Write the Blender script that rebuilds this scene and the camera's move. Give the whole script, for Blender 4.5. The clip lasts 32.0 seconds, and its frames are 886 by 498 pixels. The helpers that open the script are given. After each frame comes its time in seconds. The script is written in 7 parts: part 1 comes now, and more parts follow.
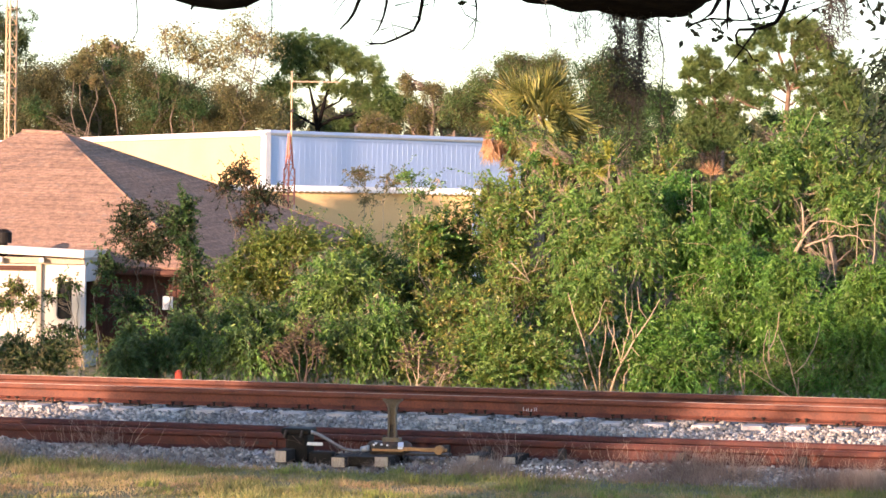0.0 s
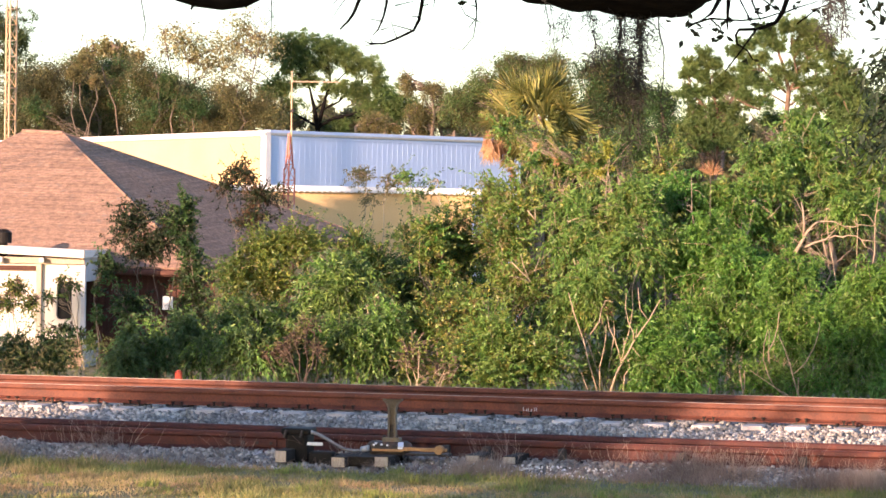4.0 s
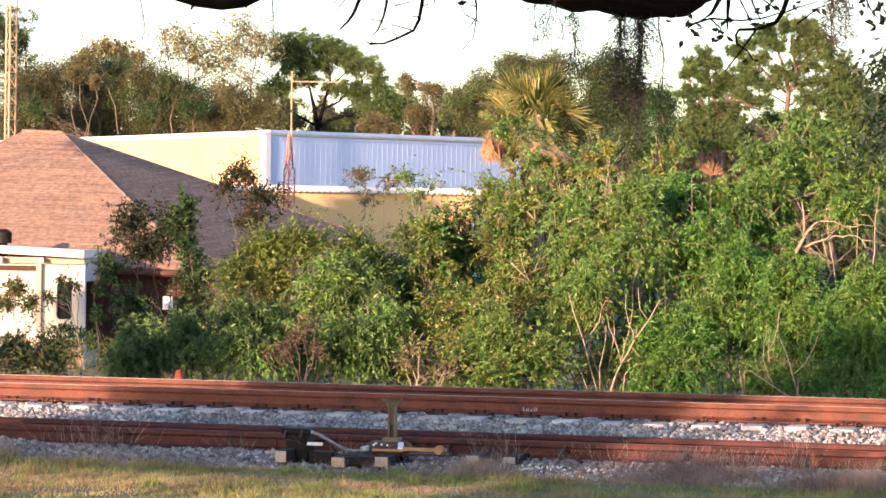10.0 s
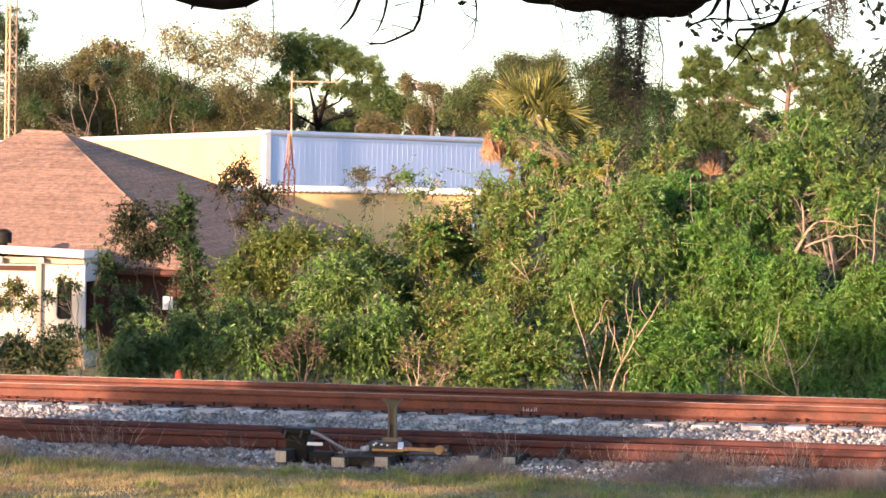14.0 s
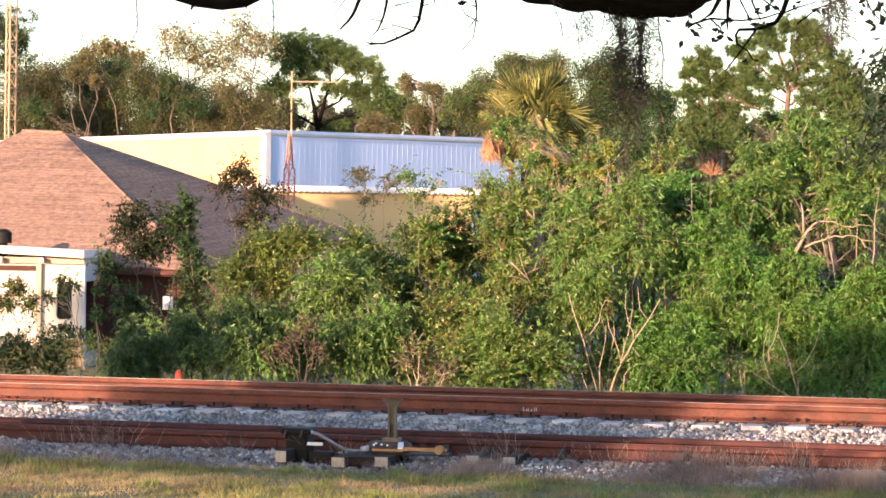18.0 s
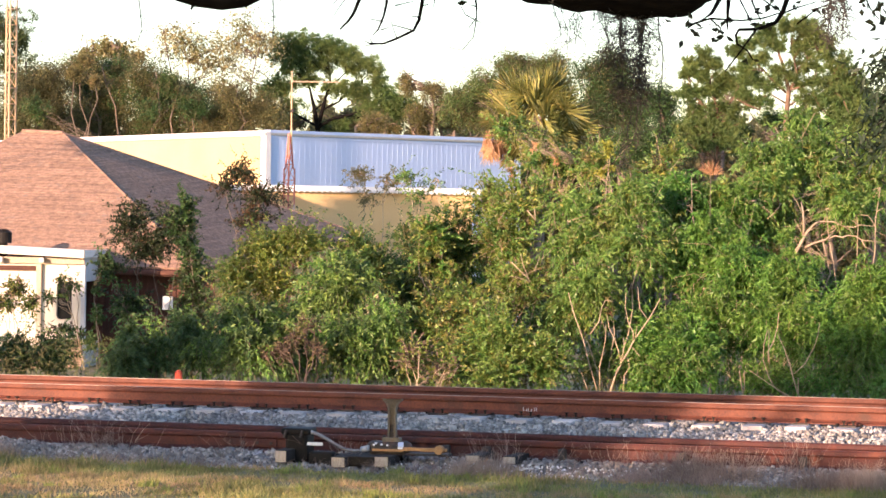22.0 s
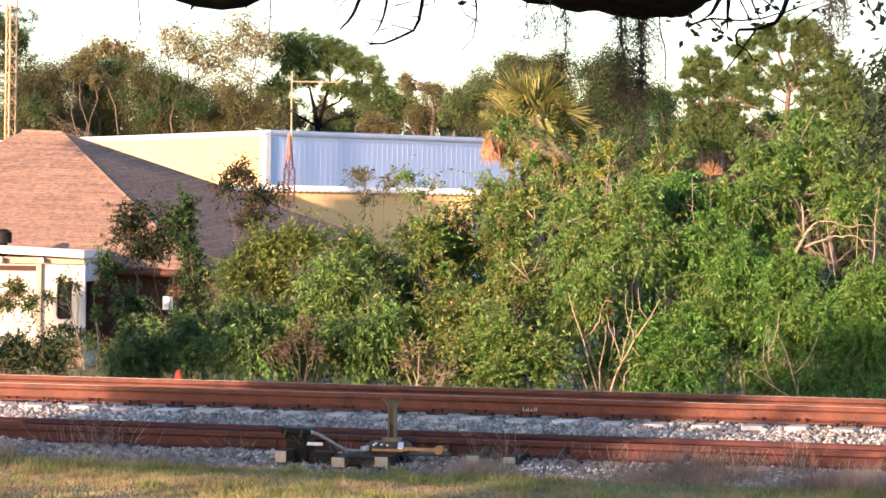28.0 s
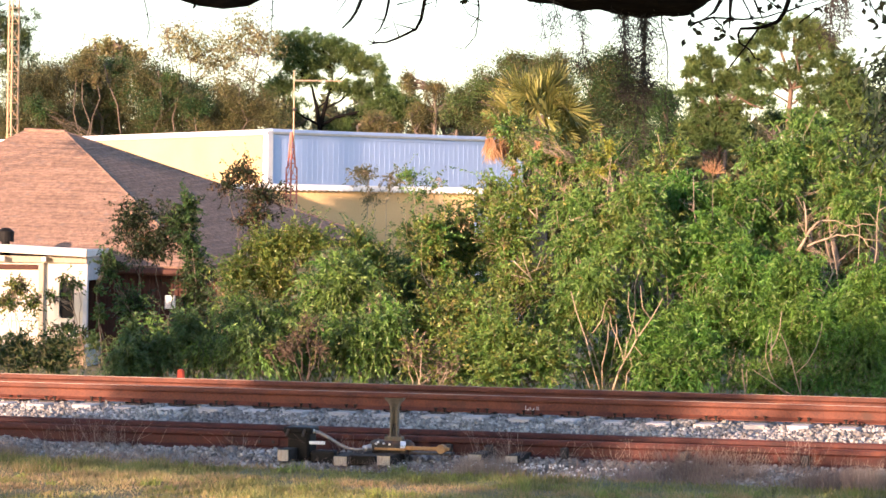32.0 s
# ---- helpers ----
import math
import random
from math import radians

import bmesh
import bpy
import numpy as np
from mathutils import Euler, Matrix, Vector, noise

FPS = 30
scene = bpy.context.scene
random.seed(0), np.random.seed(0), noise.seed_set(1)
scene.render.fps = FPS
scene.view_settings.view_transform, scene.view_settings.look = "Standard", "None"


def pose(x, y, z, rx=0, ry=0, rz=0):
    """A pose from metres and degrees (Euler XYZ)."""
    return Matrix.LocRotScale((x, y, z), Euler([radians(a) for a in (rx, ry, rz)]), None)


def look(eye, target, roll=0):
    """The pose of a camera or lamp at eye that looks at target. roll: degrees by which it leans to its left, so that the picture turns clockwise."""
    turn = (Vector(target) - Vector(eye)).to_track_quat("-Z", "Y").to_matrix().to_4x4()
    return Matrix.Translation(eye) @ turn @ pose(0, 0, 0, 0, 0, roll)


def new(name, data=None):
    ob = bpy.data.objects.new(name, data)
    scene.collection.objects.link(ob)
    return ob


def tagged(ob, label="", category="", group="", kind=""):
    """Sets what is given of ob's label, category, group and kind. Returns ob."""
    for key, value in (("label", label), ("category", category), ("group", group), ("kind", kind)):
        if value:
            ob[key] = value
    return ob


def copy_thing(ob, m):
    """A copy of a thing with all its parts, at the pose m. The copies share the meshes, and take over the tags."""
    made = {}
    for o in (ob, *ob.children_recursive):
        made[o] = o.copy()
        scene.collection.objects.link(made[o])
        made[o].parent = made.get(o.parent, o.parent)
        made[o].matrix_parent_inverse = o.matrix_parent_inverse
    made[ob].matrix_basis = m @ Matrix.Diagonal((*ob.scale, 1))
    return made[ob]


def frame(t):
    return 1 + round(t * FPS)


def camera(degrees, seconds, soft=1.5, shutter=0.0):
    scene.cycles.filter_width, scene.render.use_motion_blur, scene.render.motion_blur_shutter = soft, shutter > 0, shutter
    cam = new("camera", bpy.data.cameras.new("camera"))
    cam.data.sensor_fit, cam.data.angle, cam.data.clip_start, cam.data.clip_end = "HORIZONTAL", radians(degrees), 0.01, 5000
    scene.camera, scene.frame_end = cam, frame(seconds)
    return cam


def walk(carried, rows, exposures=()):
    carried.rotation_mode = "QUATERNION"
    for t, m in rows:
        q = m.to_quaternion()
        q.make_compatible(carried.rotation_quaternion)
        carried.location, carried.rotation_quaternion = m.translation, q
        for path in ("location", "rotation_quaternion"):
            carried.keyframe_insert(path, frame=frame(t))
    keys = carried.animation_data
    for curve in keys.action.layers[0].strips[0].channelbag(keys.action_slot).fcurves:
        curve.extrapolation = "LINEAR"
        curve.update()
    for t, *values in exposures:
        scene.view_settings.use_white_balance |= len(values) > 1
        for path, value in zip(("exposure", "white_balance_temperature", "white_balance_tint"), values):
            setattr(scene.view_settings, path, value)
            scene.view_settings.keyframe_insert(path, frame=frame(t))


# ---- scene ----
cam = camera(16.5, 32.0, soft=1.6)
EYE = (0.0, 0.0, 2.385)


def aim(left=0.0, up=0.0):
    """The tripod's view, turned by small angles in degrees."""
    return pose(*EYE, 90 - 0.328 + up, 0, left) @ pose(0, 0, 0, 0, 0, 0.86)


walk(cam, [(0.0, aim()), (30.2, aim()), (30.5, aim(0.0, 0.021)), (30.8, aim()), (31.5, aim()),
           (31.8, aim(0.018, -0.008)), (32.0, aim(0.042, -0.021))], exposures=[(0.0, 1.53, 6050, 23), (32.0, 1.53, 6050, 23)])

# ---- daylight: low warm sun, from behind the camera and to its left ----
SUN_WAY = Vector((-0.60, -0.80, 0.0)).normalized()
SUN_UP = radians(9.0)
world = bpy.data.worlds.new("sky")
scene.world = world
world.use_nodes = True
wn = world.node_tree.nodes
sky = wn.new("ShaderNodeTexSky")
sky.sky_type, sky.sun_disc, sky.sun_elevation = "NISHITA", False, SUN_UP
sky.sun_rotation = math.atan2(SUN_WAY.x, SUN_WAY.y)
sky.air_density, sky.dust_density, sky.ozone_density = 1.0, 0.6, 1.5
wn["Background"].inputs["Strength"].default_value = 0.15
world.node_tree.links.new(sky.outputs["Color"], wn["Background"].inputs["Color"])
sun = new("sun", bpy.data.lights.new("sun", "SUN"))
sun.data.energy, sun.data.angle, sun.data.color = 4.4, radians(0.6), (1.0, 0.68, 0.42)
sun_from = SUN_WAY * math.cos(SUN_UP) + Vector((0, 0, math.sin(SUN_UP)))
sun.matrix_world = look(sun_from * 60, (0, 0, 0))


# ---- materials ----
def surface(name, a, b, scale=6.0, rough=0.8, bump=0.15, metal=0.0, stretch=(1, 1, 1), grain=70.0, wear=None, wear_at=0.62, per_piece=0.0, spec=0.4):
    """Two colours mixed at two scales, fine relief, and patches of wear."""
    m = bpy.data.materials.new(name)
    m.use_nodes = True
    n, k = m.node_tree.nodes, m.node_tree.links
    bs = n["Principled BSDF"]
    bs.inputs["Roughness"].default_value, bs.inputs["Metallic"].default_value = rough, metal
    bs.inputs["Specular IOR Level"].default_value = spec
    tc, mp = n.new("ShaderNodeTexCoord"), n.new("ShaderNodeMapping")
    mp.inputs["Scale"].default_value = stretch
    k.new(tc.outputs["Object"], mp.inputs["Vector"])
    big, small = n.new("ShaderNodeTexNoise"), n.new("ShaderNodeTexNoise")
    for t, s, d in ((big, scale, 4.0), (small, grain, 3.0)):
        t.inputs["Scale"].default_value, t.inputs["Detail"].default_value = s, d
        k.new(mp.outputs["Vector"], t.inputs["Vector"])
    add = n.new("ShaderNodeMath")
    add.operation = "MULTIPLY_ADD"
    add.inputs[1].default_value = 0.5
    k.new(small.outputs["Fac"], add.inputs[0])
    half = n.new("ShaderNodeMath")
    half.operation = "MULTIPLY"
    half.inputs[1].default_value = 0.5
    k.new(big.outputs["Fac"], half.inputs[0])
    k.new(half.outputs[0], add.inputs[2])
    ramp = n.new("ShaderNodeValToRGB")
    ramp.color_ramp.elements[0].position, ramp.color_ramp.elements[1].position = 0.36, 0.64
    ramp.color_ramp.elements[0].color, ramp.color_ramp.elements[1].color = (*a, 1), (*b, 1)
    k.new(add.outputs[0], ramp.inputs["Fac"])
    out = ramp.outputs["Color"]
    if wear:
        wn_ = n.new("ShaderNodeTexNoise")
        wn_.inputs["Scale"].default_value, wn_.inputs["Detail"].default_value = scale * 0.45, 6.0
        k.new(mp.outputs["Vector"], wn_.inputs["Vector"])
        wr = n.new("ShaderNodeValToRGB")
        wr.color_ramp.elements[0].position, wr.color_ramp.elements[1].position = wear_at - 0.06, wear_at + 0.06
        k.new(wn_.outputs["Fac"], wr.inputs["Fac"])
        mx = n.new("ShaderNodeMixRGB")
        mx.inputs["Color2"].default_value = (*wear, 1)
        k.new(wr.outputs["Color"], mx.inputs["Fac"])
        k.new(out, mx.inputs["Color1"])
        out = mx.outputs["Color"]
    if per_piece:
        oi, hs, mr = n.new("ShaderNodeObjectInfo"), n.new("ShaderNodeHueSaturation"), n.new("ShaderNodeMapRange")
        mr.inputs["To Min"].default_value, mr.inputs["To Max"].default_value = 1 - per_piece, 1 + per_piece
        k.new(oi.outputs["Random"], mr.inputs["Value"])
        k.new(mr.outputs["Result"], hs.inputs["Value"])
        k.new(out, hs.inputs["Color"])
        out = hs.outputs["Color"]
    k.new(out, bs.inputs["Base Color"])
    if bump:
        bp = n.new("ShaderNodeBump")
        bp.inputs["Strength"].default_value, bp.inputs["Distance"].default_value = bump, 0.02
        k.new(add.outputs[0], bp.inputs["Height"])
        k.new(bp.outputs["Normal"], bs.inputs["Normal"])
    return m


def pieces(name, colours, rough=0.6, through_light=0.0, spec=0.3):
    """A material whose colour changes from loose piece to loose piece (leaves, blades, stones)."""
    m = bpy.data.materials.new(name)
    m.use_nodes = True
    n, k = m.node_tree.nodes, m.node_tree.links
    bs = n["Principled BSDF"]
    bs.inputs["Roughness"].default_value = rough
    bs.inputs["Specular IOR Level"].default_value = spec
    gi, ramp = n.new("ShaderNodeNewGeometry"), n.new("ShaderNodeValToRGB")
    els = ramp.color_ramp.elements
    while len(els) < len(colours):
        els.new(0.5)
    for i, c in enumerate(colours):
        els[i].position, els[i].color = i / (len(colours) - 1), (*c, 1)
    k.new(gi.outputs["Random Per Island"], ramp.inputs["Fac"])
    tc, nz, hs = n.new("ShaderNodeTexCoord"), n.new("ShaderNodeTexNoise"), n.new("ShaderNodeHueSaturation")
    nz.inputs["Scale"].default_value, nz.inputs["Detail"].default_value = 1.6, 3.0
    mr = n.new("ShaderNodeMapRange")
    mr.inputs["From Min"].default_value, mr.inputs["From Max"].default_value = 0.3, 0.7
    mr.inputs["To Min"].default_value, mr.inputs["To Max"].default_value = 0.70, 1.28
    nh, mh = n.new("ShaderNodeTexNoise"), n.new("ShaderNodeMapRange")
    nh.inputs["Scale"].default_value, nh.inputs["Detail"].default_value = 0.9, 2.0
    mh.inputs["From Min"].default_value, mh.inputs["From Max"].default_value = 0.3, 0.7
    mh.inputs["To Min"].default_value, mh.inputs["To Max"].default_value = 0.482, 0.518
    k.new(tc.outputs["Object"], nh.inputs["Vector"])
    k.new(nh.outputs["Fac"], mh.inputs["Value"])
    k.new(mh.outputs["Result"], hs.inputs["Hue"])
    k.new(tc.outputs["Object"], nz.inputs["Vector"])
    k.new(nz.outputs["Fac"], mr.inputs["Value"])
    k.new(mr.outputs["Result"], hs.inputs["Value"])
    k.new(ramp.outputs["Color"], hs.inputs["Color"])
    k.new(hs.outputs["Color"], bs.inputs["Base Color"])
    if through_light:
        tl, mx = n.new("ShaderNodeBsdfTranslucent"), n.new("ShaderNodeMixShader")
        mx.inputs["Fac"].default_value = through_light
        k.new(hs.outputs["Color"], tl.inputs["Color"])
        k.new(bs.outputs[0], mx.inputs[1])
        k.new(tl.outputs[0], mx.inputs[2])
        k.new(mx.outputs[0], n["Material Output"].inputs["Surface"])
    return m


RUST = surface("rusty_steel", (0.075, 0.023, 0.014), (0.175, 0.052, 0.026), 5, 0.7, 0.25, 0.0, (1, 1, 1), 60, (0.06, 0.03, 0.02), 0.64)
# rust of the siding, darkened further to carry the shade lying on it
SHADERUST = surface("shaded_dark_rusty_steel", (0.034, 0.010, 0.008), (0.098, 0.022, 0.014), 5, 0.7, 0.25, 0.0, (1, 1, 1), 60, (0.20, 0.055, 0.025), 0.64)
POLISH = surface("worn_railhead_steel", (0.17, 0.115, 0.09), (0.28, 0.20, 0.16), 8, 0.45, 0.05, 0.5)
TIEWOOD = surface("weathered_tie_wood", (0.50, 0.44, 0.40), (0.70, 0.62, 0.56), 7, 0.9, 0.4, 0, (1, 6, 6), 50, (0.18, 0.15, 0.13), 0.66, per_piece=0.25)
PALEWOOD = surface("pale_cut_timber", (0.42, 0.33, 0.24), (0.62, 0.52, 0.40), 9, 0.9, 0.3, 0, (9, 9, 1), 60, per_piece=0.12)
DARKWOOD = surface("dark_creosoted_timber", (0.012, 0.01, 0.008), (0.04, 0.03, 0.024), 9, 0.9, 0.3)
IRON = surface("dark_cast_iron", (0.03, 0.026, 0.024), (0.075, 0.06, 0.05), 14, 0.6, 0.2, 0.2, wear=(0.13, 0.06, 0.035), wear_at=0.6)
OLIVE = surface("faded_olive_paint", (0.10, 0.08, 0.05), (0.175, 0.14, 0.09), 10, 0.65, 0.15, wear=(0.16, 0.07, 0.035), wear_at=0.66)
OCHRE = surface("yellow_brown_rusty_paint", (0.33, 0.17, 0.065), (0.46, 0.26, 0.10), 14, 0.7, 0.2, wear=(0.2, 0.08, 0.035), wear_at=0.66)
STEEL = surface("dull_grey_steel", (0.17, 0.16, 0.155), (0.30, 0.285, 0.275), 12, 0.55, 0.15, 0.3, wear=(0.12, 0.08, 0.06), wear_at=0.66)
GALV = surface("galvanised_steel", (0.40, 0.38, 0.37), (0.56, 0.54, 0.52), 12, 0.45, 0.1, 0.5)
WHITE = surface("white_paint", (0.74, 0.72, 0.70), (0.84, 0.82, 0.80), 3, 0.6, 0.05, wear=(0.60, 0.57, 0.53), wear_at=0.7)
CREAM = surface("cream_white_stucco", (0.66, 0.59, 0.48), (0.76, 0.69, 0.58), 3, 0.8, 0.12, wear=(0.55, 0.46, 0.36), wear_at=0.66)
GREYWHITE = surface("grey_white_weathered_paint", (0.52, 0.52, 0.54), (0.68, 0.68, 0.70), 5, 0.65, 0.1, wear=(0.3, 0.28, 0.28), wear_at=0.68)
STUCCO = surface("yellow_stucco", (0.63, 0.42, 0.195), (0.71, 0.49, 0.245), 0.9, 0.9, 0.2, grain=30, wear=(0.56, 0.41, 0.18), wear_at=0.66)
BLUEMETAL = surface("pale_blue_painted_sheet_metal", (0.47, 0.59, 0.84), (0.52, 0.64, 0.88), 1.2, 0.5, 0.02, 0.0, (3, 3, 0.5), 20)
SHINGLE = surface("tan_asphalt_shingle", (0.15, 0.092, 0.066), (0.38, 0.235, 0.162), 9, 0.95, 0.5, 0, (1, 1, 2.6), 40, (0.20, 0.145, 0.12), 0.66, per_piece=0.14)
BOARD = surface("red_brown_stained_board", (0.055, 0.022, 0.015), (0.11, 0.042, 0.026), 3, 0.8, 0.25, 0, (8, 8, 0.6), 40, per_piece=0.15)
DARKGLASS = surface("dark_window_pane", (0.008, 0.008, 0.009), (0.014, 0.014, 0.015), 4, 0.4, 0.0, spec=0.15)
BLACK = surface("black_sheet_metal", (0.007, 0.006, 0.005), (0.018, 0.015, 0.012), 9, 0.6, 0.05, spec=0.15)
ORANGE = surface("orange_red_plastic", (0.80, 0.09, 0.035), (0.90, 0.13, 0.05), 6, 0.5, 0.03)
REDMAST = surface("faded_red_painted_steel", (0.46, 0.13, 0.09), (0.58, 0.22, 0.16), 6, 0.6, 0.1, wear=(0.6, 0.45, 0.4), wear_at=0.64)
PALEMAST = surface("sunlit_galvanised_mast", (0.50, 0.33, 0.19), (0.62, 0.43, 0.27), 6, 0.5, 0.1, 0.3)
BARK = surface("grey_brown_bark", (0.10, 0.075, 0.055), (0.22, 0.17, 0.13), 9, 0.95, 0.7, 0, (1, 1, 0.35), 40)
PALEBARK = surface("pale_smooth_bark", (0.30, 0.22, 0.145), (0.49, 0.375, 0.255), 7, 0.9, 0.3, 0, (1, 1, 0.4), 40)
PINEBARK = surface("orange_brown_pine_bark", (0.12, 0.075, 0.05), (0.22, 0.14, 0.09), 7, 0.95, 0.6, 0, (1, 1, 0.4), 30)
# near-black bark: the shade under the crowns is put into its colour
SHADEBARK = surface("dark_shaded_bark", (0.004, 0.0034, 0.003), (0.013, 0.011, 0.0095), 9, 0.95, 0.9, 0, (0.35, 1, 1), 40, spec=0.1)
SOIL = surface("tan_dusty_render", (0.22, 0.15, 0.10), (0.33, 0.23, 0.16), 3, 0.95, 0.3)
GROUND = surface("sandy_soil_with_short_grass", (0.11, 0.11, 0.045), (0.24, 0.20, 0.10), 1.1, 0.95, 0.5, grain=25, wear=(0.20, 0.17, 0.11), wear_at=0.62)
BALLASTBED = surface("crushed_stone_bed", (0.16, 0.155, 0.15), (0.36, 0.35, 0.34), 14, 0.95, 0.8, grain=60)

STONE = pieces("grey_crushed_stone", [(0.10, 0.093, 0.085), (0.31, 0.285, 0.26), (0.21, 0.192, 0.175), (0.54, 0.50, 0.45), (0.38, 0.345, 0.31)], 0.85)
# palest and darkest steps of these ramps paint in glints and shaded gaps
LEAF_WILLOW = pieces("willow_green_leaf", [(0.059, 0.139, 0.024), (0.139, 0.262, 0.046), (0.225, 0.347, 0.075), (0.085, 0.181, 0.029), (0.288, 0.396, 0.107)], 0.42, 0.34, 0.36)
LEAF_GREEN = pieces("saturated_green_leaf", [(0.047, 0.128, 0.019), (0.102, 0.241, 0.033), (0.169, 0.333, 0.057), (0.067, 0.169, 0.022), (0.246, 0.379, 0.087)], 0.42, 0.34, 0.36)
# duller, bluer leaf: the shade on the left shrubs is put into its colour
LEAF_TEAL_SHADED = pieces("shaded_blue_green_leaf", [(0.042, 0.091, 0.029), (0.088, 0.156, 0.046), (0.144, 0.206, 0.069), (0.057, 0.110, 0.030)], 0.45, 0.32, 0.35)
LEAF_YELLOW = pieces("yellow_green_leaf", [(0.101, 0.174, 0.031), (0.213, 0.269, 0.050), (0.090, 0.151, 0.031), (0.358, 0.325, 0.073), (0.078, 0.134, 0.027), (0.280, 0.325, 0.078)], 0.42, 0.34, 0.36)
# brownish far leaf, with the distance haze mixed into its colour
LEAF_UMBER_HAZE = pieces("hazy_umber_olive_leaf", [(0.075, 0.090, 0.045), (0.11, 0.112, 0.056), (0.06, 0.075, 0.038), (0.095, 0.105, 0.05)], 0.7, 0.5)
LEAF_LEMON = pieces("yellow_vine_leaf", [(0.33, 0.33, 0.05), (0.42, 0.40, 0.07), (0.26, 0.29, 0.05)], 0.5, 0.4)
LEAF_DARK = pieces("dark_green_leaf", [(0.035, 0.075, 0.023), (0.055, 0.108, 0.031), (0.08, 0.13, 0.038)], 0.5, 0.3)
LEAF_RUSSET = pieces("russet_tinged_leaf", [(0.07, 0.04, 0.022), (0.12, 0.065, 0.03), (0.04, 0.036, 0.018), (0.035, 0.045, 0.02)], 0.55, 0.25)
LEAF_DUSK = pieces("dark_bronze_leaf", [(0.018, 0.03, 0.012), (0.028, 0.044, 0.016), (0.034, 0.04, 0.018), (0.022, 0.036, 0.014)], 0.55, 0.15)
LEAF_DRY = pieces("dry_brown_leaf", [(0.12, 0.085, 0.06), (0.18, 0.13, 0.09), (0.10, 0.065, 0.05), (0.16, 0.125, 0.08)], 0.8, 0.2)
# olive leaf made paler and browner: haze over the woods is in the colour
LEAF_OAK_HAZE = pieces("hazy_olive_oak_leaf", [(0.124, 0.124, 0.059), (0.162, 0.162, 0.070), (0.227, 0.200, 0.092), (0.140, 0.146, 0.065), (0.205, 0.167, 0.086)], 0.7, 0.58)
LEAF_OCHRE = pieces("ochre_new_leaf", [(0.25, 0.205, 0.075), (0.20, 0.175, 0.065), (0.125, 0.135, 0.05), (0.31, 0.25, 0.105)], 0.6, 0.4)
LEAF_PALE = pieces("pale_new_leaf", [(0.42, 0.38, 0.18), (0.33, 0.31, 0.135), (0.50, 0.44, 0.23)], 0.6, 0.45)
NEEDLE = pieces("pine_needle", [(0.090, 0.148, 0.041), (0.135, 0.194, 0.056), (0.180, 0.230, 0.071), (0.076, 0.133, 0.041)], 0.5, 0.4)
NEEDLE_DARK = pieces("dark_pine_needle", [(0.05, 0.08, 0.03), (0.07, 0.10, 0.035), (0.055, 0.085, 0.03)], 0.5, 0.2)
FROND = pieces("yellow_olive_palm_leaf", [(0.234, 0.234, 0.058), (0.351, 0.325, 0.091), (0.143, 0.169, 0.047), (0.468, 0.403, 0.143)], 0.45, 0.35)
FROND_DEAD = pieces("dead_orange_brown_palm_leaf", [(0.42, 0.22, 0.11), (0.52, 0.30, 0.16), (0.34, 0.18, 0.09)], 0.7, 0.25)
LEAF_BLACK = pieces("oak_leaf_in_shade", [(0.02, 0.028, 0.012), (0.035, 0.045, 0.02), (0.028, 0.035, 0.018)], 0.6, 0.08)
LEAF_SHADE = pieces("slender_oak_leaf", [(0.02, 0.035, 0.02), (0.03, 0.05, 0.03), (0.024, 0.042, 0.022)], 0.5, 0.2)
MOSS = pieces("grey_hanging_moss", [(0.042, 0.038, 0.035), (0.075, 0.068, 0.060), (0.030, 0.027, 0.026)], 0.9, 0.05)
GRASS = pieces("green_grass_blade", [(0.16, 0.19, 0.055), (0.26, 0.26, 0.08), (0.38, 0.32, 0.12), (0.14, 0.17, 0.05), (0.44, 0.35, 0.17)], 0.6, 0.35)
# dry tan blades whose colour also carries the lawn's sunlit patches
GRASS_SUNLIT = pieces("sunlit_tan_grass_blade", [(0.40, 0.28, 0.13), (0.50, 0.34, 0.19), (0.31, 0.27, 0.10), (0.45, 0.30, 0.16), (0.25, 0.25, 0.075)], 0.7, 0.3)
GRASS_TUFT = pieces("yellow_green_grass_blade", [(0.24, 0.30, 0.07), (0.36, 0.38, 0.10), (0.17, 0.24, 0.055)], 0.5, 0.4)
GRASS_TALL = pieces("rank_weed_leaf", [(0.09, 0.13, 0.03), (0.14, 0.16, 0.045), (0.22, 0.18, 0.085), (0.08, 0.115, 0.03)], 0.6, 0.3)
STRAW = pieces("dry_straw_stalk", [(0.28, 0.205, 0.165), (0.38, 0.29, 0.235), (0.22, 0.16, 0.135), (0.44, 0.36, 0.29)], 0.8, 0.3)


# ---- mesh makers ----
def put(name, verts, faces, material, parent=None, label="", smooth=False):
    me = bpy.data.meshes.new(name)
    me.from_pydata(verts, [], faces)
    me.materials.append(material)
    if smooth:
        me.polygons.foreach_set("use_smooth", [True] * len(me.polygons))
    ob = new(name, me)
    if parent:
        ob.parent = parent
    if label:
        ob["label"] = label
    return ob


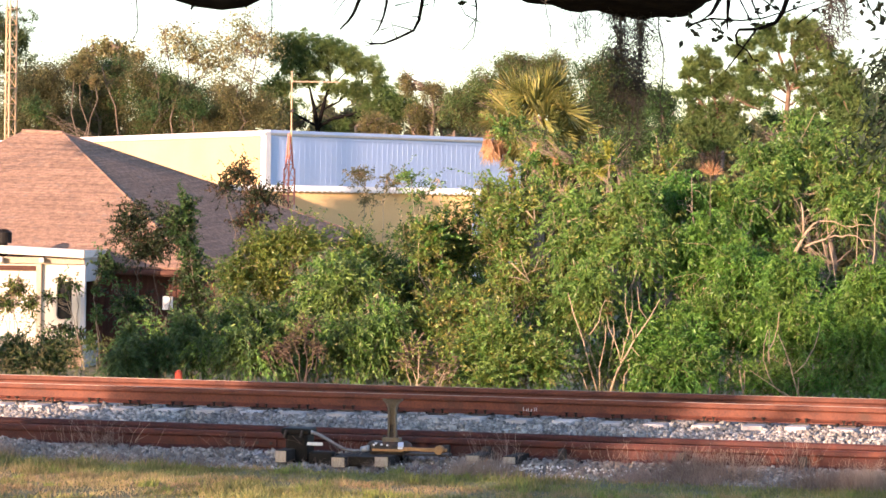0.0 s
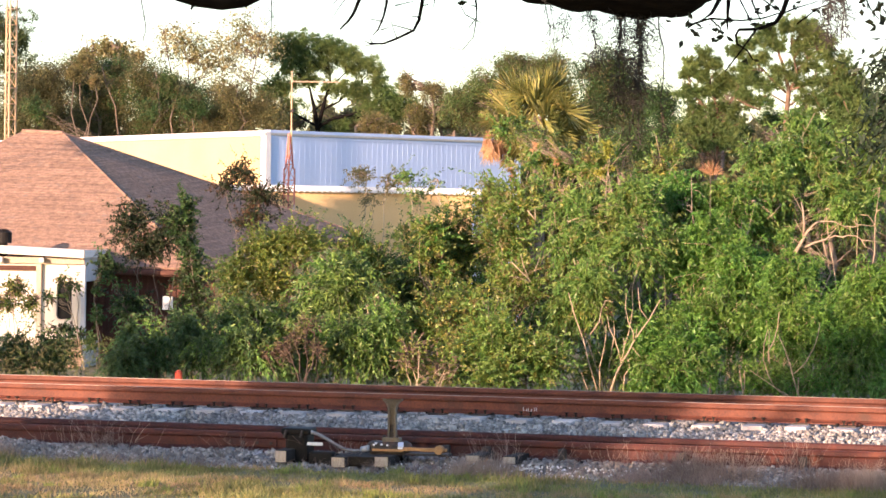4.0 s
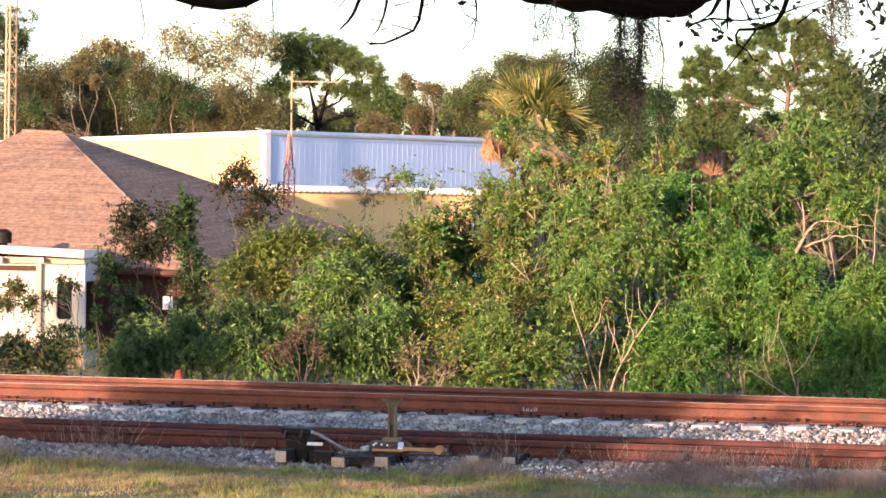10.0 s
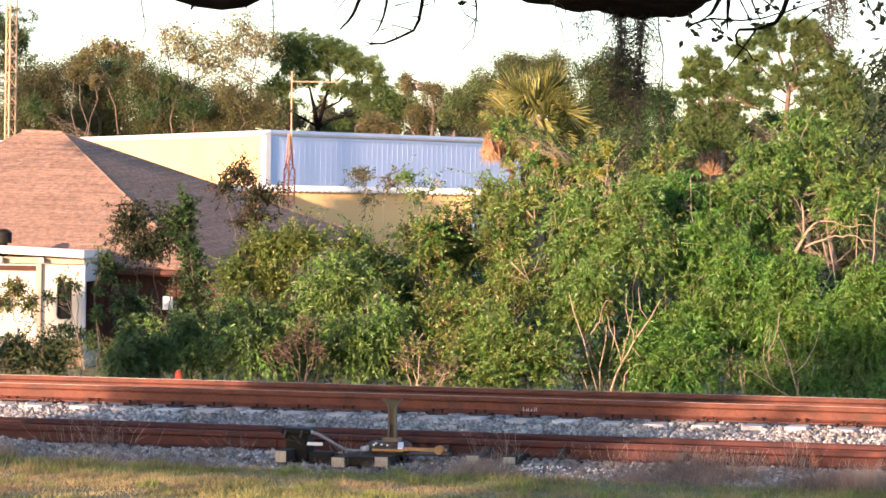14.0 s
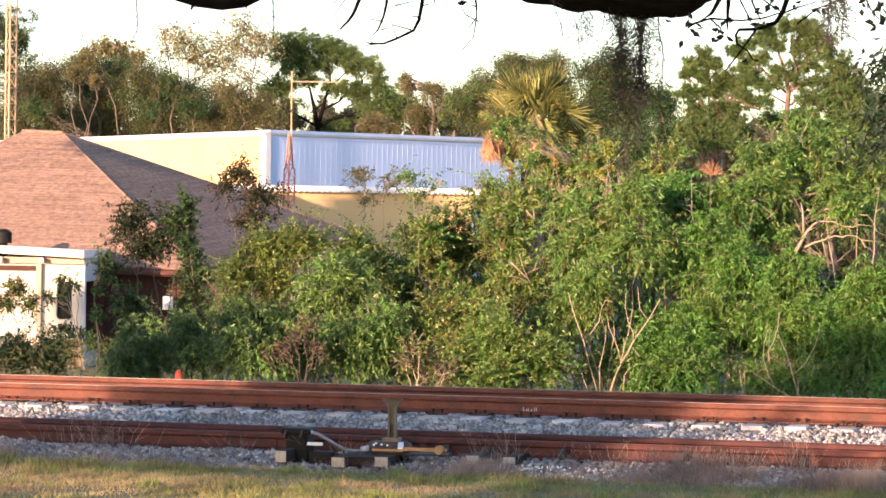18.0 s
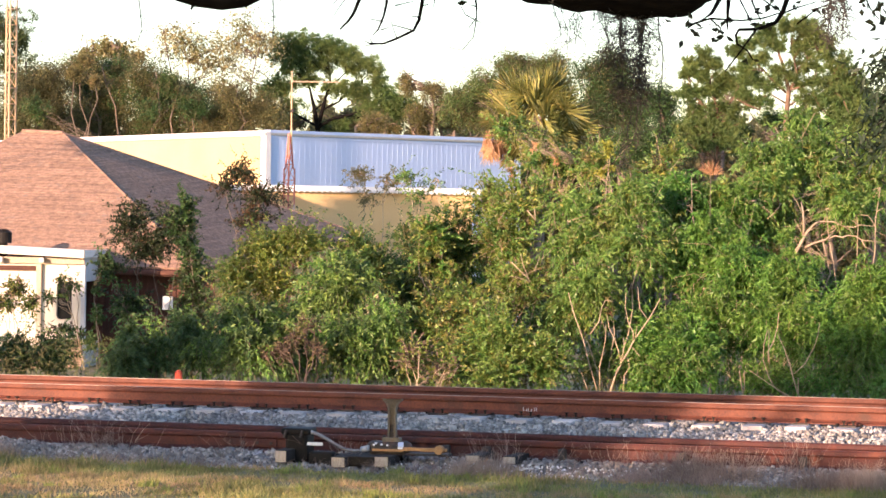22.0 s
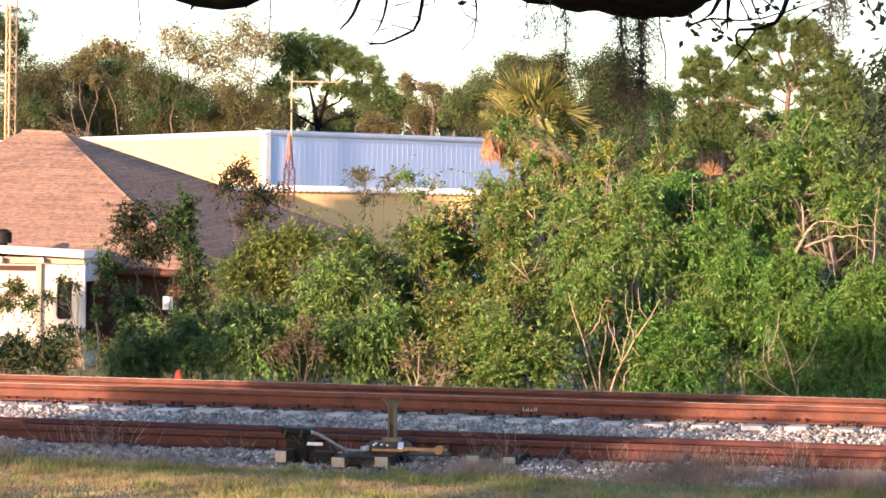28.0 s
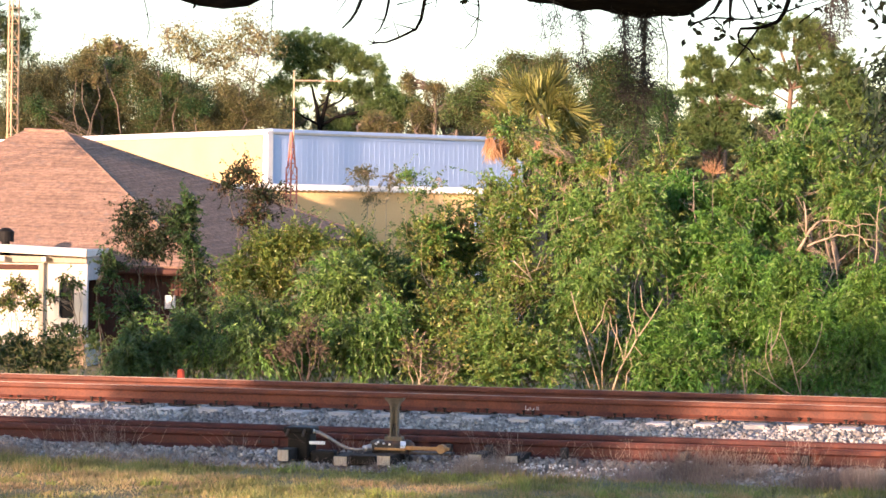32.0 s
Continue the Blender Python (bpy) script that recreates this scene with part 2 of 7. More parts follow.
def quads(name, v, material, parent=None, label=""):
    """One mesh of loose pieces of k corners each; v: n x k x 3."""
    n, k = v.shape[:2]
    me = bpy.data.meshes.new(name)
    me.vertices.add(k * n)
    me.vertices.foreach_set("co", v.astype(np.float32).ravel())
    me.loops.add(k * n)
    me.loops.foreach_set("vertex_index", np.arange(k * n, dtype=np.int32))
    me.polygons.add(n)
    me.polygons.foreach_set("loop_start", np.arange(0, k * n, k, dtype=np.int32))
    me.update(calc_edges=True)
    me.materials.append(material)
    ob = new(name, me)
    if parent:
        ob.parent = parent
    if label:
        ob["label"] = label
    return ob


def part(name, bm, material, parent, label="", smooth=False):
    me = bpy.data.meshes.new(name)
    bm.to_mesh(me)
    bm.free()
    me.materials.append(material)
    if smooth:
        me.polygons.foreach_set("use_smooth", [True] * len(me.polygons))
    ob = new(name, me)
    if parent:
        ob.parent = parent
    if label:
        ob["label"] = label
    return ob


def thing(name, m, label, category, group="", kind=""):
    ob = new(name)
    ob.matrix_world = m
    ob.empty_display_size = 0.2
    return tagged(ob, label, category, group, kind)


def box(bm, x0, x1, y0, y1, z0, z1, bevel=0.0, m=None):
    r = bmesh.ops.create_cube(bm, size=1, matrix=Matrix.LocRotScale(((x0 + x1) / 2, (y0 + y1) / 2, (z0 + z1) / 2), None, (abs(x1 - x0), abs(y1 - y0), abs(z1 - z0))))
    vs = r["verts"]
    if bevel:
        es = list({e for v in vs for e in v.link_edges})
        r2 = bmesh.ops.bevel(bm, geom=es, offset=bevel, segments=2, affect="EDGES", profile=0.5)
        vs = list({v for f_ in r2["faces"] for v in f_.verts} | {v for v in vs if v.is_valid})
    if m:
        bmesh.ops.transform(bm, matrix=m, verts=vs)
    return vs


def rod(bm, a, b, r0, r1=None, sides=10, caps=True):
    a, b = Vector(a), Vector(b)
    d = b - a
    m = Matrix.Translation((a + b) / 2) @ d.to_track_quat("Z", "Y").to_matrix().to_4x4()
    return bmesh.ops.create_cone(bm, cap_ends=caps, segments=sides, radius1=r0, radius2=r0 if r1 is None else r1, depth=d.length, matrix=m)["verts"]


def ball(bm, c, r, scale=(1, 1, 1), sub=2):
    return bmesh.ops.create_icosphere(bm, subdivisions=sub, radius=r, matrix=Matrix.LocRotScale(c, None, scale))["verts"]


def boxed(name, x0, x1, y0, y1, z0, z1, material, parent, bevel=0.0, label=""):
    bm = bmesh.new()
    box(bm, x0, x1, y0, y1, z0, z1, bevel)
    return part(name, bm, material, parent, label)


def tubes(lines, sides=5):
    """Tapered tubes along lines of points: (points, radius at the start, radius at the end)."""
    vs, fs = [], []
    for pts, r0, r1 in lines:
        pts = [Vector(p) for p in pts]
        base, n = len(vs), len(pts)
        for i, p in enumerate(pts):
            d = (pts[min(i + 1, n - 1)] - pts[max(i - 1, 0)]).normalized()
            u = d.cross(Vector((0.3, 0.9, 0.2))).normalized()
            w = d.cross(u)
            r = r0 + (r1 - r0) * i / (n - 1)
            for j in range(sides):
                c = 2 * math.pi * j / sides
                vs.append(p + r * (math.cos(c) * u + math.sin(c) * w))
        for i in range(n - 1):
            for j in range(sides):
                k = (j + 1) % sides
                fs.append((base + i * sides + j, base + i * sides + k, base + (i + 1) * sides + k, base + (i + 1) * sides + j))
        fs.append(tuple(base + (n - 1) * sides + j for j in range(sides)))
        fs.append(tuple(base + j for j in reversed(range(sides))))
    return vs, fs


def unit(v):
    return v / np.maximum(np.linalg.norm(v, axis=-1, keepdims=True), 1e-6)


def leaf_quads(c, d, length, width, rng, curl=0.12):
    """Pointed leaves from points c along directions d."""
    n = len(c)
    side = unit(np.cross(d, rng.normal(size=(n, 3))))
    up = np.cross(side, d)
    ln = length * rng.uniform(0.65, 1.25, (n, 1))
    wd = width * rng.uniform(0.75, 1.2, (n, 1))
    mid = c + d * ln * 0.45 + up * ln * curl
    return np.stack([c, mid + side * wd / 2, c + d * ln, mid - side * wd / 2], axis=1)


def leaf_tris(c, d, length, width, rng):
    """Three-cornered leaves, for trees that stay far off."""
    n = len(c)
    side = unit(np.cross(d, rng.normal(size=(n, 3)))) * width * rng.uniform(0.5, 0.8, (n, 1))
    return np.stack([c - side, c + side, c + d * length * rng.uniform(0.65, 1.25, (n, 1))], axis=1)


def clumps(lobes, n_clumps, per_clump, spread, rng, shell=0.55, flat=1.0, stray=0.0):
    """Leaf points gathered in clumps that fill, unevenly, a set of rounded forms."""
    lb = np.array(lobes)
    wt = lb[:, 3] * lb[:, 5]
    pick = rng.choice(len(lb), n_clumps, p=wt / wt.sum())
    d = unit(rng.normal(size=(n_clumps, 3)))
    r = rng.uniform(shell, 1.0, (n_clumps, 1)) ** 0.7 * rng.uniform(0.85, 1.12, (n_clumps, 1))
    if stray:
        # some shoots stand clear of the mass, mostly upwards
        loose = rng.random(n_clumps) < stray
        d[loose, 2] = np.abs(d[loose, 2])
        d = unit(d)
        r[loose] *= rng.uniform(1.15, 1.75, (int(loose.sum()), 1))
    mid = lb[pick, :3] + d * r * lb[pick, 3:6]
    c = np.repeat(mid, per_clump, axis=0)
    out = np.repeat(d, per_clump, axis=0)
    # each clump is a leafy shoot: leaves set along a bent twig
    way = unit(d * 0.8 + rng.normal(size=d.shape) * 0.7 + np.array([0, 0, 0.25]))
    ln = spread * 3.2 * rng.uniform(0.6, 1.4, (n_clumps, 1))
    t = rng.uniform(-0.6, 0.6, (len(c), 1))
    off = np.repeat(way * ln, per_clump, axis=0) * t + np.clip(rng.normal(size=(len(c), 3)), -2.2, 2.2) * spread * 0.42
    off[:, 2] -= (np.clip(t[:, 0], 0, 1) ** 2) * np.repeat(ln[:, 0], per_clump) * 0.5
    off[:, 2] *= flat
    return mid, c + off, out, off


def billow(lobes, rng, n, size):
    """Breaks each rounded form into many smaller tufts round its rim, of uneven size."""
    out = []
    for x, y, z, a, b, c in lobes:
        d = unit(rng.normal(size=(n, 3)))
        r = rng.uniform(0.15, 0.82, n)
        k = size * rng.uniform(0.55, 1.25, n)
        for i in range(n):
            out.append((x + d[i, 0] * a * r[i], y + d[i, 1] * b * r[i], z + d[i, 2] * c * r[i], a * k[i], b * k[i], c * k[i]))
    return out


def wander(a, b, rng, n=6, wob=0.08):
    a, b = np.array(a, float), np.array(b, float)
    ln = np.linalg.norm(b - a)
    pts = []
    for i in range(n + 1):
        t = i / n
        p = a + (b - a) * t
        if 0 < i < n:
            p = p + rng.normal(size=3) * wob * ln * (1 - abs(2 * t - 1) * 0.5)
        pts.append(tuple(p))
    return pts


def shoots(lobes, n, leaves, reach, rng, droop, stray):
    """Leafy shoots that spring outwards from rounded forms, arch over, and carry leaves along their length."""
    lb = np.array(lobes)
    wt = lb[:, 3] * lb[:, 5]
    pick = rng.choice(len(lb), n, p=wt / wt.sum())
    d = unit(rng.normal(size=(n, 3)))
    r = rng.uniform(0.35, 1.0, (n, 1)) ** 0.6
    foot = lb[pick, :3] + d * r * lb[pick, 3:6]
    # hollows: shoots are thin on the ground in some places and crowd in others
    crowd = np.array([noise.noise(Vector(p) * 2.1) + 0.6 * noise.noise(Vector(p) * 5.3) for p in foot])
    keep = rng.random(n) < np.clip(0.88 + crowd * 1.7, 0.08, 1.0)
    foot, d = foot[keep], d[keep]
    k = len(foot)
    way = unit(d * 0.7 + np.array([0, 0, 0.55]) + rng.normal(size=(k, 3)) * 0.55)
    ln = reach * rng.uniform(0.5, 1.5, (k, 1))
    loose = rng.random(k) < stray * 0.45
    way[loose] = unit(way[loose] * 0.6 + np.array([0, 0, 0.7]))
    ln[loose] *= 1.9
    sag = droop * rng.uniform(0.5, 1.3, (k, 1))
    t = (np.arange(leaves)[None, :] + rng.uniform(0, 1, (k, leaves))) / leaves
    t = t[..., None]
    down = np.array([0, 0, -1.0])
    p = foot[:, None] + way[:, None] * ln[:, None] * t + down * (sag * ln)[:, None] * t ** 2 * 0.7
    along = way[:, None] + down * sag[:, None] * t * 1.2
    aside = rng.normal(size=p.shape)
    leaf_way = unit(unit(along) * 0.75 + unit(aside) * 0.8 + down * 0.42 * droop)
    tt = np.array([0.0, 0.5, 1.0])[None, :, None]
    stem = foot[:, None] + way[:, None] * ln[:, None] * tt + down * (sag * ln)[:, None] * tt ** 2 * 0.7
    return foot, p, leaf_way, stem


def bush(name, label, category, base, lobes, leaf, seed, n_clumps=400, per=44, spread=0.13, length=0.075, width=0.022, droop=0.5,
         bark=PALEBARK, stem_r=0.014, n_stems=4, twigs=90, shell=0.45, group="", trunk_name="stem", crown="foliage", flat=1.0, mixed=None, extra=(), far=False, limb=0.32, billows=18, billow_size=0.25, stray=0.28):
    """A shrub or tree: stems from the ground, branches into each rounded form, and a crown of loose leaves."""
    rng = np.random.default_rng(seed)
    bx, by = base[:2]
    bz = ground_height((Vector((bx, by, 0)) - ORIGIN).dot(ACROSS))
    t = thing(name, pose(bx, by, bz), label, category, group)
    lb = [(x - bx, y - by, z - bz, a, b, c) for x, y, z, a, b, c in lobes]
    spread = min(spread, 0.36 * float(np.median([min(l[3], l[5]) for l in lb])))
    # shoots reach out past the rounded forms, so those are drawn in a little
    draw = 1.0 if far else 0.84
    tufts = billow([(*l[:2], l[2] - (1 - draw) * 0.35, l[3] * draw, l[4] * draw, l[5] * draw) for l in lb], rng, billows, billow_size)
    if far:
        mid, c, out, off = clumps(tufts, n_clumps, per, spread, rng, shell, flat, stray)
        d = unit(out * 0.4 + unit(off) * 0.5 + rng.normal(size=c.shape) * 0.75 + np.array([0, 0, -0.7 * droop]))
        v = leaf_tris(c, d, length, width, rng)
        lines = None
    else:
        per = max(8, int(per * 0.4))
        mid, c, d, lines = shoots(tufts, int(n_clumps * 1.85), per, spread * 2.4, rng, min(droop, 1.1), stray)
        v = leaf_quads(c.reshape(-1, 3), d.reshape(-1, 3), length * 1.1, width * 1.12, rng, 0.1)
    n_clumps = len(mid)
    order = rng.permutation(n_clumps)
    stems = [[] for _ in range(n_stems)]
    heads, fine = [], []
    for i in range(n_stems):
        l = lb[i % len(lb)]
        top = (l[0] + rng.normal() * l[3] * 0.3, l[1] + rng.normal() * l[4] * 0.3, l[2] + l[5] * rng.uniform(-0.2, 0.5))
        foot = (rng.normal() * stem_r * 5, rng.normal() * stem_r * 5, -0.05)
        line = wander(foot, top, rng, 12, 0.022) if far else wander(foot, top, rng, 7, 0.02)
        stems[i].append((line, stem_r * rng.uniform(0.8, 1.2), stem_r * 0.35))
        heads.append(line)
    for j in order[:twigs]:
        q = mid[j]
        dist = [min(np.linalg.norm(np.array(p) - q) for p in h) for h in heads]
        h = heads[int(np.argmin(dist))]
        p = min(h, key=lambda p_: abs(p_[2] - (q[2] - 0.45 * math.hypot(p_[0] - q[0], p_[1] - q[1]))))
        fine.append((wander(p, q, rng, 4, 0.06), stem_r * limb, stem_r * 0.12))
    if lines is not None:
        # the woody axis of some shoots shows among the leaves
        for j in order[: n_clumps // 5]:
            fine.append(([tuple(p) for p in lines[j]], 0.0042, 0.0022))
    for pts, r0, r1 in extra:
        put("limb", *tubes([([(x - bx, y - by, z - bz) for x, y, z in pts], r0, r1)], 6), bark, t, smooth=True)
    for s in stems:
        put(trunk_name, *tubes(s, 6), bark, t, smooth=True)
    if fine:
        tagged(put("twig", *tubes(fine, 4), bark, t, smooth=True), kind="stuff")
    if mixed:
        pairs = [mixed] if isinstance(mixed, tuple) else mixed
        die = rng.random(n_clumps)
        low = 0.0
        for other, share in pairs:
            quads(crown, v[np.repeat((die >= low) & (die < low + share), per)], other, t)
            low += share
        quads(crown, v[np.repeat(die >= low, per)], leaf, t)
    else:
        quads(crown, v, leaf, t)
    return t


def limbs(y, lines):
    """Bare limbs that lie in one upright plane, given as (x, z) lines with their radii; they weave a little out of it."""
    out = []
    for i, (pts, r0, r1) in enumerate(lines):
        out.append(([(x, y + 0.05 * math.sin(2.1 * j + i), z) for j, (x, z) in enumerate(pts)], r0, r1))
    return out


# ---- the plan: tracks run past the camera, nearer towards the right ----
TURN = -14.5
ORIGIN = Vector((-0.49, 33.2, 0))
ALONG = Vector((math.cos(radians(TURN)), math.sin(radians(TURN)), 0))
ACROSS = Vector((-ALONG.y, ALONG.x, 0))
TRACK = Matrix.Translation(ORIGIN) @ pose(0, 0, 0, 0, 0, TURN)
HEAD_FAR, HEAD_NEAR = 0.612, 0.412      # railhead heights of the far and the near track
NEAR_Q, FAR_Q = -4.0, 1.505             # outer rails, measured across from the far track's first rail


def ground_height(q):
    """The lie of the land across the tracks."""
    keys = [(-400, 0.0), (-12, 0.08), (-5.2, 0.17), (-4.6, 0.12), (-3.2, 0.16), (-1.6, 0.2), (-0.7, 0.33), (2.3, 0.33), (3.4, -0.02), (6, -0.15), (30, -0.35), (6000, -0.35)]
    for (a, za), (b, zb) in zip(keys, keys[1:]):
        if q <= b:
            return za + (zb - za) * (q - a) / (b - a)
    return keys[-1][1]


def ground_at(p, q):
    """Ground height at a place, small unevenness included."""
    return ground_height(q) + (0.0 if -4.7 < q < 3 else 0.03 * noise.noise(Vector((p[0] * 0.7, p[1] * 0.7, 0))))


def lay_ground():
    us = sorted(set([-3000, -800, -300, -120, -60, -40] + [i * 0.5 for i in range(-50, 51)] + [40, 60, 120, 300, 800, 3000]))
    qs = sorted(set([-400, -150, -60, -34, -25, -20] + [-16 + i * 0.4 for i in range(0, 28)] + [-4.9, -4.6, -4, -3.2, -2.4, -1.6, -1.1, -0.7, 0, 1, 2.3, 2.8, 3.4, 4.5, 6, 8, 10, 14, 18, 24, 30, 45, 60, 100, 200, 600, 1500, 4000]))
    vs, fs = [], []
    for q in qs:
        for u in us:
            p = ORIGIN + ALONG * u + ACROSS * q
            vs.append((p.x, p.y, ground_at(p, q) if abs(u) < 30 else ground_height(q)))
    w = len(us)
    for i in range(len(qs) - 1):
        for j in range(w - 1):
            fs.append((i * w + j, i * w + j + 1, (i + 1) * w + j + 1, (i + 1) * w + j))
    tagged(put("ground", vs, fs, GROUND, smooth=True), "sandy ground with short sparse grass beside the railway", "ground", kind="structure")


lay_ground()


# ---- railway ----
def rail_profile(s=1.0):
    half = [(0.070, 0.0), (0.070, 0.012), (0.030, 0.028), (0.0095, 0.045), (0.0085, 0.118), (0.018, 0.132), (0.037, 0.139), (0.037, 0.172), (0.030, 0.182), (0.012, 0.186)]
    return [(x * s, z * s) for x, z in half] + [(-x * s, z * s) for x, z in reversed(half)]


def rail(q, head, u0, u1, material, label, size=1.0, top=POLISH):
    pr = rail_profile(size)
    n, base = len(pr), head - 0.186 * size
    vs = [(u, x, z) for u in (0, u1 - u0) for x, z in pr]
    fs = [(i, (i + 1) % n, n + (i + 1) % n, n + i) for i in range(n)] + [tuple(reversed(range(n))), tuple(range(n, 2 * n))]
    t = thing("rail", TRACK @ pose(u0, q, base), label, "rail", "railway rails")
    put("rail_body", vs, fs, material, t)
    boxed("running_surface", 0, u1 - u0, -0.022 * size, 0.022 * size, 0.184 * size, 0.188 * size, top, t, 0.0, "worn paler steel top of the rail")
    return t


R_B = rail(0.0, HEAD_FAR, -16, 14, RUST, "rust-brown steel rail on weathered ties, far track")
rail(FAR_Q, HEAD_FAR + 0.012, -18, 14, RUST, "rust-brown steel rail on weathered ties, far track")
rail(-2.5, 0.392, -16, 14, SHADERUST, "dark rusty steel rail half sunk in ballast, siding", top=SHADERUST)
R_A = rail(NEAR_Q, 0.43, -16, 14, SHADERUST, "dark red-brown rusty steel rail, siding beside the switch stand", top=RUST)


for u_ in (1.62, 2.01, 2.74, 3.87, 5.0):
    boxed("rail_brace", u_ + 15.965, u_ + 16.035, -0.11, -0.02, 0.0, 0.125, IRON, R_A, 0.012, "dark iron rail brace")
for u_ in (-0.62, 4.4):
    boxed("joint_bar", u_ + 16, u_ + 16.55, -0.034, -0.012, 0.045, 0.122, SHADERUST, R_A, 0.008, "bolted rusty joint bar")
    for j_ in range(4):
        boxed("joint_bolt", u_ + 16.06 + j_ * 0.14, u_ + 16.09 + j_ * 0.14, -0.052, -0.034, 0.07, 0.098, IRON, R_A, 0.005)


TIE_FIRST = -7.43


for u_, w_, h_ in ((1.425, 0.006, 0.05), (1.437, 0.016, 0.008), (1.46, 0.006, 0.03), (1.48, 0.006, 0.034), (1.503, 0.018, 0.007), (1.515, 0.006, 0.028), (1.55, 0.005, 0.042), (1.568, 0.005, 0.042)):
    boxed("paint_mark", u_ + 16, u_ + 16 + w_, -0.0125, -0.0095, 0.04, 0.04 + h_, GREYWHITE, R_B, 0, "thin worn white paint stroke")


def tie_row(spacing, q0, q1, top, first, count, label, group):
    made = None
    rng = random.Random(int(top * 1000))
    for i in range(count):
        u = first + i * spacing + rng.uniform(-0.02, 0.02)
        m = TRACK @ pose(u, rng.uniform(-0.06, 0.06), top + rng.uniform(-0.012, 0.008), 0, 0, rng.uniform(-1, 1))
        if made is None:
            made = thing("railroad_tie", m, label, "railroad tie", group)
            boxed("tie_body", -0.115, 0.115, q0, q1, -0.18, 0, TIEWOOD, made, 0.014)
            for q in (q0 + 0.55, q1 - 0.55):
                boxed("tie_plate", -0.09, 0.09, q - 0.19, q + 0.19, 0, 0.016, IRON, made, 0.004, "rusty steel tie plate")
                for dx, dq in ((-0.05, -0.095), (0.05, -0.095), (-0.05, 0.095), (0.05, 0.095)):
                    bm = bmesh.new()
                    box(bm, dx - 0.009, dx + 0.009, q + dq - 0.009, q + dq + 0.009, 0.012, 0.05)
                    box(bm, dx - 0.018, dx + 0.018, q + dq - 0.02, q + dq + 0.02, 0.05, 0.064, 0.004)
                    part("rail_spike", bm, BLACK, made)
                for s in (-1, 1):
                    bm = bmesh.new()
                    box(bm, s * 0.125 - 0.012, s * 0.125 + 0.012, q - 0.09, q + 0.09, 0.006, 0.03, 0.004)
                    part("rail_anchor", bm, BLACK, made)
        else:
            copy_thing(made, m)


tie_row(0.495, -0.55, 2.06, HEAD_FAR - 0.186 - 0.014, TIE_FIRST, 30, "grey weathered wooden tie bedded in ballast", "ties of the far track")
tie_row(0.53, -4.55, -1.95, 0.20, -7.0, 27, "dark weathered wooden tie bedded in ballast", "ties of the siding")


def stones(name, u0, u1, q0, q1, height, count, size, seed, label):
    """Loose crushed stones, heaped on the bed."""
    rng = np.random.default_rng(seed)
    base = np.array([(x, y, z) for x in (-0.75, 0.75) for y in (-0.75, 0.75) for z in (-0.75, 0.75)])
    faces = np.array([(0, 1, 3), (0, 3, 2), (4, 6, 7), (4, 7, 5), (0, 4, 5), (0, 5, 1), (2, 3, 7), (2, 7, 6), (0, 2, 6), (0, 6, 4), (1, 5, 7), (1, 7, 3)])
    u, q = rng.uniform(u0, u1, count), rng.uniform(q0, q1, count)
    bare = (np.abs((u - TIE_FIRST + 0.2475) % 0.495 - 0.2475) < 0.125) & (q > -0.6) & (q < 2.1)
    u, q = u[~bare], q[~bare]
    count = len(u)
    z = np.array([height(a, b) for a, b in zip(u, q)]) + rng.uniform(-0.012, 0.02, count)
    sz = size * rng.uniform(0.55, 1.4, (count, 1, 1)) * rng.uniform(0.7, 1.25, (count, 1, 3))
    v = (base[None] + rng.uniform(-0.42, 0.42, (count, len(base), 3))) * sz
    a = rng.uniform(0, 6.28, count)
    b2 = rng.uniform(-0.7, 0.7, count)
    ca, sa, cb, sb = np.cos(a), np.sin(a), np.cos(b2), np.sin(b2)
    x1, y1, z1 = v[..., 0], v[..., 1] * cb[:, None] - v[..., 2] * sb[:, None], v[..., 1] * sb[:, None] + v[..., 2] * cb[:, None]
    px = x1 * ca[:, None] - y1 * sa[:, None] + u[:, None]
    py = x1 * sa[:, None] + y1 * ca[:, None] + q[:, None]
    pts = np.stack([px, py, z1 + z[:, None]], -1).reshape(-1, 3)
    fc = (faces[None] + (np.arange(count) * len(base))[:, None, None]).reshape(-1, 3)
    me = bpy.data.meshes.new(name)
    me.vertices.add(len(pts))
    me.vertices.foreach_set("co", pts.astype(np.float32).ravel())
    me.loops.add(fc.size)
    me.loops.foreach_set("vertex_index", fc.astype(np.int32).ravel())
    me.polygons.add(len(fc))
    me.polygons.foreach_set("loop_start", np.arange(0, fc.size, 3, dtype=np.int32))
    me.update(calc_edges=True)
    me.materials.append(STONE)
    ob = new(name, me)
    ob.matrix_world = TRACK
    return tagged(ob, label, "ballast", kind="stuff")


def bed(name, us, prof, label):
    """A ballast bed: a profile across the track, run along it."""
    vs, fs = [], []
    n = len(prof)
    for u in us:
        for q, z in prof:
            vs.append((u, q, z))
    for i in range(len(us) - 1):
        for j in range(n - 1):
            fs.append((i * n + j, i * n + j + 1, (i + 1) * n + j + 1, (i + 1) * n + j))
    ob = put(name, vs, fs, BALLASTBED, smooth=True)
    ob.matrix_world = TRACK
    tagged(ob, label, "ballast", kind="structure")


BED_FAR = [(-2.6, 0.16), (-2.0, 0.25), (-1.2, 0.322), (-0.6, 0.362), (-0.2, 0.38), (1.7, 0.38), (2.2, 0.37), (2.9, 0.2), (3.6, -0.05)]
BED_NEAR = [(-5.4, 0.10), (-4.9, 0.16), (-4.5, 0.19), (-4.2, 0.235), (-4.05, 0.24), (-3.8, 0.2), (-2.6, 0.185), (-2.0, 0.18)]


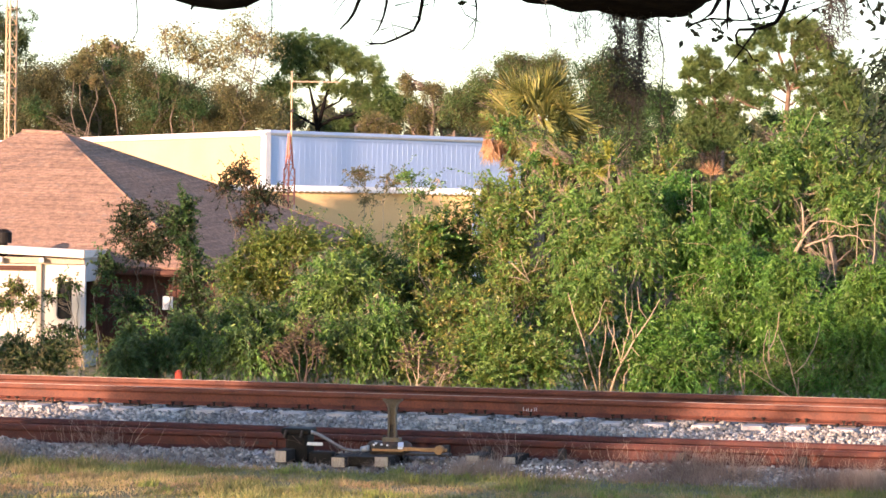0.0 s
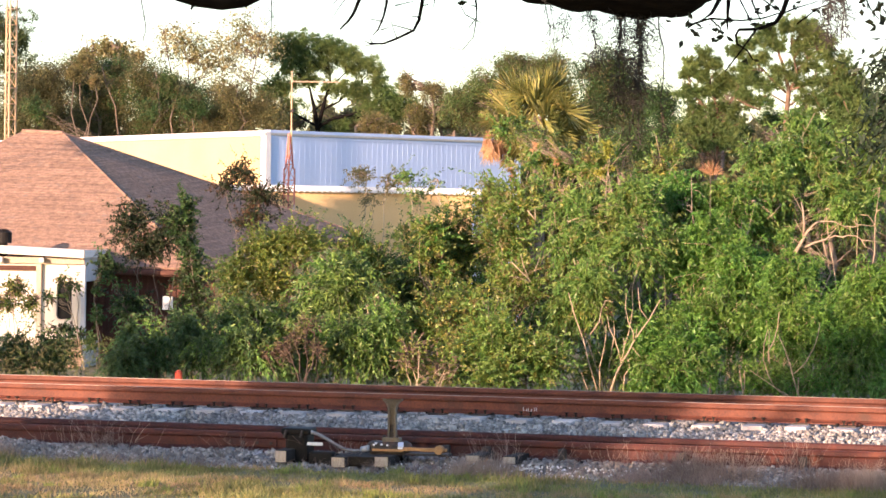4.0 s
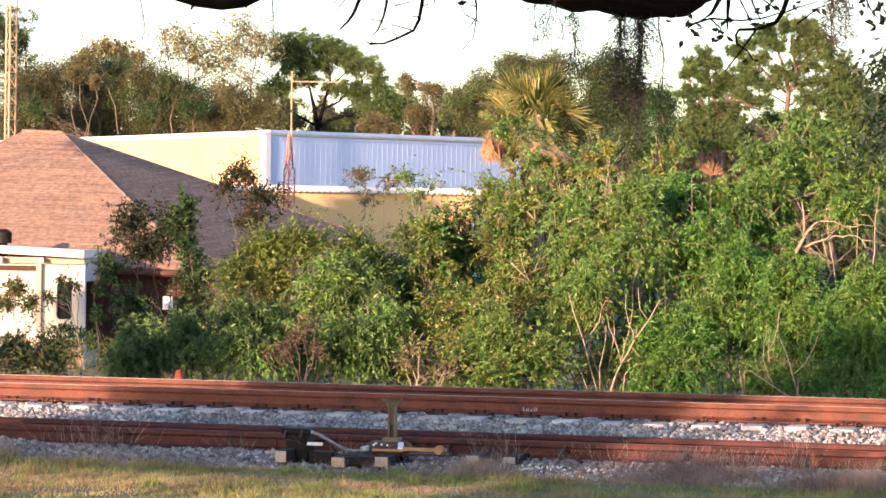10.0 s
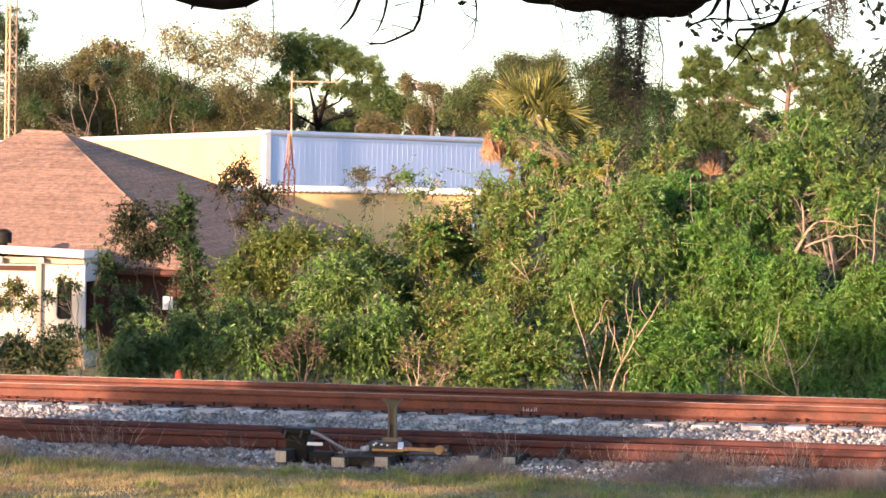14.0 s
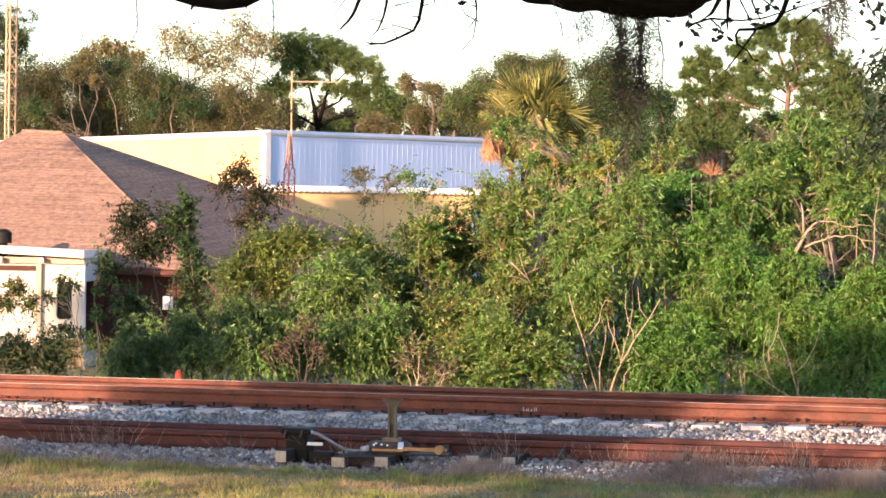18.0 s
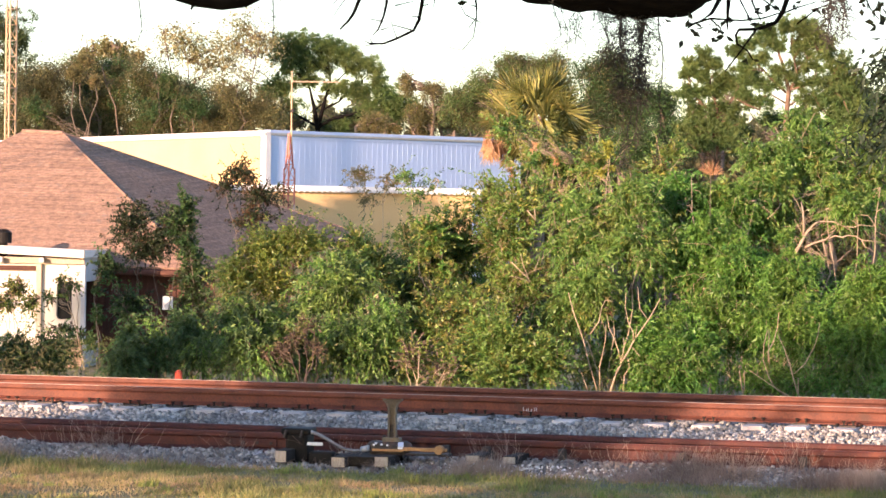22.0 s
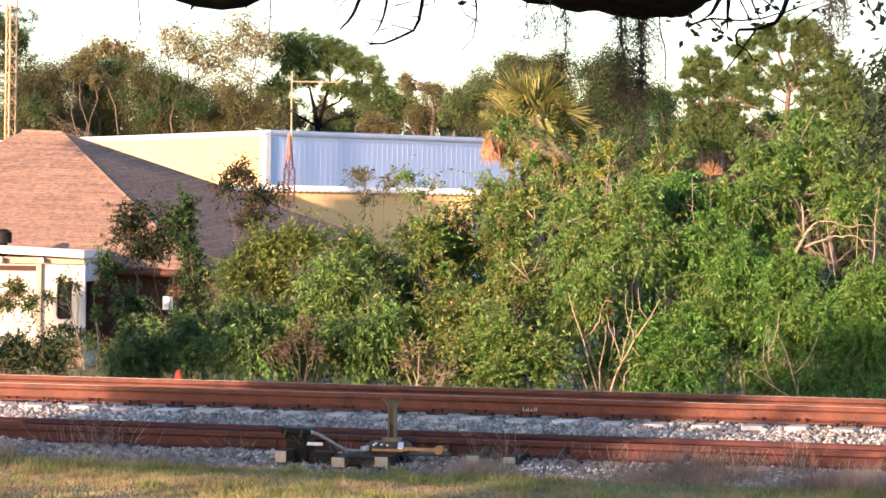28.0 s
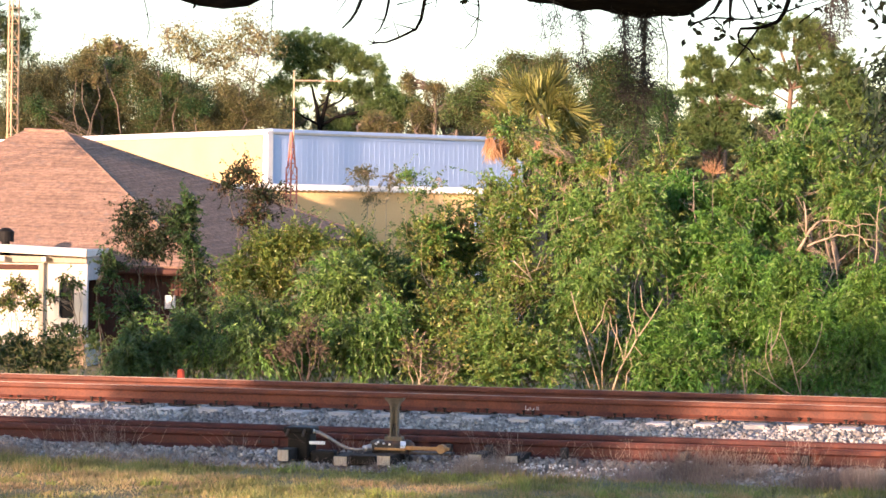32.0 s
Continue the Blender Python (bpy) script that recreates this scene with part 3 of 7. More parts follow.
def profile_height(prof):
    qs_, zs_ = [a for a, b in prof], [b for a, b in prof]
    return lambda u, q: float(np.interp(q, qs_, zs_)) + 0.02 * noise.noise(Vector((u * 1.1, q * 1.5, 0)))


LONG = [i * 2.0 for i in range(-30, 31)]
bed("ballast_bed_far", LONG, BED_FAR, "raised bed of grey crushed stone under the far track")
bed("ballast_bed_near", LONG, BED_NEAR, "low bed of grey crushed stone under the siding")
stones("ballast_stones", -8, 8.5, -2.45, -0.05, profile_height(BED_FAR), 24000, 0.0195, 3, "loose grey crushed stones between the tracks")
stones("ballast_stones", -8, 8.5, 0.1, 1.4, profile_height(BED_FAR), 2000, 0.03, 4, "loose grey crushed stones between the rails")
near_height = profile_height(BED_NEAR)
stones("ballast_stones", -7.5, 7.5, -5.5, -4.06, lambda u, q: near_height(u, q) + max(0.0, min(0.07, (-2.2 - u) * 0.05)) * max(0.0, min(1.0, (q + 5.1) * 1.4)), 16500, 0.0195, 5, "loose grey crushed stones in front of the siding")


# ---- the house beyond the tracks ----
def face_sheet(name, pts, material, parent=None, label="", thick=0.0):
    """A flat panel through its corners, with thickness behind it."""
    p = [Vector(a) for a in pts]
    nrm = (p[1] - p[0]).cross(p[2] - p[0]).normalized()
    vs = list(p) + ([q - nrm * thick for q in p] if thick else [])
    n = len(p)
    fs = [tuple(range(n))]
    if thick:
        fs.append(tuple(reversed(range(n, 2 * n))))
        fs += [(i, n + i, n + (i + 1) % n, (i + 1) % n) for i in range(n)]
    return put(name, vs, fs, material, parent, label)


def shed():
    cx, cy, cz = -4.69, 80.00, 4.96
    turn = 45.0
    m = pose(cx, cy, -0.35, 0, 0, turn)
    top = cz + 0.35
    fx = Vector((1.82, 87.20, 5.02)) - Vector((cx, cy, cz))
    front_len, front_fall = math.hypot(fx.x, fx.y), fx.z
    sx = Vector((-11.53, 85.80, 4.85)) - Vector((cx, cy, cz))
    side_len, side_fall = math.hypot(sx.x, sx.y), sx.z
    t = thing("metal_shed", m, "tall shed with yellow stucco side and pale blue ribbed front", "shed")

    def slope(ob):
        """The wall tops fall gently away from the corner, with the roof."""
        for v in ob.data.vertices:
            if v.co.z > top - 1.2:
                v.co.z += front_fall * max(v.co.x, 0) / front_len + side_fall * max(v.co.y, 0) / side_len
        return ob
    # local x runs along the blue front, local y along the yellow side
    slope(boxed("side_wall", 0.0, 0.2, 0.2, side_len + 4, 0, top - 0.12, STUCCO, t, 0, "sunlit yellow stucco wall"))
    slope(boxed("front_wall", 0.0, front_len, 0.0, 0.18, 0, top - 0.12, BLUEMETAL, t, 0, "pale blue ribbed sheet metal wall"))
    slope(boxed("back_wall", 0.0, front_len, side_len + 4, side_len + 4.2, 0, top - 0.2, STUCCO, t))
    slope(boxed("far_wall", front_len - 0.2, front_len, 0.2, side_len + 4, 0, top - 0.2, BLUEMETAL, t))
    slope(boxed("roof", -0.05, front_len + 0.1, -0.05, side_len + 4.2, top - 0.12, top - 0.06, GALV, t))
    boxed("corner_trim", -0.03, 0.16, -0.05, 0.12, 0, top - 0.02, WHITE, t, 0.01, "white corner trim")
    slope(boxed("side_coping", -0.06, 0.22, 0.1, side_len + 4, top - 0.14, top, WHITE, t, 0.01, "white wall coping"))
    slope(boxed("front_coping", 0.12, front_len + 0.1, -0.045, 0.22, top - 0.1, top + 0.02, BLUEMETAL, t, 0.01, "pale blue gutter and coping"))
    slope(boxed("front_band", 0.14, front_len, -0.02, 0.0, top - 0.2, top - 0.13, BLUEMETAL, t))
    n = int(front_len / 0.19) - 1
    for i in range(n):
        x = 0.28 + i * 0.19
        bm = bmesh.new()
        box(bm, x - 0.02, x + 0.02, -0.003, 0.0, 0, top - 0.2)
        slope(part("wall_rib", bm, BLUEMETAL, t))
    return t


shed()


def annexe():
    """The low yellow building before the shed."""
    ax, ay, az = -3.96, 70.00, 3.39
    m = pose(ax, ay, -0.35, 0, 0, 19.0)
    top = az + 0.35
    t = thing("annexe", m, "low yellow stucco annexe with a white scalloped roof edge", "building")
    boxed("front_wall", -2, 4.9, 0, 0.2, 0, top - 0.14, STUCCO, t, 0, "yellow stucco wall, partly in shade")
    boxed("end_wall", 4.7, 4.9, 0.2, 5, 0, top - 0.14, STUCCO, t)
    boxed("roof_slab", -2, 5.0, 0.0, 5.2, top - 0.14, top - 0.05, WHITE, t)
    boxed("roof_edge", -2, 5.06, -0.14, 0.0, top - 0.13, top, WHITE, t, 0.015, "white roof edge")
    for i in range(50):
        bm = bmesh.new()
        rod(bm, (-1.9 + i * 0.14, -0.16, top - 0.12), (-1.9 + i * 0.14, 0.3, top - 0.03), 0.034, 0.034, 8)
        part("roof_tile_end", bm, WHITE, t)
    # a lower lean-to roof at the right end
    boxed("lean_to_roof", 5.1, 5.9, -0.3, 4, top - 0.26, top - 0.16, GALV, t, 0, "grey sheet metal lean-to roof")
    boxed("lean_to_wall", 5.2, 5.85, 0.4, 0.5, 0, top - 0.26, GREYWHITE, t)
    return t


annexe()


def shingled(name, a, b, c, d, rows, parent, label, thick=0.05):
    """A roof plane a-b (eave), c-d (top) laid in courses of overlapping strips."""
    a, b, c, d = (Vector(p) for p in (a, b, c, d))
    nrm = (b - a).cross(d - a).normalized()
    if nrm.z < 0:
        nrm = -nrm
    slab = face_sheet(name, [a, b, c, d], SHINGLE, parent, label)
    sol = slab.modifiers.new("thickness", "SOLIDIFY")
    sol.thickness, sol.offset = 0.1, -1 if (b - a).cross(d - a).z > 0 else 1
    rng = random.Random(7)
    for i in range(rows):
        t0, t1 = i / rows, (i + 1.15) / rows
        t1 = min(t1, 1.0)
        p0, p1 = a.lerp(d, t0), b.lerp(c, t0)
        q0, q1 = a.lerp(d, t1), b.lerp(c, t1)
        n = max(1, int((p1 - p0).length / 1.0))
        for k in range(n):
            s0, s1 = k / n, (k + 1) / n
            lift = 0.008 + rng.uniform(-0.0015, 0.002)
            vs = [p0.lerp(p1, s0) + nrm * lift, p0.lerp(p1, s1) + nrm * lift, q0.lerp(q1, s1) + nrm * 0.002, q0.lerp(q1, s0) + nrm * 0.002,
                  p0.lerp(p1, s0), p0.lerp(p1, s1), q0.lerp(q1, s1), q0.lerp(q1, s0)]
            put("shingle_strip", vs, [(0, 1, 2, 3), (4, 5, 1, 0), (5, 6, 2, 1), (7, 4, 0, 3)], SHINGLE, slab)
    return slab


def house():
    t = thing("house", pose(0, 0, 0), "low house with a tan shingled hip roof and white stucco porch", "house")
    ridge_r = Vector((-7.99, 64.00, 4.32))
    ridge_l = Vector((-8.88, 64.30, 4.36))
    front_r = Vector((-4.67, 58.50, 1.60))
    front_l = Vector((-13.58, 61.00, 1.71))
    back_r = Vector((-1.68, 67.50, 2.26))
    back_l = Vector((-15.58, 70.00, 1.61))
    shingled("front_roof", front_l, front_r, ridge_r, ridge_l, 48, t, "sunlit tan shingled roof slope")
    shingled("side_roof", front_r, back_r, ridge_r + Vector((0.02, 0, 0)), ridge_r, 58, t, "shaded grey-tan shingled roof slope")
    face_sheet("back_roof", [back_r, back_l, ridge_l, ridge_r], SHINGLE, t)
    bm = bmesh.new()
    rod(bm, ridge_l, ridge_r, 0.05, 0.05, 8)
    rod(bm, ridge_r, front_r, 0.022, 0.022, 6)
    rod(bm, ridge_r, back_r, 0.03, 0.03, 6)
    part("ridge_cap", bm, SHINGLE, t, "row of ridge shingles")
    # walls under the eaves, dark stained boards
    ex, ey, ez = -4.70, 58.90, 1.53
    floor_z = -0.4
    boxed("board_wall", -9.4, ex - 0.15, ey + 0.3, ey + 0.45, floor_z, ez - 0.02, BOARD, t, 0, "dark red-brown board wall under the eave")
    for i in range(27):
        boxed("wall_board", -7.3 + i * 0.108, -7.215 + i * 0.108, ey + 0.27, ey + 0.297, floor_z, ez - 0.05, BOARD, t)
    bm = bmesh.new()
    p, q = Vector((front_l.x, front_l.y, front_l.z - 0.1)), Vector((front_r.x, front_r.y, front_r.z - 0.1))
    rod(bm, p, q, 0.07, 0.07, 6)
    part("fascia", bm, BOARD, t, "dark eave board")
    boxed("side_wall", ex - 0.45, ex - 0.3, ey + 0.45, ey + 7, floor_z, ez - 0.02, BOARD, t)
    return t


house()


def notice():
    x, y, z = -5.31, 59.10, 0.92
    t = thing("meter_box", pose(x, y, z), "small white box fixed on the dark board wall", "box")
    boxed("box_body", -0.1, 0.1, -0.04, 0.06, -0.13, 0.13, WHITE, t, 0.01)
    boxed("box_door", -0.085, 0.085, -0.05, -0.04, -0.02, 0.115, WHITE, t, 0.004)
    boxed("lower_panel", -0.05, 0.085, -0.05, -0.04, -0.115, -0.04, GREYWHITE, t, 0.004)


notice()


def porch():
    x1, y1, z1 = -6.78, 57.00, 1.94
    m = pose(x1, y1, -0.4, 0, 0, -3.0)
    top = z1 + 0.4
    pitch = Matrix.Translation((0, 0, top)) @ pose(0, 0, 0, 0, 2.4, 0) @ Matrix.Translation((0, 0, -top))
    t = thing("porch", m, "flat-roofed white stucco porch with slender posts", "porch")
    # the porch roof rises a little away from the corner
    for ob in (boxed("roof_fascia", -6, 0.10, -0.05, 0.02, top - 0.15, top, CREAM, t, 0.008, "cream painted fascia board"),
               boxed("roof_deck", -6, 0.07, 0.02, 2.7, top - 0.12, top - 0.03, GREYWHITE, t),
               boxed("end_fascia", 0.07, 0.10, 0.02, 2.7, top - 0.15, top, WHITE, t, 0.008)):
        ob.matrix_basis = pitch
    # back wall with an arched window
    wz = 0.42
    wall_y = 0.3
    bm = bmesh.new()
    box(bm, -6, -0.47, wall_y, wall_y + 0.15, wz - 0.8, top - 0.15)
    box(bm, -0.185, -0.02, wall_y, wall_y + 0.15, wz - 0.8, top - 0.15)
    box(bm, -0.47, -0.185, wall_y, wall_y + 0.15, wz - 0.8, 1.03)
    box(bm, -0.47, -0.185, wall_y, wall_y + 0.15, 1.74, top - 0.15)
    part("porch_wall", bm, CREAM, t, "sunlit white stucco wall")
    # the dusty plinth climbs towards the corner
    bm = bmesh.new()
    for x0, z0, x1_, z1_ in ((-6.0, 0.30, -1.3, 0.42), (-1.3, 0.42, 0.02, 0.70)):
        vs = [bm.verts.new(p) for p in ((x0, wall_y - 0.05, -0.1), (x1_, wall_y - 0.05, -0.1), (x1_, wall_y - 0.05, z1_), (x0, wall_y - 0.05, z0),
                                        (x0, wall_y - 0.002, -0.1), (x1_, wall_y - 0.002, -0.1), (x1_, wall_y - 0.002, z1_), (x0, wall_y - 0.002, z0))]
        for f_ in ((0, 1, 2, 3), (3, 2, 6, 7), (1, 5, 6, 2), (4, 7, 6, 5)):
            bm.faces.new([vs[j] for j in f_])
    part("plinth", bm, SOIL, t, "tan dusty plinth")
    bm = bmesh.new()
    box(bm, -0.48, -0.175, wall_y + 0.09, wall_y + 0.12, 1.02, 1.75, 0.0)
    part("window_pane", bm, DARKGLASS, t, "dark window pane with rounded top")
    bm = bmesh.new()
    for sx, sz in ((-1, 1), (1, 1), (-1, -1), (1, -1)):
        corner, bow = (1.74, 1.67) if sz > 0 else (1.03, 1.10)
        pts = [(-0.3275 + sx * 0.1425, corner)] + [(-0.3275 + sx * (0.0725 + 0.07 * math.cos(a)), bow + sz * 0.07 * math.sin(a)) for a in [math.pi / 2 * j / 5 for j in range(6)]]
        vs = [bm.verts.new((px, wall_y - 0.002, pz)) for px, pz in pts]
        vb = [bm.verts.new((px, wall_y + 0.1, pz)) for px, pz in pts]
        bm.faces.new(vs if sx * sz < 0 else list(reversed(vs)))
        for j in range(len(vs)):
            bm.faces.new((vs[j], vs[(j + 1) % len(vs)], vb[(j + 1) % len(vs)], vb[j]))
    part("window_spandrel", bm, CREAM, t)
    # beam and posts are coloured tan for the shade under the porch roof
    boxed("beam", -6, 0.06, 0.2, 0.29, top - 0.27, top - 0.152, PALEWOOD, t, 0.006, "beam under the roof edge, tan of shade in its colour")
    for x in (-0.80, -2.6, -4.3):
        boxed("porch_post", x - 0.05, x + 0.05, 0.205, 0.285, 0, top - 0.272, PALEWOOD, t, 0.006, "slender post, pinkish tan of shade in its colour")
        boxed("brace", x - 1.74, x - 0.06, 0.22, 0.28, top - 0.40, top - 0.31, BOARD, t, 0.0, "dark rail under the roof")
    for x in (-0.72, -1.5, -2.3, -3.1):
        boxed("rafter", x - 0.04, x + 0.04, 0.03, 0.19, top - 0.24, top - 0.16, GREYWHITE, t, 0.004, "white painted rafter end")
    for z in (0.98, 1.30):
        boxed("handrail", -5.0, -0.86, 0.22, 0.26, z, z + 0.035, GREYWHITE, t)
    # end of the porch past the corner: a panel under the roof, a back post and a low parapet, open between
    boxed("end_panel", -0.019, 0.02, 0.46, 2.55, top - 0.60, top - 0.15, GREYWHITE, t, 0.004, "grey-white weathered end panel")
    boxed("corner_post", -0.02, 0.06, 0.30, 0.45, 0.0, top - 0.15, GREYWHITE, t, 0.006, "grey weathered corner post")
    boxed("back_post", -0.03, 0.05, 2.56, 2.66, 0.0, top - 0.15, GREYWHITE, t, 0.006, "grey weathered post")
    boxed("parapet", -0.019, 0.02, 0.46, 2.55, 0.0, 0.62, GREYWHITE, t, 0.02, "grey-white stained low parapet")
    boxed("inner_wall", -1.6, -1.5, 0.46, 2.6, 0.0, top - 0.15, BOARD, t, 0, "dark wall inside the porch")
    return t


porch()


def vent():
    x, y, z = -8.43, 58.60, 2.02
    t = thing("roof_ventilator", pose(x, y, z), "black round metal roof ventilator", "roof vent")
    bm = bmesh.new()
    rod(bm, (0, 0, -0.25), (0, 0, 0.03), 0.08, 0.08, 14)
    part("vent_pipe", bm, BLACK, t)
    bm = bmesh.new()
    rod(bm, (0, 0, 0.02), (0, 0, 0.22), 0.155, 0.16, 18)
    rod(bm, (0, 0, 0.22), (0, 0, 0.29), 0.16, 0.07, 18)
    part("vent_hood", bm, BLACK, t, smooth=False)


vent()


# ---- masts ----
def lattice(name, base, rings, material, label, steps, sides=3, leg=0.017):
    """A lattice mast: legs run through rings of (height, radius), with rungs and diagonals between them."""
    t = thing(name, pose(*base), label, "mast")
    hs_, ws_ = [h for h, w in rings], [w for h, w in rings]

    def at(i, h):
        a = 2 * math.pi * i / sides + 0.5
        w = float(np.interp(h, hs_, ws_))
        return Vector((w * math.cos(a), w * math.sin(a), h))
    for i in range(sides):
        bm = bmesh.new()
        for h0, h1 in zip(hs_, hs_[1:]):
            rod(bm, at(i, h0), at(i, h1), leg, leg, 6)
        part("mast_leg", bm, material, t)
    for s in range(steps):
        h0, h1 = hs_[-1] * s / steps, hs_[-1] * (s + 1) / steps
        for i in range(sides):
            bm = bmesh.new()
            rod(bm, at(i, h0), at(i + 1, h0), leg * 0.5, leg * 0.5, 5)
            rod(bm, at(i, h0), at(i + 1, h1), leg * 0.4, leg * 0.4, 5)
            part("cross_brace", bm, material, t)
    return t


def masts():
    x, y, z = -10.25, 72.00, 4.43
    lattice("radio_mast", (x, y, -0.35), [(0, 0.14), (8.2, 0.14)], PALEMAST, "slender lattice radio mast, orange-lit steel", 22, 3, 0.022)
    x, y, z = -3.45, 68.00, 3.34
    xt, yt, zt = -3.41, 68.00, 4.52
    t = lattice("antenna_mast", (x, y, -0.35), [(0, 0.14), (zt - 0.45, 0.135), (zt - 0.43, 0.095), (zt + 0.2, 0.04), (zt + 0.35, 0.02)], REDMAST, "faded red tapering lattice mast carrying a television antenna", 14, 3, 0.022)
    x2, y2, z2 = -3.42, 68.00, 5.73
    bm = bmesh.new()
    rod(bm, (xt - x, 0, zt + 0.1), (x2 - x, 0, z2 + 0.52), 0.018, 0.012, 8)
    part("antenna_pole", bm, PALEMAST, t, "thin pale pole")
    bm = bmesh.new()
    ball(bm, (xt - x + 0.02, 0, zt + 0.35 + 0.5), 0.055, (1, 1, 0.8))
    part("rotor", bm, IRON, t)
    h = z2 + 0.35 - 0.06
    bm = bmesh.new()
    rod(bm, (0.02, 0, h), (1.1, -0.1, h), 0.014, 0.012, 6)
    part("antenna_boom", bm, PALEMAST, t)
    for i in range(7):
        bx = 0.1 + i * 0.155
        ln = 0.55 - i * 0.05
        bm = bmesh.new()
        rod(bm, (bx - 0.02, -ln, h), (bx + 0.02, ln, h), 0.006, 0.006, 5)
        part("antenna_element", bm, PALEMAST, t)


masts()


# ---- marker post behind the tracks ----
def marker():
    x, y, z = -3.61, 42.00, 0.43
    t = thing("marker_post", pose(x, y, -0.2), "short orange-red plastic marker post with a rounded top", "marker post")
    bm = bmesh.new()
    r = 0.052
    rod(bm, (0, 0, 0), (0, 0, z + 0.2 - 0.05), r, r, 16)
    ball(bm, (0, 0, z + 0.2 - 0.05), r, (1, 1, 0.95), 2)
    part("post_tube", bm, ORANGE, t, smooth=True)


marker()


# ---- switch stand on the siding ----
def stand():
    x, y, z = -0.45, 28.60, 0.42
    xt, yt, zt = -0.46, 28.60, 0.81
    base = z
    t = thing("switch_stand", pose(x, y, base, 0, 0, TURN), "low iron switch stand with an olive flanged post and weighted lever", "switch stand")
    top = zt - base
    # flanged post: web, flanges spreading at the top, slot at the foot
    prof = [(0.042, 0.0), (0.038, 0.10), (0.037, 0.28), (0.042, 0.315), (0.060, 0.35), (0.094, top - 0.012), (0.094, top)]
    for s in (-1, 1):
        bm = bmesh.new()
        for (w0, z0), (w1, z1) in zip(prof, prof[1:]):
            vs = [bm.verts.new(p) for p in ((s * w0, -0.03, z0), (s * (w0 - 0.018), -0.03, z0), (s * (w1 - 0.018), -0.03, z1), (s * w1, -0.03, z1),
                                            (s * w0, 0.03, z0), (s * (w0 - 0.018), 0.03, z0), (s * (w1 - 0.018), 0.03, z1), (s * w1, 0.03, z1))]
            for f_ in ((0, 1, 2, 3), (7, 6, 5, 4), (0, 3, 7, 4), (1, 5, 6, 2), (0, 4, 5, 1), (3, 2, 6, 7)):
                bm.faces.new([vs[i] for i in f_])
        bmesh.ops.remove_doubles(bm, verts=bm.verts[:], dist=0.0005)
        part("post_flange", bm, OLIVE, t, "faded olive flange spreading at the top")
    bm = bmesh.new()
    for (w0, z0), (w1, z1) in zip(prof, prof[1:]):
        if z0 < 0.01:
            continue
        vs = [bm.verts.new(p) for p in ((-w0 + 0.01, -0.024, z0 + 0.05 * (z0 < 0.15)), (w0 - 0.01, -0.024, z0 + 0.05 * (z0 < 0.15)), (w1 - 0.01, -0.024, z1), (-w1 + 0.01, -0.024, z1))]
        bm.faces.new(vs)
    bmesh.ops.solidify(bm, geom=bm.faces[:], thickness=0.02)
    part("post_web", bm, OLIVE, t)
    boxed("post_slot", -0.03, 0.03, 0.0, 0.012, 0.0, 0.16, IRON, t, 0, "dark slot in the post")
    boxed("post_foot", -0.085, 0.085, -0.05, 0.05, -0.012, 0.03, OLIVE, t, 0.008)
    for dx in (-0.07, 0.06):
        bm = bmesh.new()
        rod(bm, (dx, -0.03, 0.03), (dx, -0.03, 0.05), 0.013, 0.013, 6)
        part("foot_bolt", bm, IRON, t)
    # housing
    bm = bmesh.new()
    box(bm, -0.20, 0.16, -0.098, 0.1, -0.13, -0.008, 0.03)
    part("housing", bm, IRON, t, "dark iron housing")
    bm = bmesh.new()
    ball(bm, (0.13, -0.03, -0.055), 0.065, (1.2, 1, 0.95))
    part("gear_cover", bm, IRON, t, smooth=True)
    bm = bmesh.new()
    ball(bm, (-0.17, -0.03, -0.055), 0.06, (1, 1, 0.9))
    part("gear_cover", bm, IRON, t, smooth=True)
    for dx in (-0.15, -0.13, -0.075, -0.02):
        bm = bmesh.new()
        ball(bm, (dx, -0.095, -0.03 + 0.01 * math.sin(dx * 90)), 0.013, (1.2, 0.6, 0.9), 1)
        part("bolt_head", bm, WHITE, t, "bright worn bolt head")
    boxed("label_plate", 0.085, 0.14, -0.106, -0.1, -0.05, -0.005, BLUEMETAL, t, 0.004, "small pale blue plate")
    bm = bmesh.new()
    box(bm, 0.085, 0.135, -0.112, -0.106, -0.07, -0.052, 0.003)
    part("reflector", bm, WHITE, t)
    # lever with a round weight
    bm = bmesh.new()
    box(bm, -0.16, 0.14, -0.125, -0.1, -0.095, -0.072, 0.006)
    box(bm, 0.14, 0.45, -0.12, -0.09, -0.085, -0.05, 0.007)
    box(bm, 0.52, 0.56, -0.118, -0.092, -0.08, -0.052, 0.006)
    part("lever", bm, OCHRE, t, "yellow-brown lever bar")
    bm = bmesh.new()
    rod(bm, (0.485, -0.14, -0.066), (0.485, -0.06, -0.066), 0.042, 0.042, 18)
    part("lever_weight", bm, OCHRE, t, "round yellow-brown lever weight")
    # base plates and struts under the housing
    boxed("base_plate", -0.2, 0.55, -0.06, 0.14, -0.13, -0.108, IRON, t, 0.004)
    for i in range(6):
        bm = bmesh.new()
        rod(bm, (-0.06 + i * 0.045, -0.08, -0.11), (-0.09 + i * 0.06, -0.1, -0.18), 0.006, 0.006, 5)
        part("strut", bm, IRON, t)
    # bent grey handle
    path = [(-0.755, 0.06), (-0.70, 0.05), (-0.6, 0.0), (-0.5, -0.057), (-0.42, -0.09), (-0.33, -0.10), (-0.26, -0.09)]
    put("handle", *tubes([([(xa, -0.11, za) for xa, za in path], 0.017, 0.015)], 10), STEEL, t, "bent grey steel handle", True)
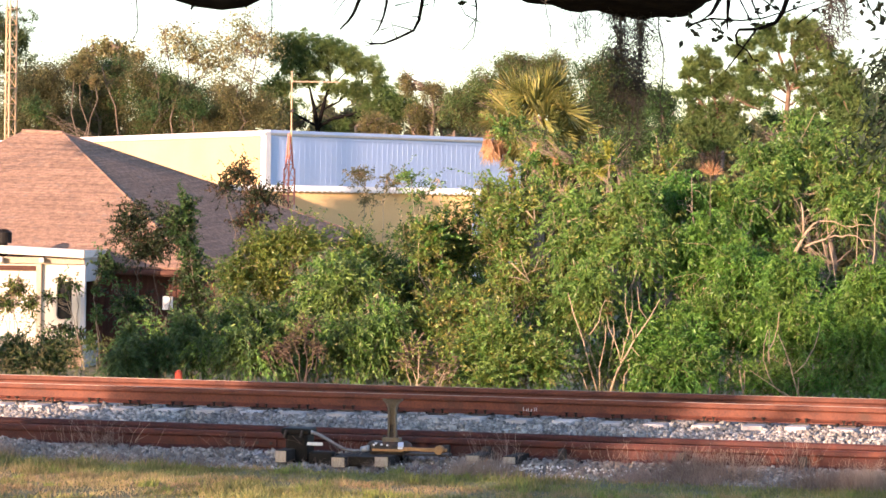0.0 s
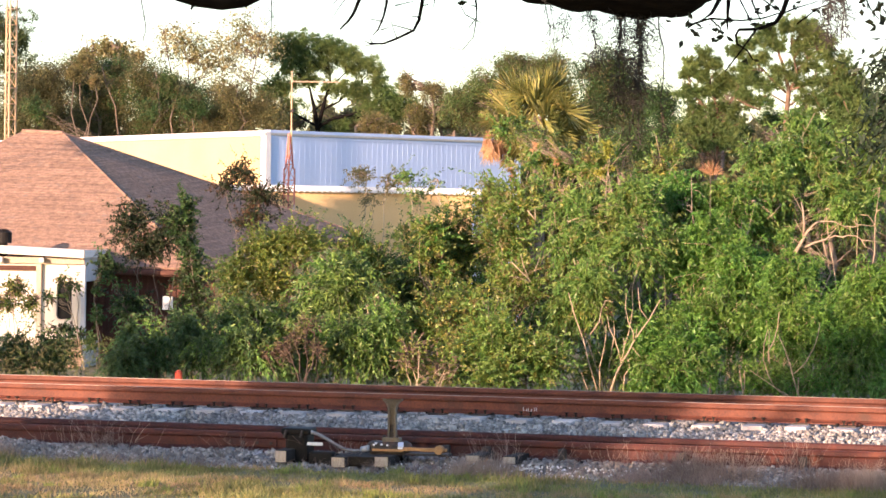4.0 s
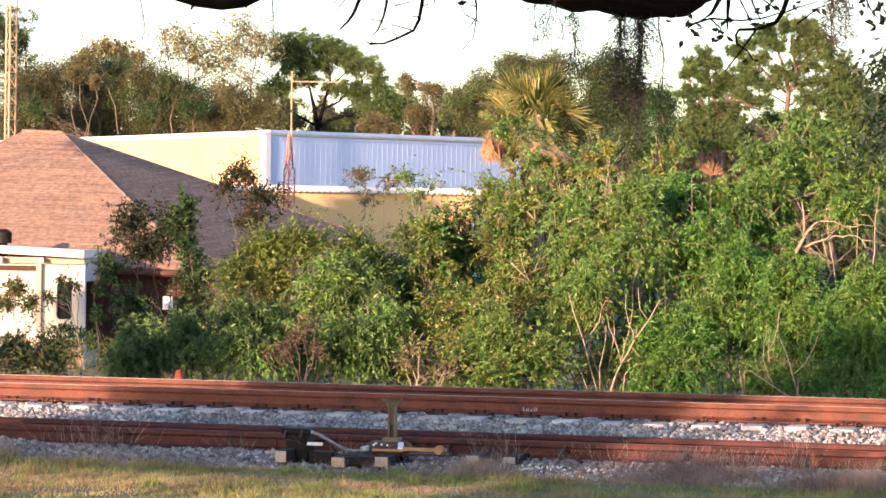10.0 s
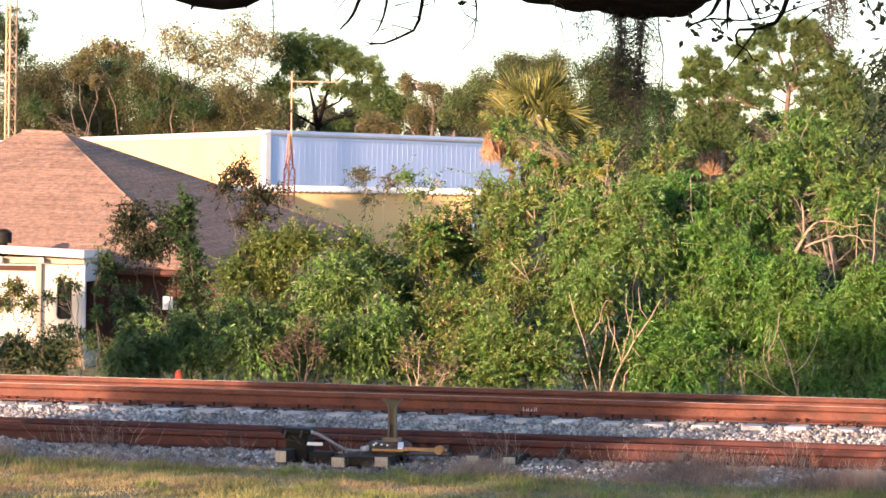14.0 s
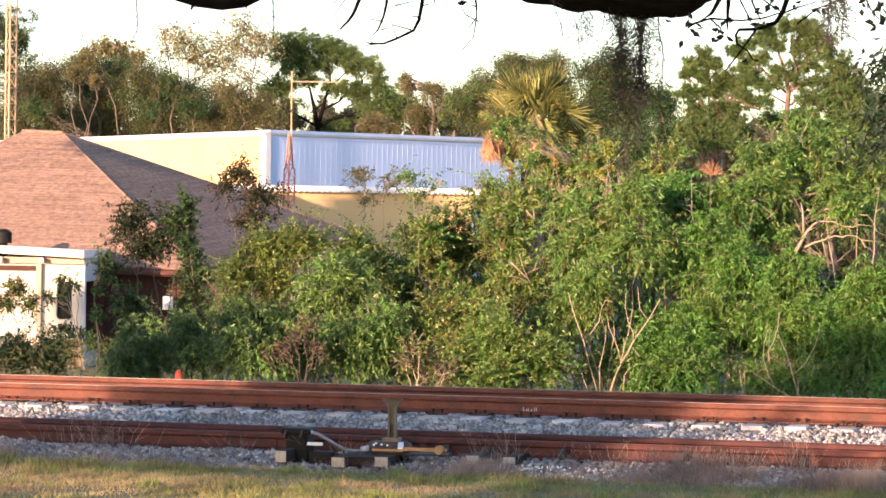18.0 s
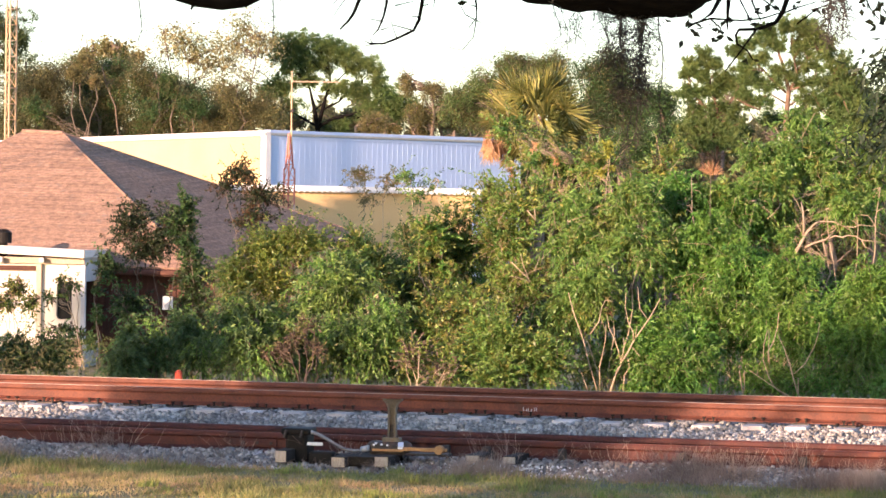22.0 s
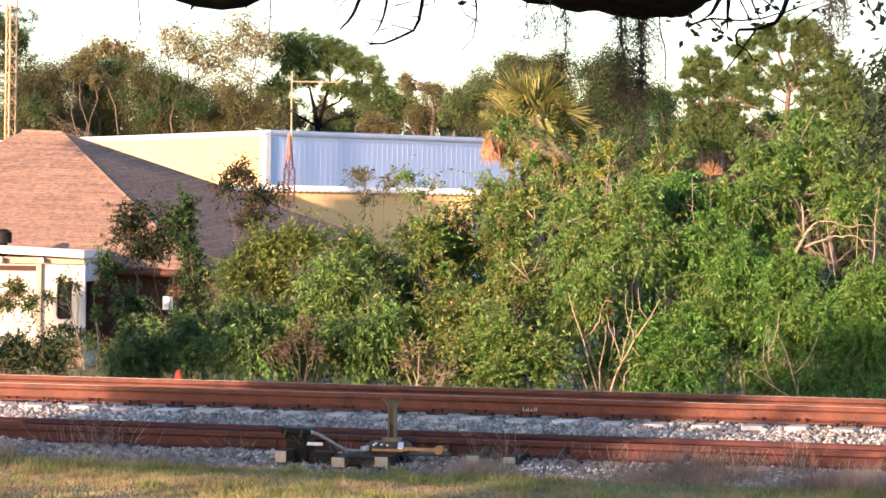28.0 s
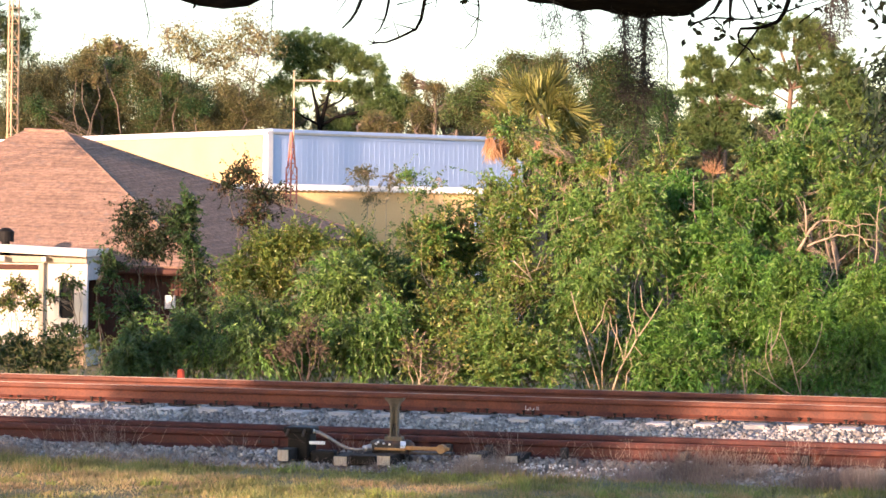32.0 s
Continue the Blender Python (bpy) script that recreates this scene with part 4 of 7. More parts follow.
    bm = bmesh.new()
    ball(bm, (-0.755, -0.11, 0.06), 0.022, (1, 1, 1), 2)
    part("handle_knob", bm, GALV, t, "", True)
    bm = bmesh.new()
    rod(bm, (-0.27, -0.1, -0.09), (-0.19, -0.1, -0.07), 0.03, 0.03, 12)
    ball(bm, (-0.235, -0.12, -0.08), 0.03, (1, 1, 1), 2)
    part("joint", bm, GALV, t, "bright grey joint", True)
    return t


stand()


def machine():
    """The dark box and clutter at the far end of the handle."""
    x, y, z = -1.35, 28.70, 0.23
    t = thing("switch_machine", pose(x, y, z, 0, 0, TURN), "black oily iron switch box beside the rail", "switch machine")
    boxed("box_body", -0.10, 0.12, -0.05, 0.2, -0.04, 0.28, BLACK, t, 0.03)
    boxed("box_lid", -0.14, 0.14, -0.06, 0.21, 0.225, 0.29, BLACK, t, 0.02)
    for dx in (-0.1, 0.06):
        bm = bmesh.new()
        rod(bm, (dx, -0.07, 0.2), (dx + 0.02, -0.07, 0.27), 0.014, 0.014, 8)
        part("hinge", bm, IRON, t)
    boxed("side_arm", 0.1, 0.5, -0.02, 0.1, -0.02, 0.06, BLACK, t, 0.02)
    boxed("cylinder_block", 0.18, 0.32, -0.06, 0.06, -0.03, 0.05, IRON, t, 0.02)
    boxed("pale_tag", 0.13, 0.28, -0.09, -0.06, 0.135, 0.165, WHITE, t, 0.004, "pale strip")
    boxed("rod_cover", 0.16, 0.40, -0.14, 0.0, -0.05, 0.085, BLACK, t, 0.025, "oily black rod cover")
    boxed("oily_block", 0.42, 0.70, -0.14, 0.04, -0.04, 0.06, BLACK, t, 0.02, "oily black iron block")
    boxed("lower_bar", 0.3, 0.75, -0.05, 0.05, -0.05, 0.0, BLACK, t, 0.01)


machine()


def timber(name, x, y, z, w, h, ln, material, label, end=PALEWOOD):
    t = thing(name, pose(x, y, z, 0, 0, TURN), label, "timber", "switch timbers")
    boxed("timber_body", -w / 2, w / 2, 0.0, ln, -h / 2, h / 2, material, t, 0.008)
    boxed("timber_end", -w / 2 + 0.006, w / 2 - 0.006, -0.006, 0.0, -h / 2 + 0.006, h / 2 - 0.006, end, t, 0, "sawn end grain")


timber("switch_timber", -1.48, 28.40, 0.27, 0.116, 0.116, 0.5, DARKWOOD, "dark switch timber with a grey sawn end")
timber("switch_timber", -0.94, 28.20, 0.24, 0.136, 0.099, 2.2, DARKWOOD, "dark switch timber with a pale sawn end")
timber("switch_timber", -0.54, 28.20, 0.25, 0.136, 0.099, 2.2, DARKWOOD, "dark switch timber with a pale sawn end")
timber("switch_timber", 0.30, 28.25, 0.29, 0.137, 0.063, 2.2, DARKWOOD, "dark switch timber with a pale sawn end")
timber("switch_timber", 0.64, 28.20, 0.28, 0.126, 0.074, 2.2, DARKWOOD, "dark switch timber with a pale sawn end")
timber("switch_timber", -0.74, 28.25, 0.25, 0.261, 0.084, 0.5, DARKWOOD, "black oily timber block", BLACK)


# ---- shrubs along the far side of the tracks ----
FAN_STEMS = limbs(42.6, [
    ([(2.18, 0.20), (2.06, 0.58), (1.98, 0.89), (1.84, 1.27), (1.76, 1.56)], 0.013, 0.006),
    ([(2.22, 0.20), (2.21, 0.53), (2.24, 0.67), (2.29, 0.92), (2.29, 1.12)], 0.011, 0.004),
    ([(2.24, 0.67), (2.17, 0.76)], 0.006, 0.004),
    ([(2.07, 0.98), (2.19, 1.16), (2.23, 1.35), (2.28, 1.46), (2.38, 1.44)], 0.008, 0.004),
    ([(2.05, 0.19), (1.97, 0.41), (1.90, 0.56)], 0.008, 0.004),
    ([(2.54, 0.20), (2.56, 0.41), (2.63, 0.53), (2.60, 0.65)], 0.01, 0.006),
    ([(2.51, 0.59), (2.48, 0.73), (2.41, 0.92), (2.33, 1.08), (2.31, 1.24)], 0.009, 0.005),
])
FAN_STEMS_TALL = limbs(42.6, [
    ([(2.36, 0.18), (2.45, 0.45), (2.51, 0.59), (2.61, 0.75), (2.68, 0.89), (2.78, 1.05), (2.88, 1.19), (2.94, 1.29), (3.04, 1.49)], 0.017, 0.006),
    ([(2.88, 1.19), (2.76, 1.35), (2.74, 1.48), (2.73, 1.65)], 0.009, 0.005),
    ([(2.68, 0.89), (2.67, 1.01), (2.60, 1.16), (2.56, 1.36), (2.56, 1.57)], 0.009, 0.004),
    ([(2.70, 0.91), (2.72, 1.10)], 0.006, 0.004),
    ([(2.51, 0.61), (2.55, 0.81), (2.54, 0.94)], 0.007, 0.004),
    ([(2.77, 0.68), (2.64, 0.83)], 0.006, 0.004),
])
LOW_STEMS = limbs(42.0, [
    ([(4.92, 0.19), (4.85, 0.44), (4.79, 0.63), (4.71, 0.86), (4.63, 1.04)], 0.011, 0.005),
    ([(4.86, 0.50), (5.00, 0.64), (5.12, 0.87), (5.18, 1.03), (5.20, 1.21)], 0.009, 0.004),
    ([(4.74, 0.19), (4.58, 0.32), (4.50, 0.47), (4.43, 0.70), (4.43, 0.90), (4.48, 1.09)], 0.01, 0.005),
    ([(4.50, 0.67), (4.49, 0.81), (4.57, 0.94), (4.62, 1.13), (4.63, 1.35)], 0.01, 0.005),
    ([(4.51, 0.63), (4.50, 0.82), (4.51, 1.09)], 0.008, 0.004),
    ([(4.79, 0.19), (4.58, 0.32), (4.38, 0.45), (4.23, 0.55)], 0.01, 0.004),
    ([(4.16, 0.18), (4.13, 0.39), (4.10, 0.54)], 0.011, 0.006),
    ([(4.18, 0.26), (4.17, 0.54)], 0.007, 0.004),
    ([(4.92, 0.23), (4.91, 0.45)], 0.011, 0.009),
])
FORK = limbs(45.2, [
    ([(5.14, 1.96), (5.19, 2.11), (5.27, 2.26), (5.33, 2.38), (5.39, 2.47), (5.48, 2.58), (5.56, 2.62)], 0.0334, 0.0131),
    ([(5.33, 2.37), (5.33, 2.55), (5.31, 2.76), (5.29, 2.90)], 0.0196, 0.0071),
    ([(5.35, 2.23), (5.48, 2.30), (5.65, 2.35), (5.80, 2.41), (5.90, 2.39), (5.98, 2.42), (6.11, 2.41), (6.19, 2.35), (6.36, 2.34), (6.54, 2.32)], 0.0173, 0.0050),
    ([(6.19, 2.35), (6.24, 2.25), (6.32, 2.23), (6.40, 2.15)], 0.0086, 0.0045),
    ([(5.65, 2.35), (5.73, 2.43), (5.81, 2.49)], 0.0081, 0.0030),
    ([(5.33, 2.38), (5.27, 2.51), (5.19, 2.65)], 0.0069, 0.0030),
    ([(5.29, 2.76), (5.24, 2.88), (5.15, 3.01)], 0.0058, 0.0025),
])
FORK_TOP = limbs(45.2, [
    ([(5.56, 2.62), (5.77, 2.62), (5.85, 2.58), (6.00, 2.51), (6.07, 2.43)], 0.0092, 0.0041),
    ([(5.91, 2.56), (6.06, 2.54), (6.15, 2.58), (6.36, 2.56), (6.39, 2.65)], 0.0081, 0.0030),
    ([(6.10, 2.73), (6.27, 2.72), (6.36, 2.61), (6.42, 2.48), (6.54, 2.42)], 0.0063, 0.0035),
    ([(4.79, 2.65), (4.89, 2.74), (4.98, 2.85)], 0.0058, 0.0025),
    ([(6.39, 2.77), (6.49, 2.83), (6.56, 2.82)], 0.0058, 0.0035),
    ([(5.39, 2.47), (5.52, 2.54), (5.64, 2.65)], 0.0058, 0.0025),
])
MID_TWIGS = limbs(43.2, [
    ([(0.97, 1.96), (1.09, 1.84), (1.22, 1.72)], 0.009, 0.005),
    ([(1.22, 1.72), (1.13, 1.92), (1.09, 2.08)], 0.007, 0.004),
    ([(1.24, 1.69), (1.05, 1.75), (0.93, 1.76)], 0.006, 0.003),
    ([(1.30, 2.56), (1.17, 2.70)], 0.012, 0.008),
    ([(1.29, 2.58), (1.28, 2.72)], 0.009, 0.006),
    ([(1.29, 1.84), (1.37, 2.05)], 0.006, 0.003),
])
TOP_TWIGS = limbs(47.0, [
    ([(3.38, 3.24), (3.51, 3.42), (3.62, 3.57)], 0.0060, 0.0030),
    ([(2.58, 3.45), (2.72, 3.64), (2.86, 3.80)], 0.0054, 0.0024),
    ([(3.24, 3.91), (3.29, 3.65), (3.35, 3.39)], 0.0042, 0.0024),
    ([(2.44, 4.03), (2.35, 4.05)], 0.0072, 0.0036),
    ([(5.67, 4.30), (5.54, 4.03), (5.46, 3.86)], 0.0048, 0.0024),
    ([(5.06, 4.07), (5.15, 3.94), (5.21, 3.84)], 0.0048, 0.0030),
])


def shrubs():
    W_ = dict(length=0.080, width=0.0195, droop=1.4, spread=0.15, per=56)
    bush("shrub", "low dark green shrub before the porch", "shrub", (-6.27, 47.00, 0.29), [(-6.70, 47.00, 0.46, 0.75, 0.35, 0.34), (-6.00, 47.00, 0.40, 0.45, 0.35, 0.30)], LEAF_DARK, 11, 400, bark=BARK, mixed=(LEAF_TEAL_SHADED, 0.4), twigs=40)
    bush("slender_shrub", "thin sunlit shrub before the white porch wall", "shrub", (-7.36, 53.00, 0.02), [(-7.40, 53.00, 1.31, 0.29, 0.29, 0.29), (-7.59, 53.00, 1.05, 0.20, 0.20, 0.25), (-7.13, 53.00, 1.05, 0.16, 0.16, 0.24)], LEAF_DARK, 36, 190, per=24, spread=0.07, length=0.05, width=0.026, bark=PALEBARK, n_stems=5, twigs=110, mixed=[(LEAF_YELLOW, 0.4), (LEAF_DRY, 0.2)])
    bush("vine", "leafy vine trailing round the porch window", "vine", (-6.75, 56.60, 0.02), [(-7.03, 56.60, 1.42, 0.17, 0.17, 0.15), (-6.82, 56.60, 1.34, 0.13, 0.13, 0.19), (-6.96, 56.60, 1.13, 0.13, 0.13, 0.13), (-7.30, 56.60, 1.10, 0.13, 0.13, 0.17), (-7.05, 56.60, 0.52, 0.33, 0.19, 0.15), (-6.72, 56.60, 0.42, 0.13, 0.13, 0.13)], LEAF_DARK, 37, 130, per=24, spread=0.06, length=0.05, width=0.028, bark=PALEBARK, n_stems=3, twigs=60, mixed=[(LEAF_WILLOW, 0.3), (LEAF_DRY, 0.15)])
    bush("vine", "dense vine overgrowing the end of the porch", "vine", (-6.20, 56.00, 0.02), [(-6.37, 56.00, 1.23, 0.09, 0.09, 0.17), (-6.34, 56.00, 0.79, 0.11, 0.11, 0.25), (-6.40, 56.00, 0.32, 0.12, 0.12, 0.19), (-6.19, 56.00, 1.75, 0.11, 0.11, 0.19)], LEAF_DARK, 38, 95, per=40, spread=0.09, length=0.06, width=0.03, bark=BARK, n_stems=3, twigs=60, mixed=[(LEAF_TEAL_SHADED, 0.45)])
    bush("shrub", "willowy shrub beside the tracks, blue-green of shade in its leaf colour", "shrub", (-4.22, 43.00, 0.33), [(-4.23, 43.00, 0.65, 0.56, 0.36, 0.36), (-3.63, 43.50, 0.80, 0.36, 0.36, 0.44), (-4.49, 42.50, 0.51, 0.35, 0.28, 0.28), (-3.65, 43.20, 1.01, 0.20, 0.20, 0.24), (-4.40, 43.10, 0.88, 0.16, 0.16, 0.19)], LEAF_TEAL_SHADED, 12, 520, bark=BARK, **W_)
    bush("shrub", "willowy shrub beside the tracks, blue-green of shade in its leaf colour", "shrub", (-2.71, 43.00, 0.32), [(-2.91, 43.50, 1.13, 0.56, 0.56, 0.56), (-2.68, 42.50, 0.69, 0.63, 0.39, 0.39), (-3.35, 43.00, 0.66, 0.40, 0.40, 0.40)], LEAF_TEAL_SHADED, 13, 560, mixed=(LEAF_WILLOW, 0.4), bark=BARK, **W_)
    bush("shrub", "green willowy shrub beside the tracks", "shrub", (-1.44, 43.00, 0.30), [(-1.57, 44.00, 1.47, 0.73, 0.73, 0.73), (-1.28, 43.00, 0.77, 0.72, 0.48, 0.48), (-2.10, 43.50, 0.82, 0.56, 0.48, 0.48), (-0.81, 43.00, 1.02, 0.48, 0.48, 0.56)], LEAF_WILLOW, 14, 900, mixed=(LEAF_TEAL_SHADED, 0.35), bark=BARK, **W_)
    bush("shrub", "yellow-green shrub hung with vines", "shrub", (-2.56, 46.00, 0.22), [(-2.67, 46.00, 2.09, 0.51, 0.38, 0.38), (-2.08, 46.00, 2.18, 0.43, 0.38, 0.38), (-3.01, 46.00, 1.83, 0.34, 0.34, 0.38), (-2.58, 46.00, 1.58, 0.51, 0.34, 0.34), (-3.26, 46.00, 1.49, 0.34, 0.34, 0.34)], LEAF_YELLOW, 15, 560, length=0.060, width=0.024, per=52)
    bush("shrub", "leafy green shrub hung with vines", "shrub", (-1.20, 46.00, 0.24), [(-1.35, 46.00, 1.98, 0.43, 0.43, 0.42), (-1.05, 46.00, 1.77, 0.43, 0.43, 0.51)], LEAF_YELLOW, 16, 420, length=0.060, width=0.024, per=52, mixed=(LEAF_DARK, 0.5))
    bush("shrub", "dark shaded shrub behind the willows", "shrub", (-0.70, 47.00, 0.20), [(-0.73, 47.50, 1.67, 0.44, 0.44, 0.53), (-0.37, 47.00, 1.42, 0.52, 0.52, 0.70)], LEAF_DARK, 17, 300, bark=BARK, mixed=(LEAF_YELLOW, 0.25))
    bush("shrub", "upright shrub covered with green vines", "shrub", (-0.05, 46.00, 0.26), [(0.00, 46.00, 2.39, 0.30, 0.30, 0.47), (-0.20, 46.00, 2.04, 0.38, 0.38, 0.51), (0.31, 46.50, 2.22, 0.30, 0.30, 0.69), (-0.55, 46.50, 2.33, 0.21, 0.21, 0.26)], LEAF_YELLOW, 18, 420, length=0.060, width=0.024, per=52, mixed=[(LEAF_DARK, 0.4), (LEAF_OCHRE, 0.08)], twigs=130)
    bush("shrub", "mixed green and yellow shrub beside the tracks", "shrub", (0.16, 43.50, 0.25), [(-0.10, 43.50, 1.10, 0.48, 0.48, 0.64), (0.46, 43.50, 1.18, 0.48, 0.48, 0.64), (0.15, 42.50, 0.58, 0.63, 0.31, 0.31)], LEAF_YELLOW, 19, 620, length=0.060, width=0.024, per=52, mixed=[(LEAF_WILLOW, 0.3), (LEAF_OCHRE, 0.12), (LEAF_DARK, 0.2)], bark=BARK)
    bush("shrub", "bright green shrub low beside the tracks", "shrub", (0.94, 42.50, 0.24), [(0.85, 42.50, 0.83, 0.63, 0.47, 0.47), (1.40, 42.30, 0.61, 0.55, 0.35, 0.35), (0.62, 42.00, 0.49, 0.47, 0.23, 0.23)], LEAF_WILLOW, 20, 640, length=0.060, width=0.024, per=52, mixed=(LEAF_YELLOW, 0.3), bark=BARK)
    bush("tall_shrub", "tall loose shrub with yellowing leaves", "shrub", (1.02, 46.00, 0.10), [(0.90, 46.00, 2.31, 0.51, 0.51, 0.77), (1.23, 46.00, 3.00, 0.60, 0.60, 0.68), (0.73, 46.50, 2.91, 0.34, 0.34, 0.52), (1.15, 45.50, 1.64, 0.67, 0.59, 0.59)], LEAF_YELLOW, 21, 820, extra=MID_TWIGS, length=0.060, width=0.024, per=52, mixed=[(LEAF_WILLOW, 0.4), (LEAF_OCHRE, 0.12)], twigs=150)
    bush("tall_shrub", "tall willow with narrow grey-green leaves and pale stems", "shrub", (2.40, 44.00, 0.13), [(1.96, 45.00, 2.50, 0.67, 0.67, 0.75), (2.68, 44.50, 2.26, 0.74, 0.74, 0.82), (2.17, 44.00, 1.60, 0.73, 0.65, 0.65), (2.87, 45.00, 2.93, 0.58, 0.50, 0.50), (1.71, 44.50, 1.18, 0.41, 0.41, 0.58), (2.57, 45.00, 0.51, 0.83, 0.37, 0.37)], LEAF_WILLOW, 22, 1200, n_stems=3, twigs=110, extra=FAN_STEMS + FAN_STEMS_TALL, mixed=(LEAF_YELLOW, 0.15), **W_)
    bush("shrub", "dense green shrub beside the tracks", "shrub", (3.14, 42.50, 0.19), [(3.01, 43.00, 0.92, 0.48, 0.48, 0.56), (3.45, 42.50, 0.79, 0.55, 0.55, 0.55), (3.12, 42.20, 0.42, 0.55, 0.23, 0.23)], LEAF_GREEN, 23, 640, bark=BARK, **W_)
    bush("tall_shrub", "tall dense willow with narrow bright leaves", "shrub", (3.99, 44.00, 0.12), [(3.71, 45.00, 2.19, 0.67, 0.67, 0.83), (4.25, 44.50, 1.95, 0.66, 0.66, 0.74), (3.89, 44.00, 1.30, 0.73, 0.65, 0.65), (3.61, 46.00, 3.03, 0.51, 0.51, 0.51), (4.46, 46.00, 2.79, 0.51, 0.51, 0.51)], LEAF_GREEN, 24, 1200, n_stems=5, twigs=120, **W_)
    bush("tall_shrub", "tall willow with an exposed pale forked trunk", "tree", (5.33, 46.50, -0.03), [(5.16, 47.00, 3.51, 0.70, 0.70, 0.70), (5.85, 47.00, 3.60, 0.61, 0.61, 0.61), (4.91, 47.00, 2.72, 0.61, 0.52, 0.52), (6.21, 47.00, 2.91, 0.61, 0.61, 0.61), (5.56, 47.50, 4.14, 0.44, 0.26, 0.26), (6.55, 47.00, 3.44, 0.43, 0.43, 0.52)], LEAF_WILLOW, 25, 1100, n_stems=3, twigs=100, extra=FORK + FORK_TOP + [([(5.15, 45.2, 1.98), (5.22, 45.3, 1.1), (5.29, 45.4, -0.05)], 0.06, 0.07)], mixed=(LEAF_YELLOW, 0.15), stem_r=0.022, **W_)
    bush("shrub", "dense bright green shrub beside the tracks", "shrub", (4.85, 43.00, 0.15), [(4.57, 43.50, 1.17, 0.64, 0.64, 0.72), (5.16, 43.00, 1.03, 0.64, 0.64, 0.64), (4.94, 44.00, 1.73, 0.65, 0.57, 0.57), (4.57, 42.60, 0.44, 0.71, 0.28, 0.28), (5.43, 42.60, 0.42, 0.55, 0.25, 0.25)], LEAF_GREEN, 26, 1150, bark=PALEBARK, n_stems=3, twigs=60, extra=LOW_STEMS, **W_)
    bush("shrub", "dense bright green shrub beside the tracks", "shrub", (5.82, 42.50, 0.15), [(5.86, 43.00, 1.60, 0.56, 0.56, 0.64), (5.89, 42.50, 0.82, 0.55, 0.55, 0.55), (6.42, 43.00, 1.77, 0.48, 0.48, 0.72), (5.93, 42.20, 0.33, 0.47, 0.20, 0.20)], LEAF_GREEN, 27, 950, bark=BARK, **W_)
    bush("shrub", "leafy shrub with loose upright shoots", "shrub", (2.72, 49.00, -0.11), [(2.62, 50.00, 3.55, 0.55, 0.42, 0.36), (1.97, 50.00, 3.50, 0.55, 0.37, 0.34), (3.30, 49.00, 3.39, 0.36, 0.23, 0.23), (2.43, 49.00, 3.49, 0.45, 0.32, 0.32), (3.66, 49.00, 3.62, 0.32, 0.32, 0.32), (1.06, 48.50, 4.03, 0.36, 0.25, 0.25), (1.51, 50.00, 3.79, 0.46, 0.32, 0.32)], LEAF_YELLOW, 28, 560, extra=TOP_TWIGS, length=0.060, width=0.024, per=52, mixed=[(LEAF_WILLOW, 0.4), (LEAF_OCHRE, 0.08)], twigs=130, stray=0.35)
    bush("shrub", "dry brown leafless-looking shrub", "shrub", (-1.77, 41.50, 0.36), [(-1.97, 42.20, 0.95, 0.23, 0.23, 0.23), (-1.73, 42.20, 0.80, 0.19, 0.19, 0.16), (-2.20, 42.20, 0.75, 0.19, 0.19, 0.16), (-2.43, 42.20, 0.67, 0.16, 0.14, 0.11), (-1.85, 42.20, 1.11, 0.12, 0.12, 0.11)], LEAF_DRY, 29, 75, per=18, mixed=(GRASS_TALL, 0.35), length=0.07, width=0.02, bark=LEAF_DRY, stem_r=0.012, n_stems=6, twigs=120)
    bush("shrub", "weedy shrub with pinkish dry seed heads", "shrub", (-0.24, 41.80, 0.33), [(-0.40, 42.40, 0.65, 0.31, 0.31, 0.31), (0.07, 42.00, 0.48, 0.39, 0.23, 0.23)], LEAF_DRY, 30, 90, per=10, length=0.07, width=0.025, mixed=(LEAF_YELLOW, 0.5), bark=PALEBARK, stem_r=0.012, n_stems=5, twigs=90)
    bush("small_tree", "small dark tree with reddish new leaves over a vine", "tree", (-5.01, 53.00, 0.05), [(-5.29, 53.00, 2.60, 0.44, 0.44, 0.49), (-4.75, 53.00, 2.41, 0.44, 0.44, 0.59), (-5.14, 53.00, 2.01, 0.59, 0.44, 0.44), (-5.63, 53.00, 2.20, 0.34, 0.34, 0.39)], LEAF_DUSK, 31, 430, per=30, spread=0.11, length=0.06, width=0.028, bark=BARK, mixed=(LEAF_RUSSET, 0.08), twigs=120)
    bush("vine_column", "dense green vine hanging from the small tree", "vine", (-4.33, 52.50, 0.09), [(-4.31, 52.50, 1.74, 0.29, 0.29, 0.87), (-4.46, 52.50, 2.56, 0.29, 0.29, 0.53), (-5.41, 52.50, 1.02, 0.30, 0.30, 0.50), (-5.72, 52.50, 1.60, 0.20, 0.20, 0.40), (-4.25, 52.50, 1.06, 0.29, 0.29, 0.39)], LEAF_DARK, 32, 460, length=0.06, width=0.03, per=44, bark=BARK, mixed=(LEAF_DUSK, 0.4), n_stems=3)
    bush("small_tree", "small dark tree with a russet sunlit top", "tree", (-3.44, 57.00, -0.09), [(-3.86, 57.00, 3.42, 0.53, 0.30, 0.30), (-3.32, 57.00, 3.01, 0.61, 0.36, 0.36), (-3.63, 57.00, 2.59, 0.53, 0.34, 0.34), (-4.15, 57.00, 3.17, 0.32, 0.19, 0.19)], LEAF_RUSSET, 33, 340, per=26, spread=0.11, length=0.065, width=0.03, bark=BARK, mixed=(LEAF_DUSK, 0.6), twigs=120)
